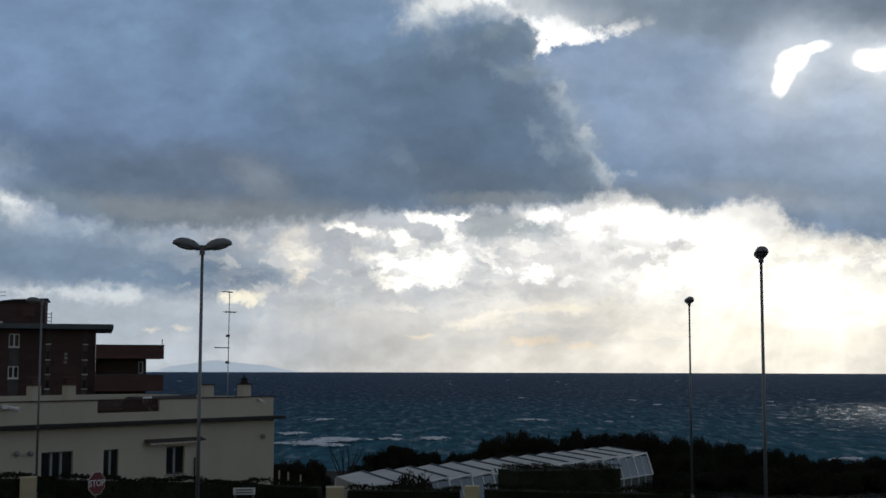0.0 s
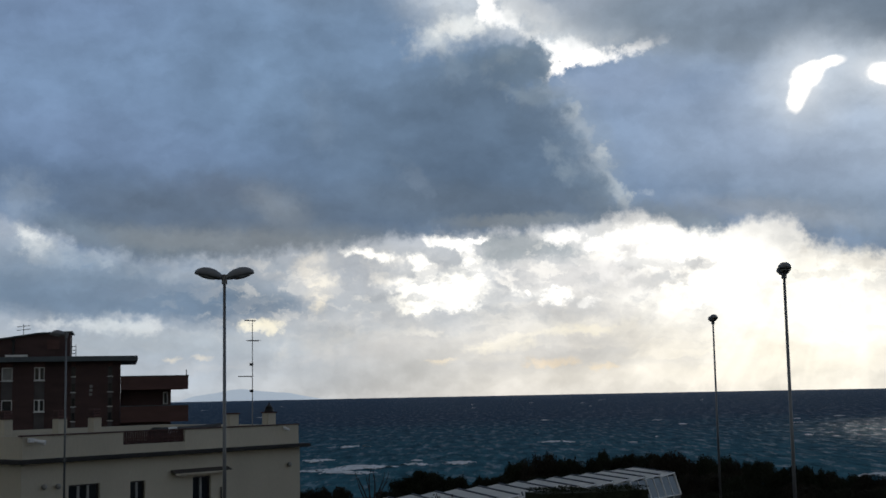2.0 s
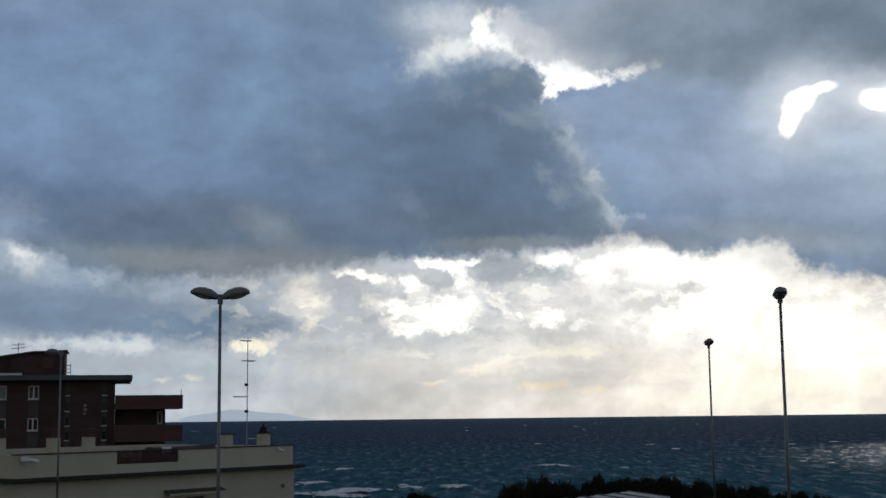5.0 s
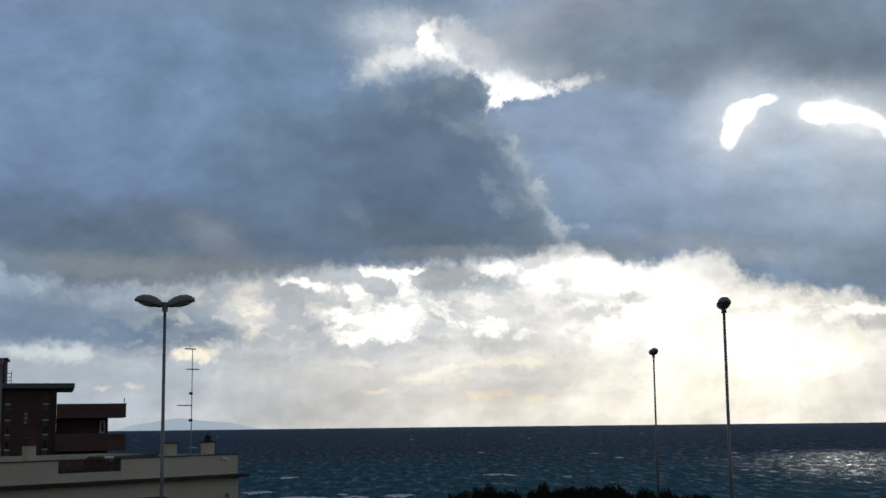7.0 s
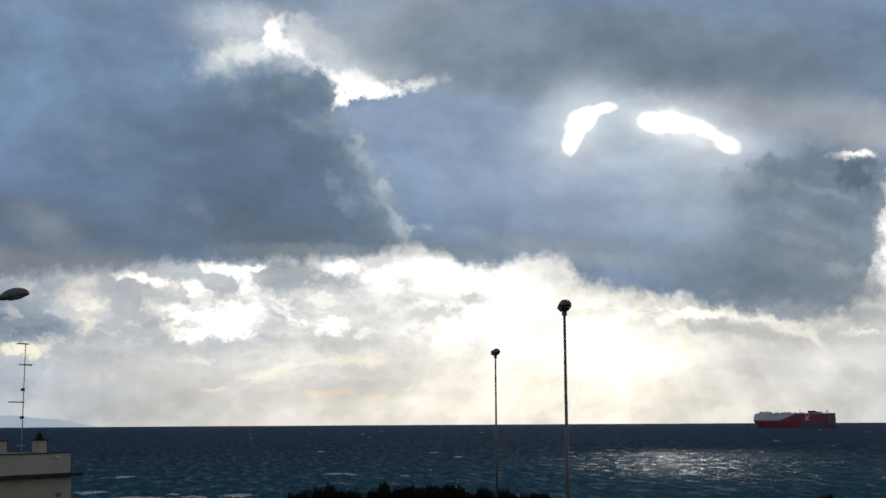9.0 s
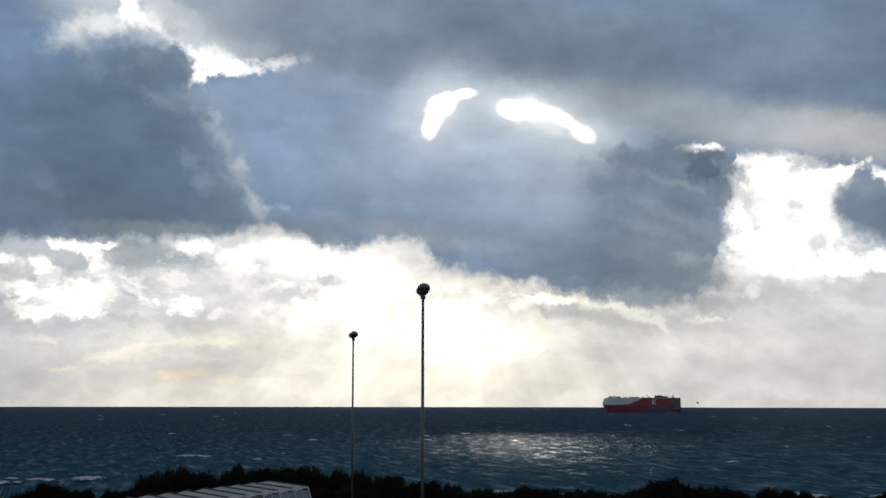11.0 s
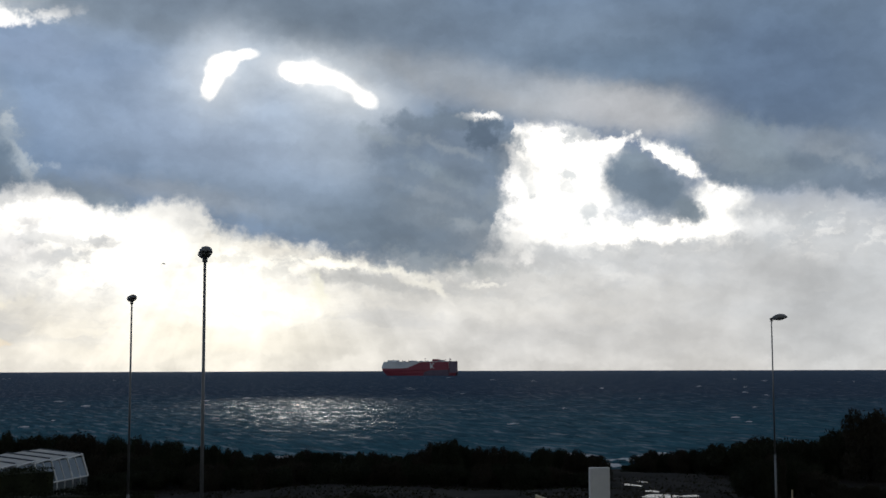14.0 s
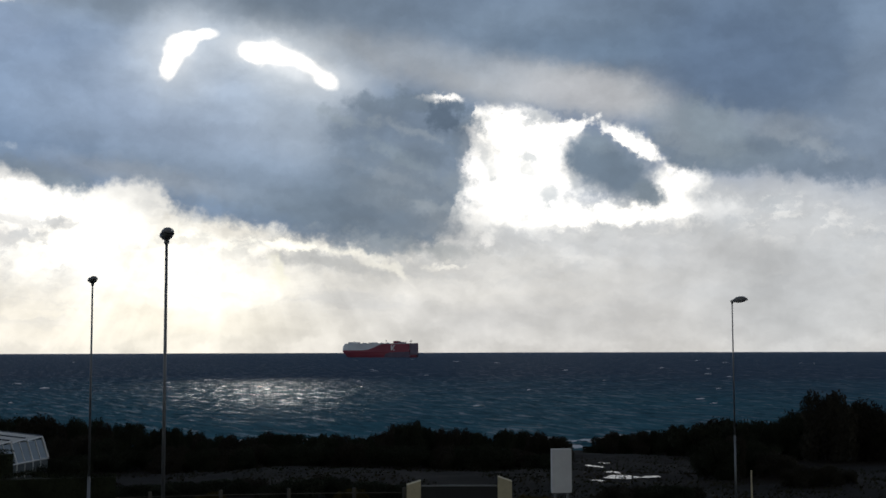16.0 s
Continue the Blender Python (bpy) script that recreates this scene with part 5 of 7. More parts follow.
for k, (az, far, long, wide, keep) in enumerate((
        (-6.2, 232, 15, 6, -0.05), (-4.6, 236, 12, 6, 0), (-5.6, 222, 13, 5, 0.05), (-2.6, 240, 8, 3, 0.1), (-0.4, 244, 9, 4, 0.05),
        (-5.4, 330, 12, 4, 0.3), (3.9, 335, 11, 3, 0.1), (-6.9, 262, 10, 3, 0.3),
        (32.2, 186, 5, 3, 0), (32.9, 196, 8, 3, 0.1), (30.5, 205, 9, 3, 0.15), (34.5, 205, 8, 3, 0.15), (26.8, 205, 8, 2.5, 0.15),
        (20.5, 196, 9, 2.5, 0.1), (17.5, 200, 7, 2.5, 0.1), (22.6, 192, 6, 2, 0.1))):
    breaker(az, far, long, wide, k + 1.5, keep)


def build_whitecaps():
    """Small scattered caps of foam on the open sea."""
    rng = random.Random(12)
    bm = bmesh.new()
    for k in range(60):
        far = 260 * (7.0 ** rng.random())
        p = spot(rng.uniform(-18, 48), far, 0.3)
        long, wide = rng.uniform(0.6, 2.4) * (far / 420) ** 0.55, rng.uniform(0.25, 0.7) * (far / 420) ** 0.6
        n = 9
        ring = []
        for i in range(n):
            t = 2 * math.pi * i / n
            r = rng.uniform(0.55, 1.25)
            ring.append(bm.verts.new((p.x + long * r * math.cos(t), p.y + wide * r * math.sin(t), p.z + rng.uniform(-0.1, 0.12))))
        top = bm.verts.new((p.x, p.y, p.z + 0.25))
        for i in range(n):
            bm.faces.new((ring[i], ring[(i + 1) % n], top))
    ob = new("whitecaps", mesh_of(bm, "whitecaps", FOAM, True))
    ob.location = (0, 0, SEA)
    return tagged(ob, "small white foam caps scattered over the open sea", "foam", kind="stuff")


whitecaps = build_whitecaps()


# ---- street lamps ----
def head_mesh():
    """A leaf-shaped lamp head, from its root at the origin along +x."""
    bm = bmesh.new()
    rings, n = [], 14
    shape = ((0.0, 0.05, 0.06, 0), (0.05, 0.095, 0.09, 0.004), (0.15, 0.14, 0.125, 0.012), (0.28, 0.155, 0.135, 0.016), (0.40, 0.145, 0.12, 0.010), (0.49, 0.11, 0.085, -0.004), (0.54, 0.06, 0.045, -0.016))
    for x, w, h, lift_of in shape:
        ring = []
        for i in range(n):
            t = 2 * math.pi * i / n
            z = math.sin(t) * h * (1.0 if math.sin(t) > 0 else 0.55)
            ring.append(bm.verts.new((x, math.cos(t) * w, z + lift_of)))
        rings.append(ring)
    for a, b in zip(rings, rings[1:]):
        for i in range(n):
            bm.faces.new((a[i], a[(i + 1) % n], b[(i + 1) % n], b[i]))
    bm.faces.new(rings[0][::-1])
    bm.faces.new(rings[-1])
    bmesh.ops.recalc_face_normals(bm, faces=bm.faces[:])
    return mesh_of(bm, "lamp_head", HEADGREY, True)


def lens_mesh():
    bm = bmesh.new()
    r = bmesh.ops.create_uvsphere(bm, u_segments=14, v_segments=8, radius=1.0)
    bmesh.ops.transform(bm, matrix=Matrix.Translation((0.29, 0, -0.04)) @ Matrix.Diagonal((0.18, 0.11, 0.045, 1)), verts=r["verts"])
    return mesh_of(bm, "lens", LENS, True)


HEAD, GLOW_LENS = head_mesh(), lens_mesh()


def street_lamp(az, far, top, turn, heads=2, tip=14.0, lean=(0.0, 0.0), size=1.0):
    base = spot(az, far)
    base.z = ground_at(base.x, base.y)
    tall = top - base.z
    word = "double-headed" if heads == 2 else "single-headed"
    ob = thing("street_lamp", Matrix.Translation(base), f"tall grey {word} street lamp on a slim steel pole", "street lamp", "street lamps")
    up = Vector((lean[0], lean[1], tall - 0.06))
    bm = bmesh.new()
    rod_into(bm, (0, 0, -0.3), up * 0.35, 0.056, 0.05, 14)
    rod_into(bm, up * 0.35, up, 0.042, 0.029, 14)
    part("pole", bm, GALV, ob, smooth=True)
    bm = bmesh.new()
    rod_into(bm, (0, 0, 0), (0, 0, 0.05), 0.2, None, 18)
    part("base_plate", bm, GALV, ob)
    bm = bmesh.new()
    rod_into(bm, up * 0.345, up * 0.355, 0.060, 0.048, 14)
    part("collar", bm, GALV, ob)
    bm = bmesh.new()
    rod_into(bm, up - Vector((0, 0, 0.12)), up + Vector((0, 0, 0.07)), 0.055, 0.05, 14)
    box_into(bm, (-0.085, -0.04, -0.03), (0.085, 0.04, 0.04), Matrix.Translation(up) @ pose(0, 0, 0, 0, 0, turn), 0.01)
    part("bracket", bm, HEADGREY, ob)
    for k in range(heads):
        m = Matrix.Translation(up) @ pose(0, 0, 0, 0, 0, turn + 180 * k) @ pose(0.05, 0, 0.0, 0, -tip, 0) @ Matrix.Scale(size, 4)
        share("lens", GLOW_LENS, share("lamp_head", HEAD, ob, m), Matrix())
    return ob


street_lamp(-10.90, 25.3, rise(5.38, 25.3), 8, 2)
street_lamp(14.09, 27.0, rise(5.08, 27.0) - 0.03, 79, 2, 12, size=0.9)
street_lamp(10.95, 45.2, rise(3.04, 45.2) - 0.05, 84, 2, 12, size=0.95)
street_lamp(-17.68, 47.0, rise(2.92, 47.0) - 0.05, 172, 1, 6)
street_lamp(39.33, 65.5, rise(2.06, 65.5), -20, 1, 9, size=1.4)


# ---- the cream house ----
def cream_house():
    knee, right = spot(-19.44, 50.9), spot(-7.6, 60.0)
    along = (right - knee).normalized()
    long = (right - knee).length
    turn = math.degrees(math.atan2(along.y, along.x))
    home = Matrix.Translation(knee) @ pose(0, 0, 0, 0, 0, turn)
    ob = thing("house", home, "low flat-roofed cream plastered house with a dark projecting eave", "house")

    def u_of(az):
        """How far along the front the bearing meets it, and how far that is from the eye."""
        w = spot(az, 1)
        k = np.linalg.solve(np.array([[along.x, -w.x], [along.y, -w.y]]), np.array([-knee.x, -knee.y]))
        return float(k[0]), float(k[1])

    eave, top, deep = 5.60, 6.62, 10.0
    holes = []
    for a0, a1, e0, e1, panes in ((-17.5, -16.2, -3.63, -4.85, 3), (-14.93, -14.29, -3.57, -4.8, 2), (-12.27, -11.49, -3.46, -4.66, 2)):
        (u0, d0), (u1, d1) = u_of(a0), u_of(a1)
        d = (d0 + d1) / 2
        holes.append((u0, u1, rise(e1, d), rise(e0, d), panes))
    # front wall, cut round its openings
    bm = bmesh.new()
    cuts = [0.0] + [v for h in holes for v in h[:2]] + [long]
    for i in range(0, len(cuts), 2):
        box_into(bm, (cuts[i], 0, 0), (cuts[i + 1], 0.3, eave))
    for u0, u1, z0, z1, _ in holes:
        box_into(bm, (u0, 0, 0), (u1, 0.3, z0))
        box_into(bm, (u0, 0, z1), (u1, 0.3, eave))
    bmesh.ops.remove_doubles(bm, verts=bm.verts, dist=0.001)
    part("wall", bm, PLASTER, ob)
    box_part("wall", (0, 0.3, 0), (0.3, deep, eave), PLASTER, ob)
    box_part("wall", (long - 0.3, 0.3, 0), (long, deep, eave), PLASTER, ob)
    box_part("wall", (0.3, deep - 0.3, 0), (long - 0.3, deep, eave), PLASTER, ob)
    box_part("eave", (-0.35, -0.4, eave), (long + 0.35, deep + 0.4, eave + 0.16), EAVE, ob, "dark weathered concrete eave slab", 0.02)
    # parapet with an open stretch that holds a railing
    g0, g1 = u_of(-15.23)[0], u_of(-12.6)[0]
    low = top - 0.50
    for lo, hi in (((0.05, 0.02), (g0, 0.24)), ((g1, 0.02), (long - 0.05, 0.24)), ((0.05, 0.24), (0.27, deep)), ((long - 0.27, 0.24), (long - 0.05, deep)), ((0.27, deep - 0.22), (long - 0.27, deep))):
        box_part("parapet", (*lo, eave + 0.16), (*hi, top), PLASTER, ob)
    box_part("parapet", (g0, 0.02, eave + 0.16), (g1, 0.24, low), PLASTER, ob)
    for lo, hi in ((0.0, g0), (g1, long)):
        box_part("coping", (lo, -0.02, top), (hi, 0.29, top + 0.05), COPING, ob, "terracotta coping", 0.01)
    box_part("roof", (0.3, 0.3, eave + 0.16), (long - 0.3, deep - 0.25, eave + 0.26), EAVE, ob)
    railing = new("railing")
    railing.parent = ob
    bars = max(4, int((g1 - g0) / 0.11))
    bar_bm = bmesh.new()
    box_into(bar_bm, (-0.036, -0.02, 0), (0.036, 0.02, top - low))
    bar = mesh_of(bar_bm, "slat", RUST)
    for i in range(bars):
        share("slat", bar, railing, Matrix.Translation((g0 + (i + 0.5) * (g1 - g0) / bars, 0.12, low)))
    box_part("rail", (g0, 0.08, top), (g1, 0.16, top + 0.05), RUST, railing)
    box_part("rail", (g0, 0.065, top - 0.30), (g1, 0.095, top - 0.25), RUST, railing)
    box_part("rail", (g0, 0.065, low + 0.06), (g1, 0.095, low + 0.11), RUST, railing)
    # windows
    for u0, u1, z0, z1, panes in holes:
        win = new("window")
        win.parent = ob
        bm = bmesh.new()
        box_into(bm, (u0, 0.10, z1 - 0.06), (u1, 0.18, z1))
        box_into(bm, (u0, 0.10, z0), (u1, 0.18, z0 + 0.06))
        box_into(bm, (u0, 0.10, z0 + 0.06), (u0 + 0.06, 0.18, z1 - 0.06))
        box_into(bm, (u1 - 0.06, 0.10, z0 + 0.06), (u1, 0.18, z1 - 0.06))
        part("window_frame", bm, DARKWOOD, win)
        step = (u1 - u0 - 0.12) / panes
        for i in range(panes):
            lo = u0 + 0.06 + i * step
            box_part("pane", (lo + 0.02, 0.135, z0 + 0.06), (lo + step - 0.02, 0.145, z1 - 0.06), PANE, win)
            if i:
                box_part("mullion", (lo - 0.055, 0.09, z0 + 0.06), (lo + 0.055, 0.17, z1 - 0.06), GREYWOOD, win, "pale grey mullion")
        box_part("sill", (u0 - 0.08, -0.07, z0 - 0.05), (u1 + 0.08, 0.1, z0), GREYWOOD, win, "", 0.008)
        box_part("lining", (u0, 0.296, z0), (u1, 0.36, z1), DARKWOOD, win, "dark closed inner shutter")
    # awning over the double door
    (a0, d0), (a1, _) = u_of(-13.22), u_of(-10.78)
    za = rise(-3.2, d0) - 0.02
    awn = new("awning")
    awn.parent = ob
    bm = bmesh.new()
    prism_into(bm, ((0.0, 0.06), (-0.34, -0.06), (-0.34, -0.10), (0.0, -0.02)), a0, a1, Matrix.Translation((0, 0, za)) @ Matrix(((0, 0, 1, 0), (1, 0, 0, 0), (0, 1, 0, 0), (0, 0, 0, 1))))
    part("canvas", bm, DARKWOOD, awn, "dark rolled-up awning cloth")
    flaps = 9
    for i in range(flaps):
        f0, f1 = a0 + (a1 - a0) * i / flaps, a0 + (a1 - a0) * (i + 1) / flaps
        bm = bmesh.new()
        arc = [(f0 + 0.01, za - 0.09)] + [(f0 + 0.01 + (f1 - f0 - 0.02) * k / 6, za - 0.13 - 0.06 * math.sin(math.pi * k / 6)) for k in range(7)] + [(f1 - 0.01, za - 0.09)]
        prism_into(bm, arc, -0.36, -0.345, Matrix(((1, 0, 0, 0), (0, 0, 1, 0), (0, 1, 0, 0), (0, 0, 0, 1))))
        part("valance_flap", bm, PLASTER, awn, "scalloped cream valance")
    for x in (a0 + 0.1, a1 - 0.1):
        bm = bmesh.new()
        rod_into(bm, (x, 0, za - 0.03), (x, -0.33, za - 0.09), 0.02)
        part("arm", bm, GALV, awn)
    # wall lamps, a camera and a drain pipe
    for az, el in ((-18.55, -3.68), (-17.98, -3.68), (-8.12, -3.05)):
        u, d = u_of(az)
        bm = bmesh.new()
        r = bmesh.ops.create_uvsphere(bm, u_segments=12, v_segments=8, radius=0.11)
        bmesh.ops.translate(bm, verts=r["verts"], vec=(u, -0.1, rise(el, d)))
        rod_into(bm, (u, 0.0, rise(el, d)), (u, -0.06, rise(el, d)), 0.07)
        part("wall_lamp", bm, GREYWOOD, ob, "round bulkhead wall lamp", True)
    u, d = u_of(-8.3)
    bm = bmesh.new()
    rod_into(bm, (u, -0.02, top - 0.12), (u + 0.05, -0.32, top - 0.22), 0.07, 0.05)
    rod_into(bm, (u, 0.02, top - 0.06), (u, -0.1, top - 0.12), 0.025)
    part("floodlight", bm, SIGNWHITE, ob, "small white floodlight")
    u, d = u_of(-19.0)
    bm = bmesh.new()
    rod_into(bm, (u, -0.02, top - 0.15), (u + 0.3, -0.4, top - 0.25), 0.06, 0.09)
    box_into(bm, (u - 0.25, -0.16, top - 0.22), (u - 0.02, -0.02, top - 0.06))
    part("floodlight", bm, SIGNWHITE, ob, "small white floodlight")
    u, d = u_of(-11.08)
    bm = bmesh.new()
    rod_into(bm, (u, -0.06, 2.0), (u, -0.06, rise(-3.95, d)), 0.035)
    part("pipe", bm, BLACKIRON, ob)
    return home, u_of, top


house_at, house_u, house_top = cream_house()


def roof_things():
    """Chimneys, the aerial and clutter that stand on the flat roof of the cream house."""
    def stand(az, back):
        u, d = house_u(az)
        p = spot(az, d + back * 1.25, 5.88)
        return Matrix.Translation(p) @ house_at.to_3x3().to_4x4(), d + back * 1.25

    for az, back, wide, el, cowl in ((-8.95, 0.9, 0.5, -0.78, True), (-10.6, 1.2, 0.55, -0.80, False), (-16.45, 1.2, 0.4, -0.80, False), (-17.9, 1.2, 0.42, -0.82, False), (-20.1, 3.0, 0.4, -0.8, False)):
        m, d = stand(az, back)
        top = rise(el, d) - 5.88
        ob = thing("chimney", m, "small plastered chimney on the flat roof", "chimney", "roof chimneys")
        box_part("shaft", (-wide / 2, -0.2, 0), (wide / 2, 0.2, top), PLASTER, ob, "", 0.015)
        if not cowl and wide < 0.5:
            for dz in (0.08, 0.19, 0.30):
                box_part("vent_course", (-wide / 2 + 0.02, -0.19, top + dz - 0.02), (wide / 2 - 0.02, 0.19, top + dz + 0.05), BRICK_BAND, ob, "brick vent course")
            for x in (-wide / 2 + 0.05, 0.0, wide / 2 - 0.05):
                box_part("vent_pier", (x - 0.03, -0.17, top + 0.06), (x + 0.03, 0.17, top + 0.30), BRICK, ob)
        box_part("cap", (-wide / 2 - 0.05, -0.25, top), (wide / 2 + 0.05, 0.25, top + 0.06), COPING, ob, "", 0.01)
        if cowl:
            bm = bmesh.new()
            rod_into(bm, (0, 0, top + 0.06), (0, 0, top + 0.22), 0.22, 0.17, 14)
            rod_into(bm, (0, 0, top + 0.22), (0, 0, top + 0.40), 0.2, 0.06, 14)
            rod_into(bm, (0.02, 0, top + 0.38), (0.02, 0, top + 0.5), 0.05, 0.02, 10)
            part("cowl", bm, BLACKIRON, ob, "dark metal chimney cowl", True)
    m, d = stand(-9.68, 2.2)
    tall = rise(3.33, d) - 5.88
    k = d / 2237
    ob = thing("aerial", m, "tall thin television aerial mast with several antennas", "antenna")
    bm = bmesh.new()
    rod_into(bm, (0, 0, 0), (0.02, 0, tall), 0.024, 0.018, 8)
    part("mast", bm, ALU, ob)

    def yagi(z, x0, x1, rods, size, name):
        bm = bmesh.new()
        box_into(bm, (x0, -0.02, z - 0.018), (x1, 0.02, z + 0.018))
        for i in range(rods):
            x = x0 + (x1 - x0) * (i + 0.5) / rods
            rod_into(bm, (x - size * 0.25, -size, z + 0.02), (x + size * 0.25, size, z + 0.02), 0.011, None, 6)
        part(name, bm, ALU, ob)

    yagi(tall, -0.46, 0.20, 8, 0.14, "antenna")
    yagi(tall - 35 * k, -0.28, 0.42, 5, 0.3, "antenna")
    yagi(tall - 97 * k, -0.84, 0.04, 9, 0.18, "antenna")
    for z in (tall - 76 * k, tall - 122 * k):
        bm = bmesh.new()
        box_into(bm, (-0.12, -0.05, z - 0.06), (0.03, 0.05, z + 0.06))
        part("amplifier", bm, BLACKIRON, ob)
    m, d = stand(-12.4, 1.6)
    ob = thing("beach_boat", m @ pose(0, 0, 0, 0, 0, 6), "covered dinghy lying on the flat roof", "boat")
    bm = bmesh.new()
    rings = []
    for i in range(11):
        s = i / 10
        w = 0.55 * math.sin(math.pi * min(1, 0.12 + s * 0.88)) ** 0.6
        rings.append([bm.verts.new((-2.2 + 4.2 * s, math.cos(t) * w, 0.45 + 0.4 * math.sin(t) * (1 - 0.2 * s) + 0.15 * s * s)) for t in np.linspace(0, 2 * math.pi, 13)[:-1]])
    for a, b in zip(rings, rings[1:]):
        for i in range(12):
            bm.faces.new((a[i], a[(i + 1) % 12], b[(i + 1) % 12], b[i]))
    bm.faces.new(rings[0][::-1])
    bm.faces.new(rings[-1])
    bmesh.ops.recalc_face_normals(bm, faces=bm.faces[:])
    part("hull", bm, EAVE, ob, smooth=True)
    for x in (-1.2, 1.0):
        box_part("trestle", (x - 0.05, -0.4, 0), (x + 0.05, 0.4, 0.14), DARKWOOD, ob)
    m, d = stand(-13.0, 0.8)
    ob = thing("garden_chair", m, "pale garden chair behind the roof railing", "chair")
    box_part("seat", (-0.24, -0.24, 0.4), (0.24, 0.24, 0.45), SIGNWHITE, ob, "", 0.01)
    box_part("backrest", (-0.24, 0.2, 0.45), (0.24, 0.25, 0.85), SIGNWHITE, ob, "", 0.01)
    for x in (-0.21, 0.21):
        for y in (-0.21, 0.21):
            box_part("leg", (x - 0.02, y - 0.02, 0), (x + 0.02, y + 0.02, 0.4), SIGNWHITE, ob)


roof_things()


# ---- the brick block behind ----
def brick_block():
    far = 110.0
    home = Matrix.Translation(spot(-15.38, far)) @ pose(0, 0, 0, 0, 0, 15.4)
    ob = thing("apartment_building", home, "red-brick apartment building with a flat roof and deep balconies", "building")
    k = far * math.pi / 180

    def u(az):
        return far * math.tan(radians(az + 15.38))

    roof = rise(1.62, far)
    left = u(-27)
    rows_z = [(rise(0.84, far), rise(1.40, far)), (rise(-0.5, far), rise(0.01, far)), (2.4, 3.5)]
    cols = [(u(-18.98), u(-18.55), 2), (u(-20.30), u(-19.86), 1), (u(-20.85), u(-20.45), 2), (u(-22.6), u(-22.1), 2), (u(-24.6), u(-24.1), 2)]
    slots = (u(-15.92), u(-15.72))
    cols.append((*slots, 0))
    cols.append((u(-17.45), u(-17.27), 0))
    cols.sort()
    # front wall in uprights between the window columns
    edges = [left] + [v for c in cols for v in c[:2]] + [0.0]
    for i in range(0, len(edges), 2):
        box_part("wall", (edges[i], 0, 0), (edges[i + 1], 0.35, roof), BRICK, ob, "dark red brick wall")
    for c0, c1, panes in cols:
        z = 0.0
        spans = sorted(rows_z) if panes else [(4.6, 5.5), (6.2, 6.9), (7.4, 8.1), (8.6, 9.3), (9.9, 10.7)]
        for z0, z1 in spans:
            box_part("spandrel", (c0, 0.06, z), (c1, 0.33, z0), SPANDREL, ob, "grey panel between the windows")
            z = z1
            win = new("window")
            win.parent = ob
            f = bmesh.new()
            t = 0.07
            box_into(f, (c0, 0.04, z0), (c0 + t, 0.14, z1))
            box_into(f, (c1 - t, 0.04, z0), (c1, 0.14, z1))
            box_into(f, (c0 + t, 0.04, z1 - t), (c1 - t, 0.14, z1))
            box_into(f, (c0 + t, 0.04, z0), (c1 - t, 0.14, z0 + t))
            if panes == 2:
                box_into(f, ((c0 + c1) / 2 - 0.06, 0.04, z0 + t), ((c0 + c1) / 2 + 0.06, 0.14, z1 - t))
            part("window_frame", f, WHITE if panes else DARKWOOD, win, "white window frame" if panes else "dark slot window frame")
            box_part("pane", (c0 + t, 0.16, z0 + t), (c1 - t, 0.18, z1 - t), GREYWOOD if panes == 1 and z0 > 8 else PANE, win)
            box_part("sill", (c0 - 0.05, -0.08, z0 - 0.08), (c1 + 0.05, 0.06, z0 - 0.01), WHITE, win)
        box_part("spandrel", (c0, 0.06, z), (c1, 0.33, roof), BRICK_BAND, ob)
    box_part("wall", (left, 0.35, 0), (left + 0.3, 12, roof), BRICK, ob)
    box_part("wall", (-0.3, 0.35, 0), (0, 12, roof), BRICK, ob)
    box_part("wall", (left + 0.3, 11.7, 0), (-0.3, 12, roof), BRICK, ob)
    box_part("roof", (left - 0.5, -0.9, roof), (u(-14.66), 12.5, rise(1.84, far)), FASCIA, ob, "flat roof with a lead-grey fascia", 0.03)
    # penthouse with a sloping top
    p0, p1, pk = u(-25), u(-17.55), u(-18.9)
    z0 = rise(1.84, far)
    m = Matrix(((1, 0, 0, 0), (0, 0, 1, 0), (0, 1, 0, 0), (0, 0, 0, 1)))
    bm = bmesh.new()
    prism_into(bm, ((p0, z0), (p1, z0), (p1, rise(2.92, far)), (pk, rise(2.86, far)), (p0, rise(1.95, far))), 1.6, 6.5, m)
    pent = part("penthouse", bm, BRICK, ob, "sloping brick roof house")
    bm = bmesh.new()
    prism_into(bm, ((p0, rise(1.95, far) + 0.01), (pk, rise(2.86, far) + 0.01), (p1 + 0.2, rise(2.92, far) + 0.01), (p1 + 0.2, rise(2.95, far) + 0.06), (pk, rise(2.89, far) + 0.06), (p0, rise(1.98, far) + 0.06)), 1.3, 6.8, m)
    part("roof_edge", bm, FASCIA, pent)
    bm = bmesh.new()
    box_into(bm, (u(-18.5), 1.5, z0 + 0.7), (u(-18.0), 1.6, z0 + 1.5))
    part("vent", bm, BRICK_BAND, pent)
    bm = bmesh.new()
    for x in (u(-17.50), u(-17.30)):
        rod_into(bm, (x, 1.9, z0), (x, 1.9, z0 + 1.1), 0.03, None, 6)
    for i in range(3):
        rod_into(bm, (u(-17.50), 1.9, z0 + 0.3 + i * 0.3), (u(-17.30), 1.9, z0 + 0.3 + i * 0.3), 0.03, None, 6)
    part("ladder", bm, GALV, ob)
    # roof clutter: flue and small aerial on the slope
    bm = bmesh.new()
    xa = u(-19.55)
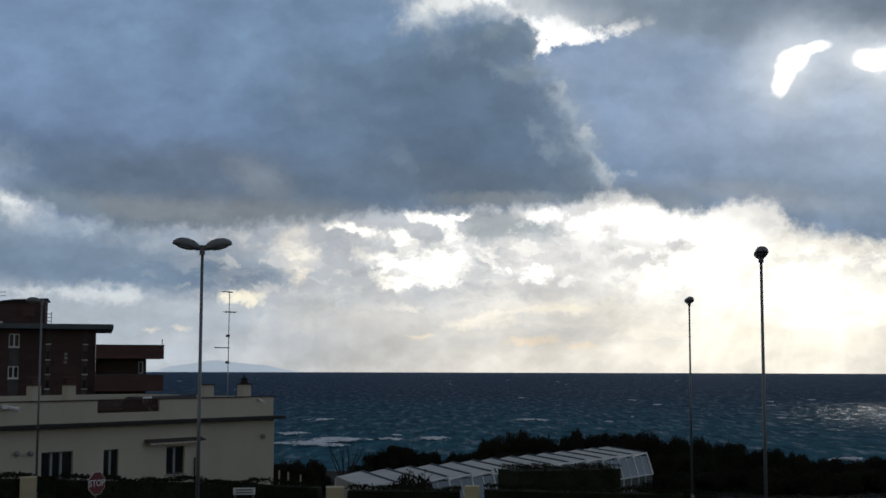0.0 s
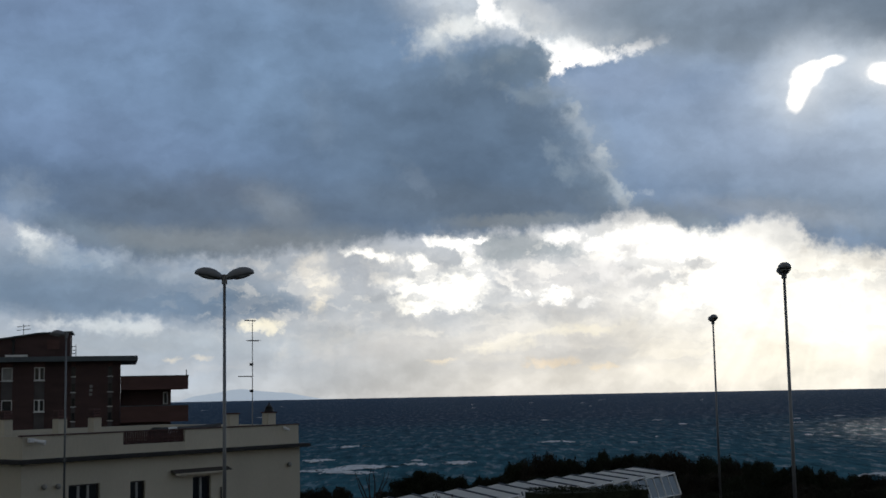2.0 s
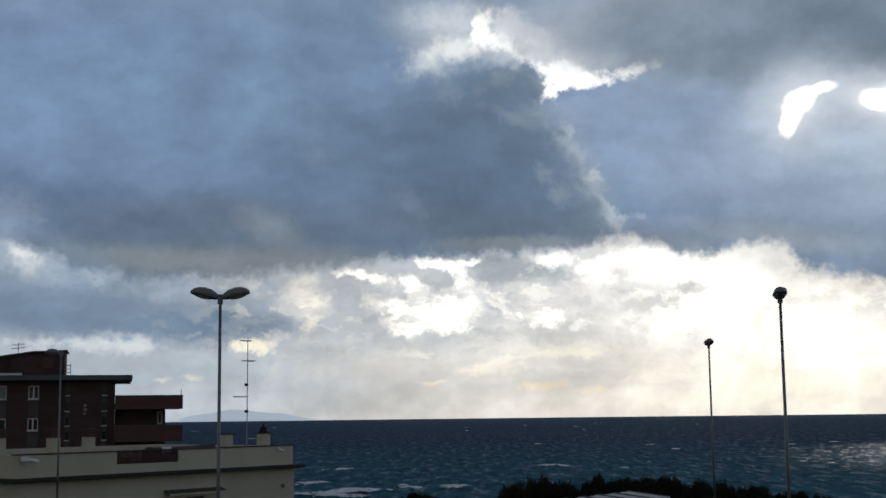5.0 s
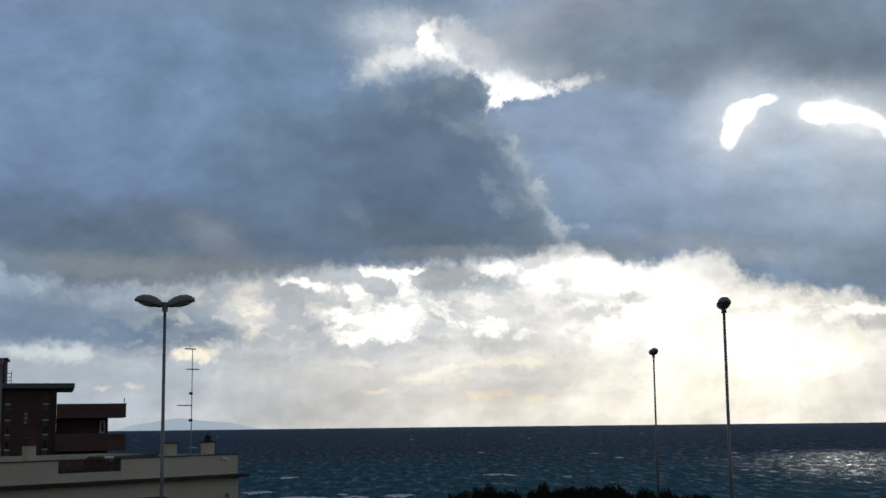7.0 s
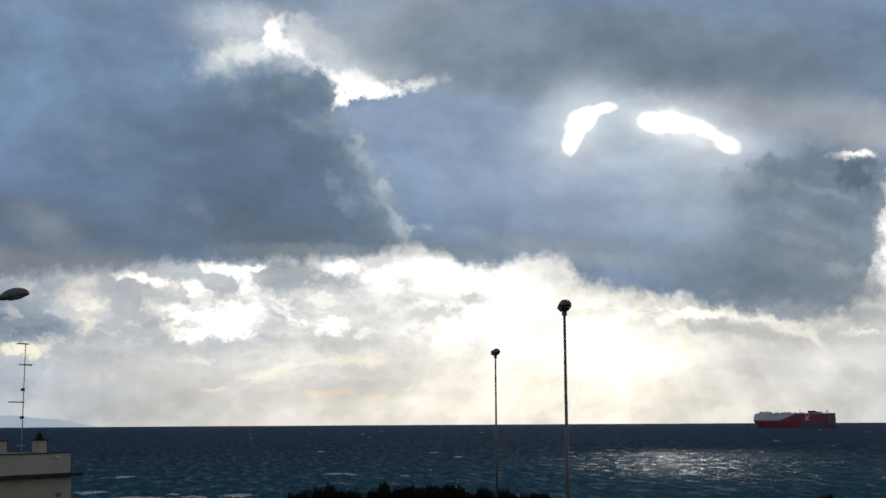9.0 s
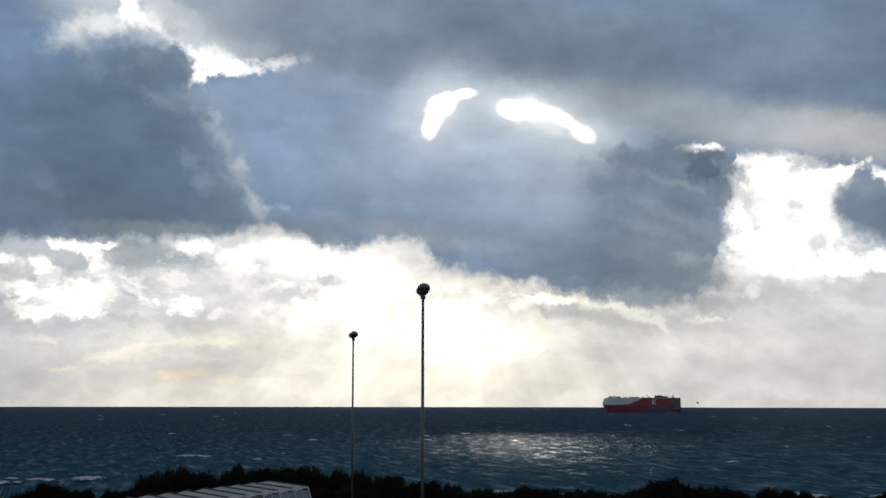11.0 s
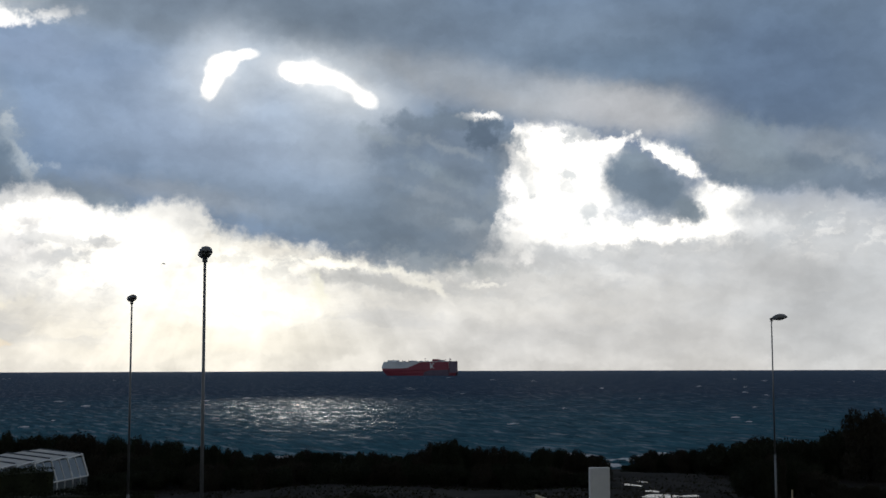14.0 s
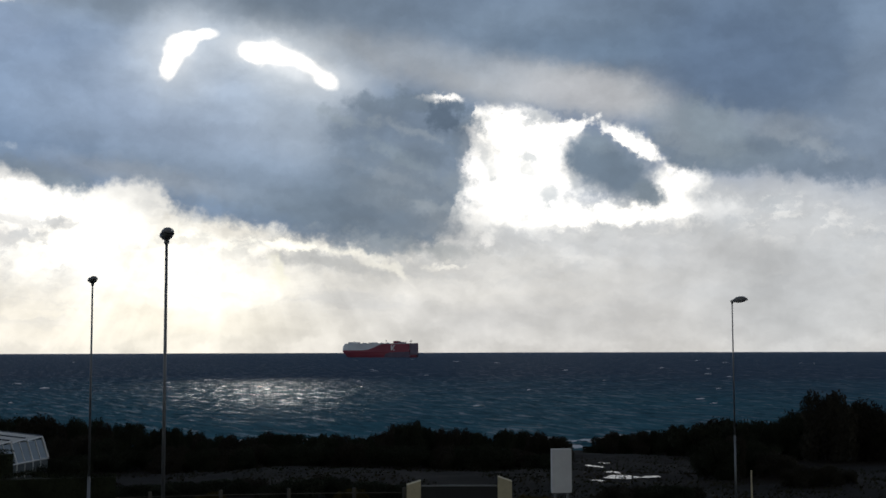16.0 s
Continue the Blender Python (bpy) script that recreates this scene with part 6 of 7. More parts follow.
    rod_into(bm, (xa, 3, z0 + 1.0), (xa, 3, rise(3.35, far)), 0.03, None, 6)
    for dz in (0.15, 0.45):
        rod_into(bm, (xa - 0.55, 3, rise(3.3, far) - dz), (xa + 0.55, 3, rise(3.3, far) - dz + 0.12), 0.025, None, 6)
    part("aerial", bm, ALU, ob)
    bm = bmesh.new()
    rod_into(bm, (u(-19.9), 1.4, z0), (u(-19.9), 1.4, z0 + 1.35), 0.1, None, 10)
    box_into(bm, (u(-19.9) - 0.16, 1.25, z0 + 1.35), (u(-19.9) + 0.16, 1.55, z0 + 1.5))
    part("flue", bm, BLACKIRON, ob)
    bm = bmesh.new()
    box_into(bm, (u(-20.2), 0.4, z0), (u(-19.3), 1.2, z0 + 0.22))
    part("skylight", bm, WHITE, ob)
    # balcony wing
    b1, w1 = u(-12.5), u(-13.2)
    wing = rise(0.93, far)
    for z_lo, z_hi, deep in ((rise(0.36, far), wing, -1.0), (rise(-1.05, far), rise(-0.36, far), -1.0)):
        bal = new("balcony")
        bal.parent = ob
        box_part("floor_slab", (0.01, deep, z_lo), (b1, 8, z_lo + 0.2), BRICK_BAND, bal)
        bm = bmesh.new()
        box_into(bm, (0.01, deep, z_lo + 0.2), (b1, deep + 0.15, z_hi))
        box_into(bm, (b1 - 0.15, deep + 0.15, z_lo + 0.2), (b1, 8, z_hi))
        part("parapet", bm, BRICK_BAND, bal, "red-brown brick parapet", m=None)
        box_part("coping", (0.0, deep - 0.04, z_hi), (b1 + 0.04, deep + 0.2, z_hi + 0.06), FASCIA, bal)
    bm = bmesh.new()
    box_into(bm, (0.01, 1.2, 0), (w1, 8.0, rise(0.36, far)))
    part("wing_wall", bm, BRICK, ob)
    win = new("window")
    win.parent = ob
    x0, x1 = u(-13.55), u(-13.33)
    box_part("window_frame", (x0, 1.10, rise(-0.3, far)), (x1, 1.198, rise(0.25, far)), WHITE, win, "white balcony window")
    box_part("pane", (x0 + 0.1, 1.07, rise(-0.25, far)), (x1 - 0.1, 1.098, rise(0.2, far)), PANE, win)
    bm = bmesh.new()
    rod_into(bm, (u(-12.58), -0.8, wing), (u(-12.58), -0.8, rise(1.2, far)), 0.04, None, 6)
    part("rod", bm, GALV, ob)
    for az, el in ((-16.62, 0.55), (-16.62, 0.38), (-16.64, 0.2)):
        box_part("plate", (u(az) - 0.12, -0.05, rise(el, far) - 0.12), (u(az) + 0.12, -0.002, rise(el, far) + 0.1), GREYWOOD, ob)


brick_block()


# ---- the glazed beach pavilion ----
def pavilion():
    """A long white-roofed veranda in stepped bays, glazed below, with a faceted end."""
    end_near, end_far = spot(9.0, 90.0), spot(7.13, 96.0)
    tip_near, tip_far = spot(-3.2, 63.5), spot(-4.9, 71.0)
    ob = thing("pavilion", Matrix(), "long glazed beach pavilion with white stepped roof panels", "pavilion")
    bays, top = 14, 2.05
    floor_z = -1.4

    def at(s, across, z):
        a = tip_near.lerp(end_near, s)
        b = tip_far.lerp(end_far, s)
        p = a.lerp(b, across)
        return Vector((p.x, p.y, z))

    def slab(name, corners, thick, material, parent, label=""):
        bm = bmesh.new()
        nrm = (corners[1] - corners[0]).cross(corners[3] - corners[0]).normalized() * thick
        a = [bm.verts.new(c) for c in corners]
        b = [bm.verts.new(c - nrm) for c in corners]
        bm.faces.new(a)
        bm.faces.new(b[::-1])
        for i in range(4):
            bm.faces.new((a[i], b[i], b[(i + 1) % 4], a[(i + 1) % 4]))
        bmesh.ops.recalc_face_normals(bm, faces=bm.faces[:])
        return part(name, bm, material, parent, label)

    def bar(name, a, b, r, parent):
        bm = bmesh.new()
        rod_into(bm, a, b, r, None, 6)
        part(name, bm, WHITE, parent)

    for k in range(bays):
        s0, s1 = k / bays, (k + 1) / bays
        bay = new("bay")
        bay.parent = ob
        up = 0.08
        slab("roof_panel", [at(s0, 0.0, top - up), at(s1 - 0.005, 0.0, top + up), at(s1 - 0.005, 0.95, top + up + 0.05), at(s0, 0.95, top - up + 0.05)], 0.06, SHEET, bay, "white roof panel")
        # an added black bar on each step imitates the shade on its riser
        bm = bmesh.new()
        rod_into(bm, at(s1, 0.0, top + up + 0.02), at(s1, 0.95, top + up + 0.07), 0.055, None, 5)
        part("joint", bm, BLACKIRON, bay, "dark bar standing for the shade at the roof step")
        for f in (0.0, 0.5):
            a, b = s0 + (f + 0.02) * (s1 - s0), s0 + (f + 0.47) * (s1 - s0)
            slab("pane", [at(a, -0.125, top - 1.3), at(b, -0.125, top - 1.3), at(b, -0.002, top - 0.10), at(a, -0.002, top - 0.10)], 0.03, GREENGLASS, bay, "slanting glass pane")
            slab("pane", [at(a, -0.125, floor_z), at(b, -0.125, floor_z), at(b, -0.125, top - 1.36), at(a, -0.125, top - 1.36)], 0.03, GREENGLASS, bay)
            m = s0 + f * (s1 - s0)
            wide = 0.055 if f == 0 else 0.035
            bar("glazing_bar", at(m, 0.0, top - 0.05), at(m, -0.125, top - 1.3), wide, bay)
            bar("post", at(m, -0.125, top - 1.3), at(m, -0.125, floor_z), wide, bay)
        bar("gutter", at(s0, -0.003, top - up), at(s1, -0.003, top + up), 0.05, bay)
        bar("sill_bar", at(s0, -0.125, top - 1.32), at(s1, -0.125, top - 1.32), 0.05, bay)
    slab("back_wall", [at(0, 0.95, floor_z), at(1, 0.95, floor_z), at(1, 0.95, top + 0.1), at(0, 0.95, top - 0.1)], 0.1, WHITE, ob)
    slab("end_wall", [at(0.002, -0.1, floor_z), at(0.002, 0.95, floor_z), at(0.002, 0.93, top), at(0.002, 0.12, top - 0.15)], 0.08, SHEET, ob)
    slab("end_wall", [at(1.0, -0.12, floor_z), at(1.0, 0.95, floor_z), at(1.0, 0.95, top + 0.05), at(1.0, 0.0, top)], 0.05, GREENGLASS, ob, "glazed end wall")
    bar("end_beam", at(1.0, 0.0, top + 0.04), at(1.0, 0.95, top + 0.09), 0.07, ob)
    bar("end_bar", at(1.0, 0.0, top), at(1.0, -0.125, top - 1.3), 0.07, ob)
    bm = bmesh.new()
    for s in (0.36, 0.5):
        rod_into(bm, at(s, -0.25, top - 1.0), at(s + 0.02, 0.1, top + 0.15), 0.05, None, 6)
    part("stay", bm, BLACKIRON, ob)


pavilion()


# ---- greenery ----
def leaf_mesh(name, lumps, count, size, seed, material):
    """A crown of small leaf blades scattered in the outer part of several lumps."""
    rng = np.random.default_rng(seed)
    lumps = np.array(lumps, float)
    pick = rng.choice(len(lumps), count, p=lumps[:, 3] ** 2 / (lumps[:, 3] ** 2).sum())
    d = rng.normal(size=(count, 3))
    d /= np.linalg.norm(d, axis=1, keepdims=True)
    r = rng.uniform(0.35, 1.0, count) ** 0.5 * (1 + 0.14 * rng.normal(size=count))
    c = lumps[pick, :3] + d * (lumps[pick, 3] * r)[:, None] * (1, 1, 0.85)
    c[:, 2] = np.maximum(c[:, 2], 0.01)
    a = rng.normal(size=(count, 3))
    a /= np.linalg.norm(a, axis=1, keepdims=True)
    b = np.cross(a, rng.normal(size=(count, 3)))
    b /= np.linalg.norm(b, axis=1, keepdims=True)
    s = (size * rng.uniform(0.6, 1.5, count))[:, None]
    v = np.stack([c - a * s, c - b * s * 0.45, c + a * s, c + b * s * 0.45], 1).reshape(-1, 3)
    f = np.arange(count * 4).reshape(-1, 4)
    me = bpy.data.meshes.new(name)
    me.from_pydata(v.tolist(), [], f.tolist())
    me.materials.append(material)
    return me


def crown_of(seed, flat, material, count=10000, size=0.036):
    rng = random.Random(seed)
    lumps = [(0, 0, 0.42, 0.42)]
    for i in range(11):
        t, r = rng.uniform(0, 6.28), rng.uniform(0.25, 0.72)
        lumps.append((r * math.cos(t), r * math.sin(t), rng.uniform(0.2, 0.8 - 0.35 * r * flat), rng.uniform(0.18, 0.36)))
    return leaf_mesh("crown", lumps, count, size, seed, material)


def stems_mesh(seed):
    rng = random.Random(seed)
    bm = bmesh.new()
    for i in range(6):
        t = rng.uniform(0, 6.28)
        mid = Vector((0.12 * math.cos(t), 0.12 * math.sin(t), 0.3))
        rod_into(bm, (0.03 * math.cos(t), 0.03 * math.sin(t), -0.08), mid, 0.03, 0.02, 6)
        rod_into(bm, mid, (0.4 * math.cos(t + 0.3), 0.4 * math.sin(t + 0.3), rng.uniform(0.5, 0.75)), 0.02, 0.008, 6)
    return mesh_of(bm, "stems", BARK)


CROWNS = [crown_of(20 + i, 0.7, (LEAF_A, LEAF_B, LEAF_A)[i % 3]) for i in range(6)]
STEMS = [stems_mesh(40 + i) for i in range(3)]
shrub_rng = random.Random(77)


def shrub(az, far, top, wide, label="dark wind-shaped evergreen shrub on the dune", name="shrub"):
    p = spot(az, far)
    p.z = ground_at(p.x, p.y) - 0.1
    tall = max(0.6, top - p.z)
    m = Matrix.Translation(p) @ pose(0, 0, 0, 0, 0, shrub_rng.uniform(0, 360))
    ob = thing(name, m, label, name, "shrubs on the dune")
    s = Matrix.Diagonal((wide / 1.75, wide / 1.75, tall / 0.98, 1))
    share("crown", shrub_rng.choice(CROWNS[:6]), ob, s)
    share("stems", shrub_rng.choice(STEMS), ob, s)
    return ob


def belt(profile, far, step, wide, jitter=0.12, deep=8.0, name="shrub"):
    """A row of shrubs whose tops follow a line of bearings and angles."""
    azs, els = [p[0] for p in profile], [p[1] for p in profile]
    a = azs[0] + 0.15
    while a < azs[-1]:
        d = far + shrub_rng.uniform(0, deep)
        shrub(a, d, rise(float(np.interp(a, azs, els)) + shrub_rng.uniform(-jitter, jitter * 0.4), d), wide * shrub_rng.uniform(0.75, 1.3))
        a += step * shrub_rng.uniform(0.7, 1.3)


belt(((-8.2, -4.05), (-7.7, -4.1), (-6.5, -4.0), (-5.3, -4.15)), 92, 0.75, 2.4, 0.06, 3)
belt(((-3.7, -4.25), (-2.9, -3.65), (-2.1, -3.35), (-0.6, -3.38), (0.7, -3.5), (1.4, -3.6)), 128, 0.75, 3.4)
belt(((0.5, -3.6), (1.6, -3.4), (2.6, -3.4)), 138, 0.8, 3.4)
belt(((2.2, -2.75), (2.8, -2.66), (5.5, -2.58), (7.6, -2.75), (8.6, -2.7), (10.1, -2.77), (11.6, -3.0)), 126, 0.72, 4.0, 0.1)
belt(((11.4, -3.3), (12.3, -3.12), (13.0, -3.1), (13.6, -3.3), (14.2, -3.08), (15.1, -3.1), (15.5, -3.4)), 122, 0.6, 2.8, 0.1)
belt(((15.2, -3.72), (24.2, -3.66)), 120, 0.62, 3.2, 0.05)
belt(((24.2, -3.5), (24.7, -3.05), (25.2, -2.98), (25.8, -3.4), (26.3, -3.4), (27.0, -3.65), (28.2, -3.6), (28.8, -3.5), (29.6, -3.58), (30.4, -3.62), (31.3, -3.75), (31.8, -4.05)), 122, 0.55, 2.8, 0.08)
belt(((33.0, -4.4), (33.5, -4.0), (34.1, -3.75), (36.0, -3.5), (37.6, -3.35)), 146, 0.6, 3.2, 0.06)
belt(((37.6, -3.3), (38.4, -2.98), (39.0, -3.15), (39.6, -2.9), (41.0, -2.85), (42.2, -2.55), (42.9, -2.1), (43.8, -2.1), (44.6, -2.3), (45.3, -2.8), (46.2, -3.0), (49, -3.1)), 136, 0.55, 5.0, 0.08)
belt(((3.0, -3.6), (11.5, -3.75)), 112, 0.8, 3.6, 0.1)
belt(((9.8, -4.3), (11.0, -4.5), (12.0, -4.2), (15.5, -4.3), (20.0, -4.1), (24.0, -4.2), (30.0, -4.35), (31.6, -4.6)), 108, 0.75, 3.4, 0.15, 6)
belt(((-3.4, -4.5), (-1.0, -4.3), (2.0, -4.2)), 112, 0.9, 3.2)
belt(((37.9, -4.4), (38.6, -3.9), (40.2, -3.9), (41.2, -4.4)), 92, 0.6, 2.6, 0.1, 3)
belt(((41.6, -5.2), (42.4, -4.95), (43.4, -5.0), (44.0, -5.3)), 84, 0.7, 2.0, 0.1, 3)
belt(((9.6, -4.6), (10.4, -4.5), (11.0, -5.1)), 86, 0.6, 2.2, 0.1, 3)
belt(((33.8, -6.15), (35.2, -5.9), (37.4, -6.0), (38.4, -6.3)), 68, 0.8, 2.2, 0.12, 3)
belt(((12.0, -5.85), (16.0, -5.6), (19.0, -5.75), (22.5, -5.6), (24.6, -5.9)), 72, 0.8, 2.4, 0.15, 4)
shrub(43.2, 134, rise(-1.95, 134), 6.4)
shrub(44.4, 136, rise(-2.1, 136), 6.0)
shrub(25.0, 121, rise(-2.9, 121), 3.4)
CROWNS.append(crown_of(61, 0.7, LEAF_DRY))
for az, far, el in ((29.95, 60, -6.3), (30.5, 62, -6.35), (31.0, 63, -6.42), (22.4, 66, -6.0), (16.2, 67, -6.1)):
    ob = shrub(az, far, rise(el, far), 1.7, "low dry olive-yellow bush beside the path")
    ob.children[0].data = CROWNS[-1]
shrub(-1.5, 57, rise(-4.42, 57), 2.6, "spiky dark shrub in front of the pavilion")


def grass():
    """Dry grass and weeds in tufts over the falling ground."""
    rng = np.random.default_rng(9)
    n = 26000
    az, far = rng.uniform(-8, 50, n), 63 + 75 * rng.random(n) ** 1.2
    keep = [noise.noise((a * 0.35, f * 0.06, 4.0)) > -0.12 for a, f in zip(az, far)]
    az, far = az[keep], far[keep]
    n = len(az)
    x, y = far * np.sin(np.radians(az)), far * np.cos(np.radians(az))
    z = np.array([ground_at(a, b) for a, b in zip(x, y)])
    c = np.stack([x, y, z - 0.03], 1)
    t, h, w = rng.uniform(0, 6.28, n), rng.uniform(0.06, 0.22, n), rng.uniform(0.05, 0.16, n)
    side = np.stack([np.cos(t) * w, np.sin(t) * w, 0 * t], 1)
    tip = np.stack([rng.normal(0.05, 0.1, n), rng.normal(-0.05, 0.1, n), h], 1)
    v = np.stack([c - side, c + side, c + tip], 1).reshape(-1, 3)
    me = bpy.data.meshes.new("grass")
    me.from_pydata(v.tolist(), [], np.arange(n * 3).reshape(-1, 3).tolist())
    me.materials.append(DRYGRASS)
    return tagged(new("grass", me), "dark dry grass and weeds on the sandy slope", "grass", kind="stuff")


grass()


def bare_tree(az, far, el):
    """A leafless shrub: a fan of thin branches."""
    p = spot(az, far)
    p.z = ground_at(p.x, p.y)
    tall = rise(el, far) - p.z
    ob = thing("bare_tree", Matrix.Translation(p), "leafless grey shrub with thin upright branches", "tree")
    rng = random.Random(5)
    for i in range(7):
        bm = bmesh.new()
        at, way = Vector((0, 0, -0.1)), Vector((rng.uniform(-0.35, 0.35), rng.uniform(-0.2, 0.2), 1)).normalized()
        for k in range(5):
            to = at + way * tall * 0.2 * rng.uniform(0.8, 1.15)
            rod_into(bm, at, to, 0.10 - 0.015 * k, 0.085 - 0.015 * k, 6)
            if k > 1:
                twig = (way + Vector((rng.uniform(-0.6, 0.6), rng.uniform(-0.6, 0.6), 0.3))).normalized()
                rod_into(bm, to, to + twig * tall * 0.14, 0.03, 0.015, 5)
            at, way = to, (way + Vector((rng.uniform(-0.15, 0.15), rng.uniform(-0.15, 0.15), 0))).normalized()
        part("branch", bm, BARK, ob)


bare_tree(-4.45, 108, -3.5)


def hedge(a, b, top_a, top_b, thick, label, density=130):
    """A clipped hedge from place a to place b: leaves over a woody core."""
    a, b = Vector(a), Vector(b)
    way = b - a
    long = way.length
    turn = math.degrees(math.atan2(way.y, way.x))
    ob = thing("hedge", Matrix.Translation((a.x, a.y, ground_at(a.x, a.y))) @ pose(0, 0, 0, 0, 0, turn), label, "hedge")
    rng = np.random.default_rng(int(long * 100))
    n = int(density * long * (top_a + thick))
    s = rng.random(n)
    top = top_a + (top_b - top_a) * s
    side = rng.random(n)
    z = np.where(side < 0.4, top + rng.normal(0, 0.035, n), top * rng.random(n) ** 0.6)
    y = np.where(side < 0.4, (rng.random(n) - 0.5) * thick, np.where(side < 0.8, -thick / 2, thick / 2) + rng.normal(0, 0.05, n))
    z = z + 0.07 * np.sin(s * long * 1.3) + 0.05 * np.sin(s * long * 3.1 + 1)
    c = np.stack([s * long, y, np.maximum(z, 0.02)], 1)
    d1, d2 = rng.normal(size=(n, 3)), rng.normal(size=(n, 3))
    d1 /= np.linalg.norm(d1, axis=1, keepdims=True)
    d2 = np.cross(d1, d2)
    d2 /= np.linalg.norm(d2, axis=1, keepdims=True)
    k = rng.uniform(0.035, 0.075, n)[:, None]
    v = np.stack([c - d1 * k, c - d2 * k * 0.5, c + d1 * k, c + d2 * k * 0.5], 1).reshape(-1, 3)
    me = bpy.data.meshes.new("foliage")
    me.from_pydata(v.tolist(), [], np.arange(n * 4).reshape(-1, 4).tolist())
    me.materials.append(LEAF_C)
    share("foliage", me, ob, Matrix())
    bm = bmesh.new()
    prism_into(bm, ((0.05, 0), (long - 0.05, 0), (long - 0.05, top_b - 0.1), (0.05, top_a - 0.1)), -thick / 2 + 0.06, thick / 2 - 0.06, Matrix(((1, 0, 0, 0), (0, 0, 1, 0), (0, 1, 0, 0), (0, 0, 0, 1))))
    part("core", bm, LEAF_C, ob)


hedge(spot(-20.5, 45.5), spot(-17.2, 48.0), rise(-4.62, 45.5), rise(-4.62, 48), 1.0, "tall clipped hedge in front of the cream house")
hedge(spot(-16.6, 48.2), spot(-7.9, 55.5), rise(-4.72, 48.2), rise(-5.05, 55.5), 1.1, "tall clipped hedge in front of the cream house")
hedge(spot(-7.6, 54), spot(-5.5, 53.5), rise(-5.1, 54), rise(-5.2, 53.5), 1.0, "clipped hedge beside a gate pillar")
hedge(spot(-4.3, 53), spot(0.75, 52.5), rise(-5.33, 53), rise(-5.36, 52.5), 1.0, "clipped hedge between two gate pillars")
hedge(spot(1.8, 52), spot(12.0, 54), rise(-5.3, 52), rise(-5.4, 54), 1.0, "clipped hedge along the road")
hedge(spot(2.8, 60), spot(7.4, 63), rise(-4.46, 60), rise(-4.30, 63), 2.0, "high square-clipped hedge in front of the pavilion")


# ---- pillars, gate, fences and signs ----
def pillar(az, far, el, wide, slope=0.0):
    p = spot(az, far)
    top = rise(el, far)
    ob = thing("gate_pillar", Matrix.Translation(p) @ pose(0, 0, 0, 0, 0, -az), "cream plastered gate pillar with a sloping top", "pillar", "gate pillars")
    bm = bmesh.new()
    m = Matrix(((1, 0, 0, 0), (0, 0, 1, 0), (0, 1, 0, 0), (0, 0, 0, 1)))
    h = wide / 2
    prism_into(bm, ((-h, -0.1), (h, -0.1), (h, top + slope * wide / 2), (-h, top - slope * wide / 2)), -h, h, m)
    bmesh.ops.bevel(bm, geom=bm.edges[:], offset=0.015, segments=1, affect="EDGES")
    part("shaft", bm, PILLAR, ob)
    return p, top


pillar(-18.0, 46.5, -4.66, 0.55)
pillar(-4.88, 53, -5.28, 0.72)
pillar(1.25, 52, -5.24, 0.60)
gate_l, gate_z = pillar(25.12, 56, -5.98, 0.62, 0.30)
gate_r, _ = pillar(29.20, 56, -5.82, 0.62, -0.35)


def gate():
    a, b = gate_l, gate_r
    way = b - a
    long = way.length
    ob = thing("metal_gate", Matrix.Translation(a) @ pose(0, 0, 0, 0, 0, math.degrees(math.atan2(way.y, way.x))), "dark closed metal gate between two cream pillars", "gate")
    top = gate_z - 0.12
    box_part("gate_frame", (0.32, -0.03, top - 0.06), (long - 0.32, 0.03, top), GALV, ob)
    box_part("gate_frame", (0.32, -0.03, 0.08), (long - 0.32, 0.03, 0.14), GALV, ob)
    n = 26
    bm = bmesh.new()
    box_into(bm, (-0.065, -0.012, 0.14), (0.065, 0.012, top - 0.06))
    board = mesh_of(bm, "board", BLACKIRON)
    for i in range(n):
        share("board", board, ob, Matrix.Translation((0.4 + (long - 0.8) * i / (n - 1), 0, 0)))
    box_part("gate_frame", (long / 2 - 0.04, -0.035, 0.14), (long / 2 + 0.04, 0.035, top - 0.06), BLACKIRON, ob)


gate()


def wire_fence():
    ob = thing("fence", Matrix(), "low post and rail fence along the grass", "fence")
    azs = (10.6, 13.54, 16.58, 19.56, 22.46, 24.7)
    feet = [spot(a, 57) for a in azs]
    for p in feet:
        top = rise(-6.2, 57)
        box_part("post", (p.x - 0.07, p.y - 0.07, -0.1), (p.x + 0.07, p.y + 0.07, top), OLDPOST, ob, "", 0.01)
    for p, q in zip(feet, feet[1:]):
        for z in (rise(-6.42, 57), rise(-6.42, 57) - 0.5):
            bm = bmesh.new()
            rod_into(bm, (p.x, p.y, z), (q.x, q.y, z), 0.02, None, 6)
            part("rail", bm, OLDPOST, ob)


wire_fence()


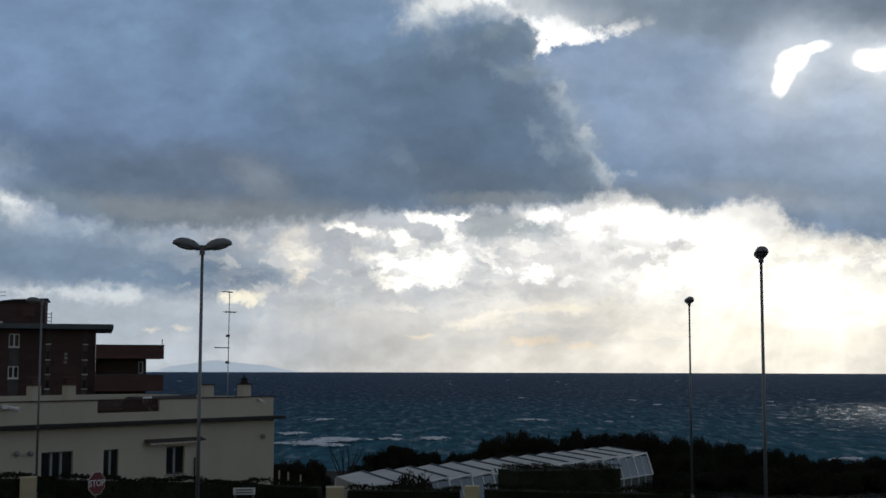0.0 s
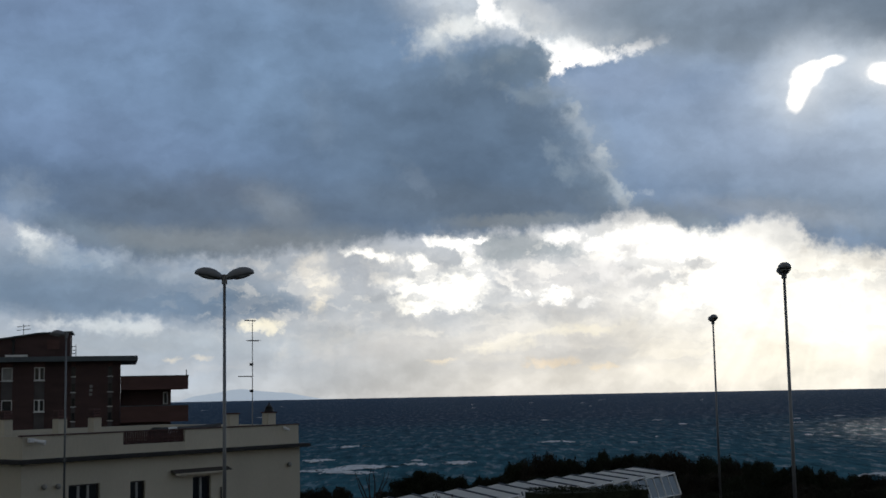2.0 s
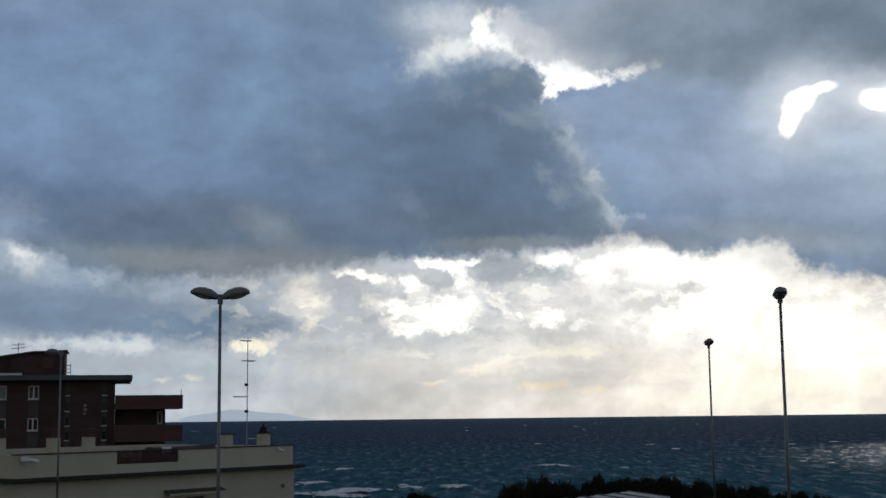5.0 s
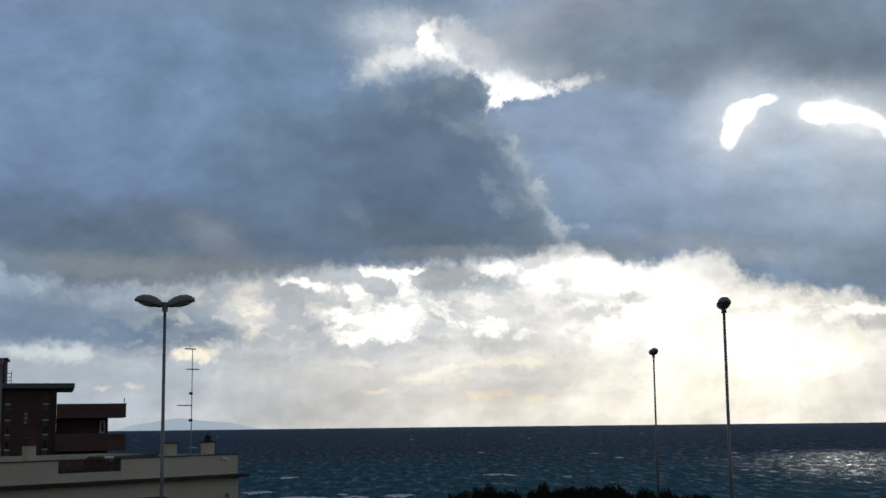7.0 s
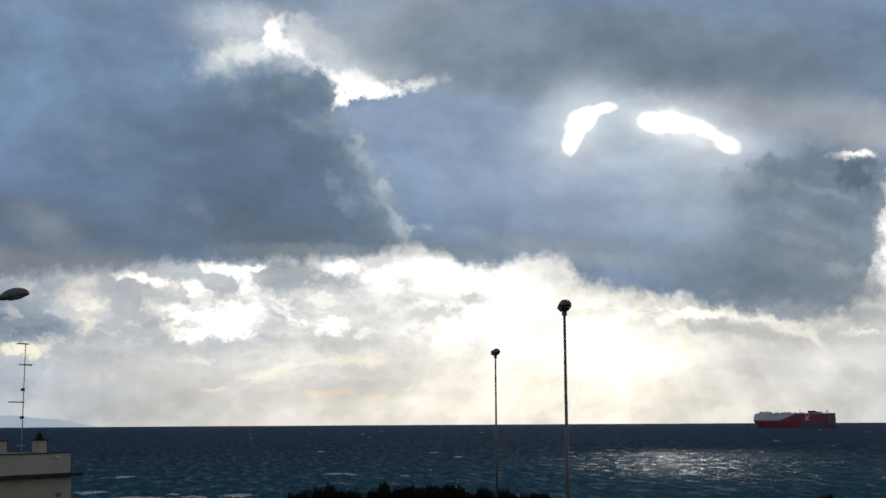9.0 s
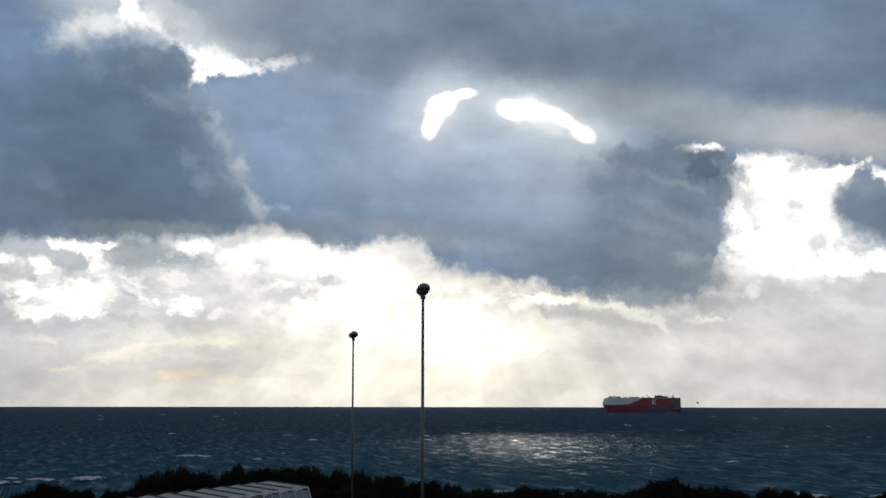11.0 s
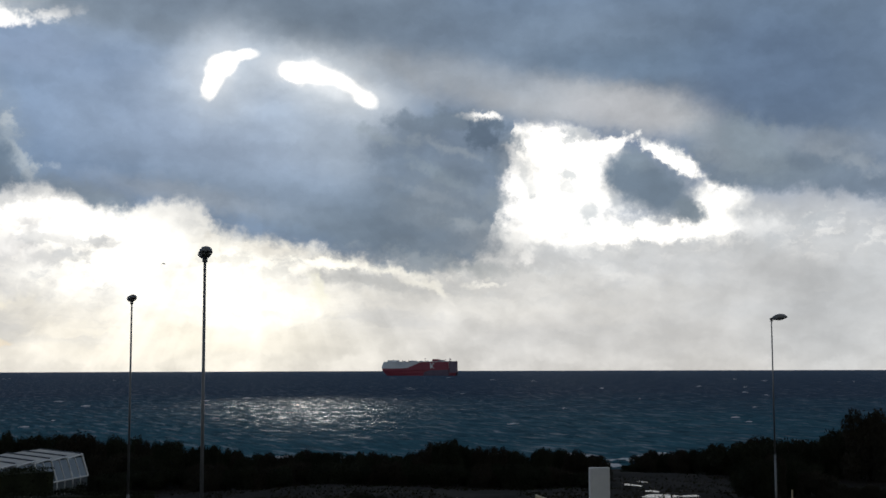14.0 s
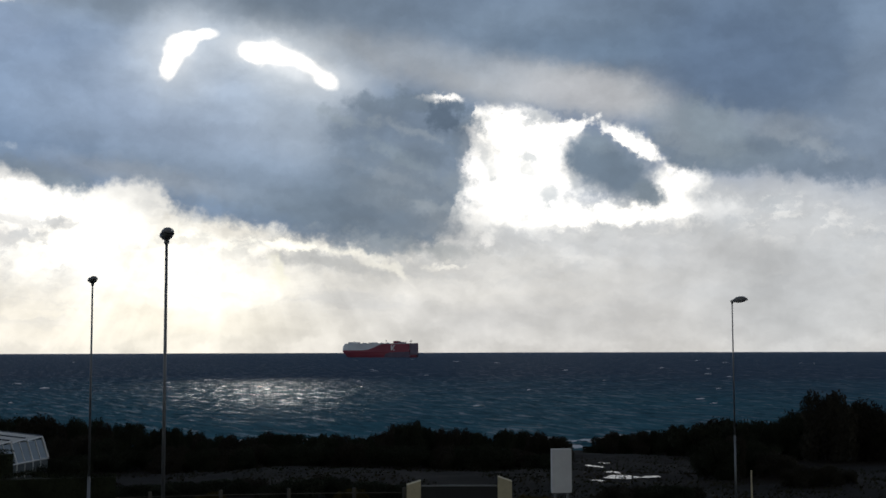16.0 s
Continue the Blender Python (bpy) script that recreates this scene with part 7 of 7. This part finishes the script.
def stop_sign():
    p = spot(-15.2, 47.6)
    z = rise(-5.0, 47.6)
    ob = thing("stop_sign", Matrix.Translation(p) @ pose(0, 0, 0, 0, 0, 62), "red octagonal stop sign on a grey post", "road sign")
    m = Matrix(((1, 0, 0, 0), (0, 0, -1, 0), (0, 1, 0, 0), (0, 0, 0, 1)))

    def plate(r, lo, hi, material, name):
        bm = bmesh.new()
        prism_into(bm, [(r * math.cos(radians(22.5 + 45 * i)), r * math.sin(radians(22.5 + 45 * i))) for i in range(8)], lo, hi, Matrix.Translation((0, 0, z)) @ m)
        part(name, bm, material, ob)

    plate(0.44, 0.0, 0.02, SIGNWHITE, "border")
    plate(0.42, 0.021, 0.026, STOPRED, "face")
    font = bpy.data.curves.new("lettering", "FONT")
    font.body, font.size, font.align_x, font.align_y, font.extrude, font.offset = "STOP", 0.33, "CENTER", "CENTER", 0.002, 0.004
    text = new("lettering", font)
    text.data.materials.append(SIGNWHITE)
    text.parent = ob
    text.matrix_basis = Matrix.Translation((0, -0.031, z)) @ pose(0, 0, 0, 90, 0, 0)
    bm = bmesh.new()
    rod_into(bm, (0, 0.035, -0.1), (0, 0.035, z + 0.15), 0.03, None, 10)
    part("post", bm, GALV, ob)


stop_sign()


def street_plate():
    p = spot(-8.87, 52.0)
    z = rise(-5.42, 52)
    ob = thing("street_sign", Matrix.Translation(p) @ pose(0, 0, 0, 0, 0, 9), "small white street name plate on a post", "sign")
    box_part("plate", (-0.44, -0.02, z - 0.16), (0.44, 0.02, z + 0.12), SIGNWHITE, ob, "", 0.005)
    for dz in (0.03, -0.07):
        box_part("line", (-0.34, -0.026, z + dz - 0.022), (0.34, -0.021, z + dz + 0.022), DARKWOOD, ob)
    bm = bmesh.new()
    rod_into(bm, (-0.36, 0.05, -0.1), (-0.36, 0.05, z), 0.03, None, 8)
    rod_into(bm, (0.36, 0.05, -0.1), (0.36, 0.05, z), 0.03, None, 8)
    part("post", bm, GALV, ob)


street_plate()


def notice_board():
    far = 60.0
    p = spot(31.72, far)
    z1, z0 = rise(-4.5, far), rise(-6.42, far)
    ob = thing("notice_board", Matrix.Translation(p) @ pose(0, 0, 0, 0, 0, -31.9 + 14), "blank white board on two posts by the path", "board")
    box_part("panel", (-0.47, -0.14, z0), (0.47, 0.14, z1), SIGNWHITE, ob, "", 0.01)
    for x in (-0.3, 0.3):
        box_part("post", (x - 0.05, -0.05, -0.1), (x + 0.05, 0.05, z0), GALV, ob)


notice_board()


def puddle(az, el, long, wide, seed):
    far = 70.0
    for k in range(30):
        p = spot(az, far)
        far = (EYE[2] - ground_at(p.x, p.y)) / math.tan(radians(-el))
    p = spot(az, far)
    bm = bmesh.new()
    ring = []
    for i in range(28):
        t = 2 * math.pi * i / 28
        r = 1 + 0.45 * noise.noise((math.cos(t) * 1.6, math.sin(t) * 1.6, seed))
        x, y = long * r * math.cos(t), wide * r * math.sin(t)
        ring.append(bm.verts.new((p.x + x, p.y + y, 0)))
    z = max(ground_at(v.co.x, v.co.y) for v in ring) + 0.01
    for v in ring:
        v.co.z = z
    low = [bm.verts.new((v.co.x, v.co.y, z - 0.5)) for v in ring]
    bm.faces.new(ring)
    for i in range(28):
        bm.faces.new((ring[i], low[i], low[(i + 1) % 28], ring[(i + 1) % 28]))
    bmesh.ops.recalc_face_normals(bm, faces=bm.faces[:])
    tagged(new("puddle", mesh_of(bm, "puddle", PUDDLE)), "shallow rain puddle on the sandy path shining under the sky", "puddle", "puddles")


for k, (az, el, long, wide) in enumerate(((34.5, -5.72, 1.5, 1.2), (35.6, -5.72, 1.0, 0.6), (34.0, -5.55, 0.5, 0.8), (33.2, -5.3, 0.5, 1.4), (33.6, -5.12, 0.4, 0.7), (33.3, -5.9, 0.4, 0.6), (42.2, -5.55, 0.6, 0.5), (43.4, -5.5, 0.5, 0.5))):
    puddle(az, el, long, wide, k * 3.3)


def marker_post(az, far, el):
    p = spot(az, far)
    p.z = ground_at(p.x, p.y)
    ob = thing("marker_post", Matrix.Translation(p), "thin pale post standing in the grass", "post", "marker posts")
    bm = bmesh.new()
    rod_into(bm, (0, 0, -0.1), (0, 0, rise(el, far) - p.z), 0.05, 0.04, 8)
    part("shaft", bm, PILLAR, ob)


for az, far, el in ((40.0, 70, -5.34), (-7.35, 62, -4.55), (-6.95, 62, -4.62), (-6.4, 62, -4.75)):
    marker_post(az, far, el)


# ---- the ship ----
STERN, BOW = spot(25.30, 1858), spot(22.08, 1938)


def build_ship():
    way = BOW - STERN
    L = way.length
    ob = thing("car_carrier", Matrix(), "large red and light grey car carrier ship under way", "ship")
    tall, beam, water = 22.0, 22.0, -1.5
    keel = [(-L / 2, -beam / 2 * 0.9), (L * 0.36, -beam / 2), (L * 0.45, -beam * 0.33), (L * 0.5, 0), (L * 0.45, beam * 0.33), (L * 0.36, beam / 2), (-L / 2, beam / 2 * 0.9)]
    levels = ((water, 0.7, -12.0), (4.0, 0.88, -6.0), (8.0, 1.0, -1.2), (10.6, 1.0, 0.0))

    def loft(levels, material, name, label):
        bm = bmesh.new()
        rings = []
        for z, narrow, rake in levels:
            ring = []
            for x, y in keel:
                front = max(0.0, (x - L * 0.3) / (L * 0.2))
                back = max(0.0, (-x - L * 0.4) / (L * 0.1))
                ring.append(bm.verts.new((x + rake * front * 1.0 - back * rake * 0.2, y * (1 if front == 0 else narrow), z)))
            rings.append(ring)
        n = len(keel)
        for a, b in zip(rings, rings[1:]):
            for i in range(n):
                bm.faces.new((a[i], a[(i + 1) % n], b[(i + 1) % n], b[i]))
        bm.faces.new(rings[0][::-1])
        bm.faces.new(rings[-1])
        bmesh.ops.recalc_face_normals(bm, faces=bm.faces[:])
        return part(name, bm, material, ob, label)

    loft(levels, HULLRED, "hull", "red lower hull")
    loft(((10.62, 1.0, 0.0), (16.0, 1.0, -1.0), (tall - 2.0, 1.0, -3.5)), HULLGREY, "upper_hull", "light grey upper hull")
    turn = Matrix(((1, 0, 0, 0), (0, 0, 1, 0), (0, 1, 0, 0), (0, 0, 0, 1)))
    for side in (1, -1):
        bm = bmesh.new()
        y0, y1 = sorted((side * (beam / 2 + 0.02), side * (beam / 2 + 0.3)))
        prism_into(bm, ((-L * 0.5 - 0.2, 5.0), (L * 0.02, 9.0), (L * 0.14, 10.6), (L * 0.06, 11.6), (-L * 0.13, tall - 1.9), (-L * 0.5 - 0.2, tall - 1.9)), y0, y1, turn)
        part("side_plating", bm, HULLRED, ob, "red after side")
        bm = bmesh.new()
        prism_into(bm, ((-L * 0.5 - 0.3, water), (-L * 0.15, water), (-L * 0.17, 5.0), (-L * 0.24, 7.6), (-L * 0.5 - 0.3, 8.6)), y0 + side * 0.1, y1 + side * 0.12, turn)
        part("dark_plating", bm, HULLDARK, ob, "dark lower after side")
        bm = bmesh.new()
        x = -L * 0.255
        y0, y1 = sorted((side * (beam / 2 + 0.32), side * (beam / 2 + 0.5)))
        prism_into(bm, ((x - 1.2, 10.5), (x + 0.6, 10.5), (x + 0.6, 18.5), (x - 1.2, 18.5)), y0, y1, turn)
        prism_into(bm, ((x - 1.3, 14.4), (x - 5.2, 18.5), (x - 7.2, 18.5), (x - 2.6, 13.4), (x - 7.0, 10.5), (x - 4.8, 10.5), (x - 1.3, 12.8)), y0, y1, turn)
        part("emblem", bm, SIGNWHITE, ob, "white painted emblem")
    box_part("deck", (-L * 0.5, -beam / 2, tall - 1.98), (L * 0.40, beam / 2 * 0.98, tall - 1.2), HULLGREY, ob)
    box_part("stern_plating", (-L * 0.5 - 0.8, -beam / 2 * 0.9, 4.0), (-L * 0.5 - 0.25, beam / 2 * 0.9, tall - 1.2), HULLDARK, ob, "dark stern with the ramp")
    box_part("bridge", (L * 0.30, -beam / 2 * 0.9, tall - 1.2), (L * 0.36, beam / 2 * 0.9, tall + 1.0), HULLGREY, ob, "light grey wheelhouse", 0.2)
    box_part("funnel", (-L * 0.30, -4, tall - 1.2), (-L * 0.24, 4, tall + 2.2), HULLRED, ob, "red funnel", 0.3)
    box_part("deck_house", (-L * 0.36, -6, tall - 1.2), (-L * 0.32, 6, tall + 0.8), HULLDARK, ob, "", 0.2)
    box_part("deck_house", (L * 0.02, -5, tall - 1.2), (L * 0.07, 5, tall + 0.3), HULLGREY, ob, "", 0.2)
    for x, h in ((-L * 0.12, 5.5), (-L * 0.47, 4.5), (-L * 0.455, 4.2), (-L * 0.40, 3.0), (L * 0.33, 4.0), (L * 0.12, 2.0), (L * 0.2, 2.0)):
        bm = bmesh.new()
        rod_into(bm, (x, 0, tall - 1.2), (x, 0, tall - 1.2 + h), 0.4, 0.25, 8)
        if h > 4.1:
            rod_into(bm, (x, -2, tall + h - 2.4), (x, 2, tall + h - 2.4), 0.2, None, 6)
        part("mast", bm, HULLDARK, ob)
    for side in (1, -1):
        for i in range(6):
            x = L * (-0.2 + 0.08 * i)
            box_part("lifeboat" if i in (2, 3) else "vent", (x, side * (beam / 2 - 2.2), tall - 1.2), (x + 2.6, side * (beam / 2 - 0.9), tall - 0.2) if side > 0 else (x + 2.6, side * (beam / 2 - 2.2) + 1.3, tall - 0.2), HULLDARK if i % 2 else HULLGREY, ob, "", 0.2)
    return ob


ship = build_ship()


# ---- the gull ----
def build_gull():
    """A gull gliding over the dune, head along +x."""
    ob = thing("gull", Matrix(), "dark gull gliding low across the bright sky", "bird")
    bm = bmesh.new()
    rings = []
    for x, r in ((-0.26, 0.012), (-0.16, 0.045), (-0.02, 0.07), (0.1, 0.062), (0.18, 0.04), (0.23, 0.036), (0.27, 0.012)):
        rings.append([bm.verts.new((x, r * math.cos(t), r * math.sin(t))) for t in np.linspace(0, 2 * math.pi, 11)[:-1]])
    for a, b in zip(rings, rings[1:]):
        for i in range(10):
            bm.faces.new((a[i], a[(i + 1) % 10], b[(i + 1) % 10], b[i]))
    bm.faces.new(rings[0][::-1])
    bm.faces.new(rings[-1])
    bmesh.ops.recalc_face_normals(bm, faces=bm.faces[:])
    part("body", bm, OLDPOST, ob, smooth=True)
    for side in (1, -1):
        bm = bmesh.new()
        prism_into(bm, ((0.1, 0.0), (0.14, 0.24), (0.02, 0.62), (-0.05, 0.5), (-0.07, 0.2), (-0.06, 0.0)), -0.008, 0.008, Matrix.Diagonal((1, side, 1, 1)))
        for v in bm.verts:
            y = abs(v.co.y)
            v.co.z += 0.45 * y - 0.5 * y * y + 0.03
        bmesh.ops.recalc_face_normals(bm, faces=bm.faces[:])
        part("wing", bm, OLDPOST, ob, "long narrow raised wing")
    bm = bmesh.new()
    prism_into(bm, ((-0.22, -0.02), (-0.22, 0.02), (-0.36, 0.06), (-0.36, -0.06)), -0.006, 0.006)
    part("tail", bm, OLDPOST, ob)
    rod_bm = bmesh.new()
    rod_into(rod_bm, (0.26, 0, 0.0), (0.32, 0, -0.012), 0.012, 0.004, 6)
    part("beak", rod_bm, PILLAR, ob)
    return ob


gull = build_gull()


# ---- what moves ----
def motions():
    heading = (BOW - STERN).normalized()
    turn = math.degrees(math.atan2(heading.y, heading.x))
    middle = (BOW + STERN) / 2
    rows = []
    for t in (0, 4, 8, 12, 16):
        p = middle + heading * 1.95 * (t - 12.5)
        rows.append((t, pose(p.x, p.y, SEA, 0.5 * math.sin(t * 0.6), 0.3 * math.sin(t * 0.5 + 1), turn)))
    walk(ship, rows)
    fly = Vector((-15.16, 3.94, 6.29))
    bearing = math.degrees(math.atan2(fly.y, fly.x))
    for_gull = []
    for t in (0, 4, 8, 12, 13, 14, 15, 16):
        p = Vector((48.05, 183.71, 19.96)) + fly * (t - 13.5)
        p.z = max(p.z, 6.0)
        for_gull.append((t, pose(p.x, p.y, p.z, 6 * math.sin(t * 2.1), -8, bearing)))
    walk(gull, for_gull)
    walk(sky, [(t, pose(0, 0, 0, 0, 0, 0.065 * (t - 8))) for t in (0, 4, 8, 12, 16)])
    inward = spot(198, 1)
    for ob in (sea, whitecaps):
        walk(ob, [(t, Matrix.Translation(inward * 1.6 * t + Vector((0, 0, SEA + 0.12 * math.sin(t * 0.9))))) for t in (0, 2, 4, 6, 8, 10, 12, 14, 16)])
    for ob, m, az in breakers:
        way = spot(az + 180, 1)
        walk(ob, [(t, Matrix.Translation(way * 0.9 * (t - 4) + Vector((0, 0, 0.12 * math.sin(t * 0.8 + az)))) @ m) for t in (0, 4, 8, 12, 16)])


motions()
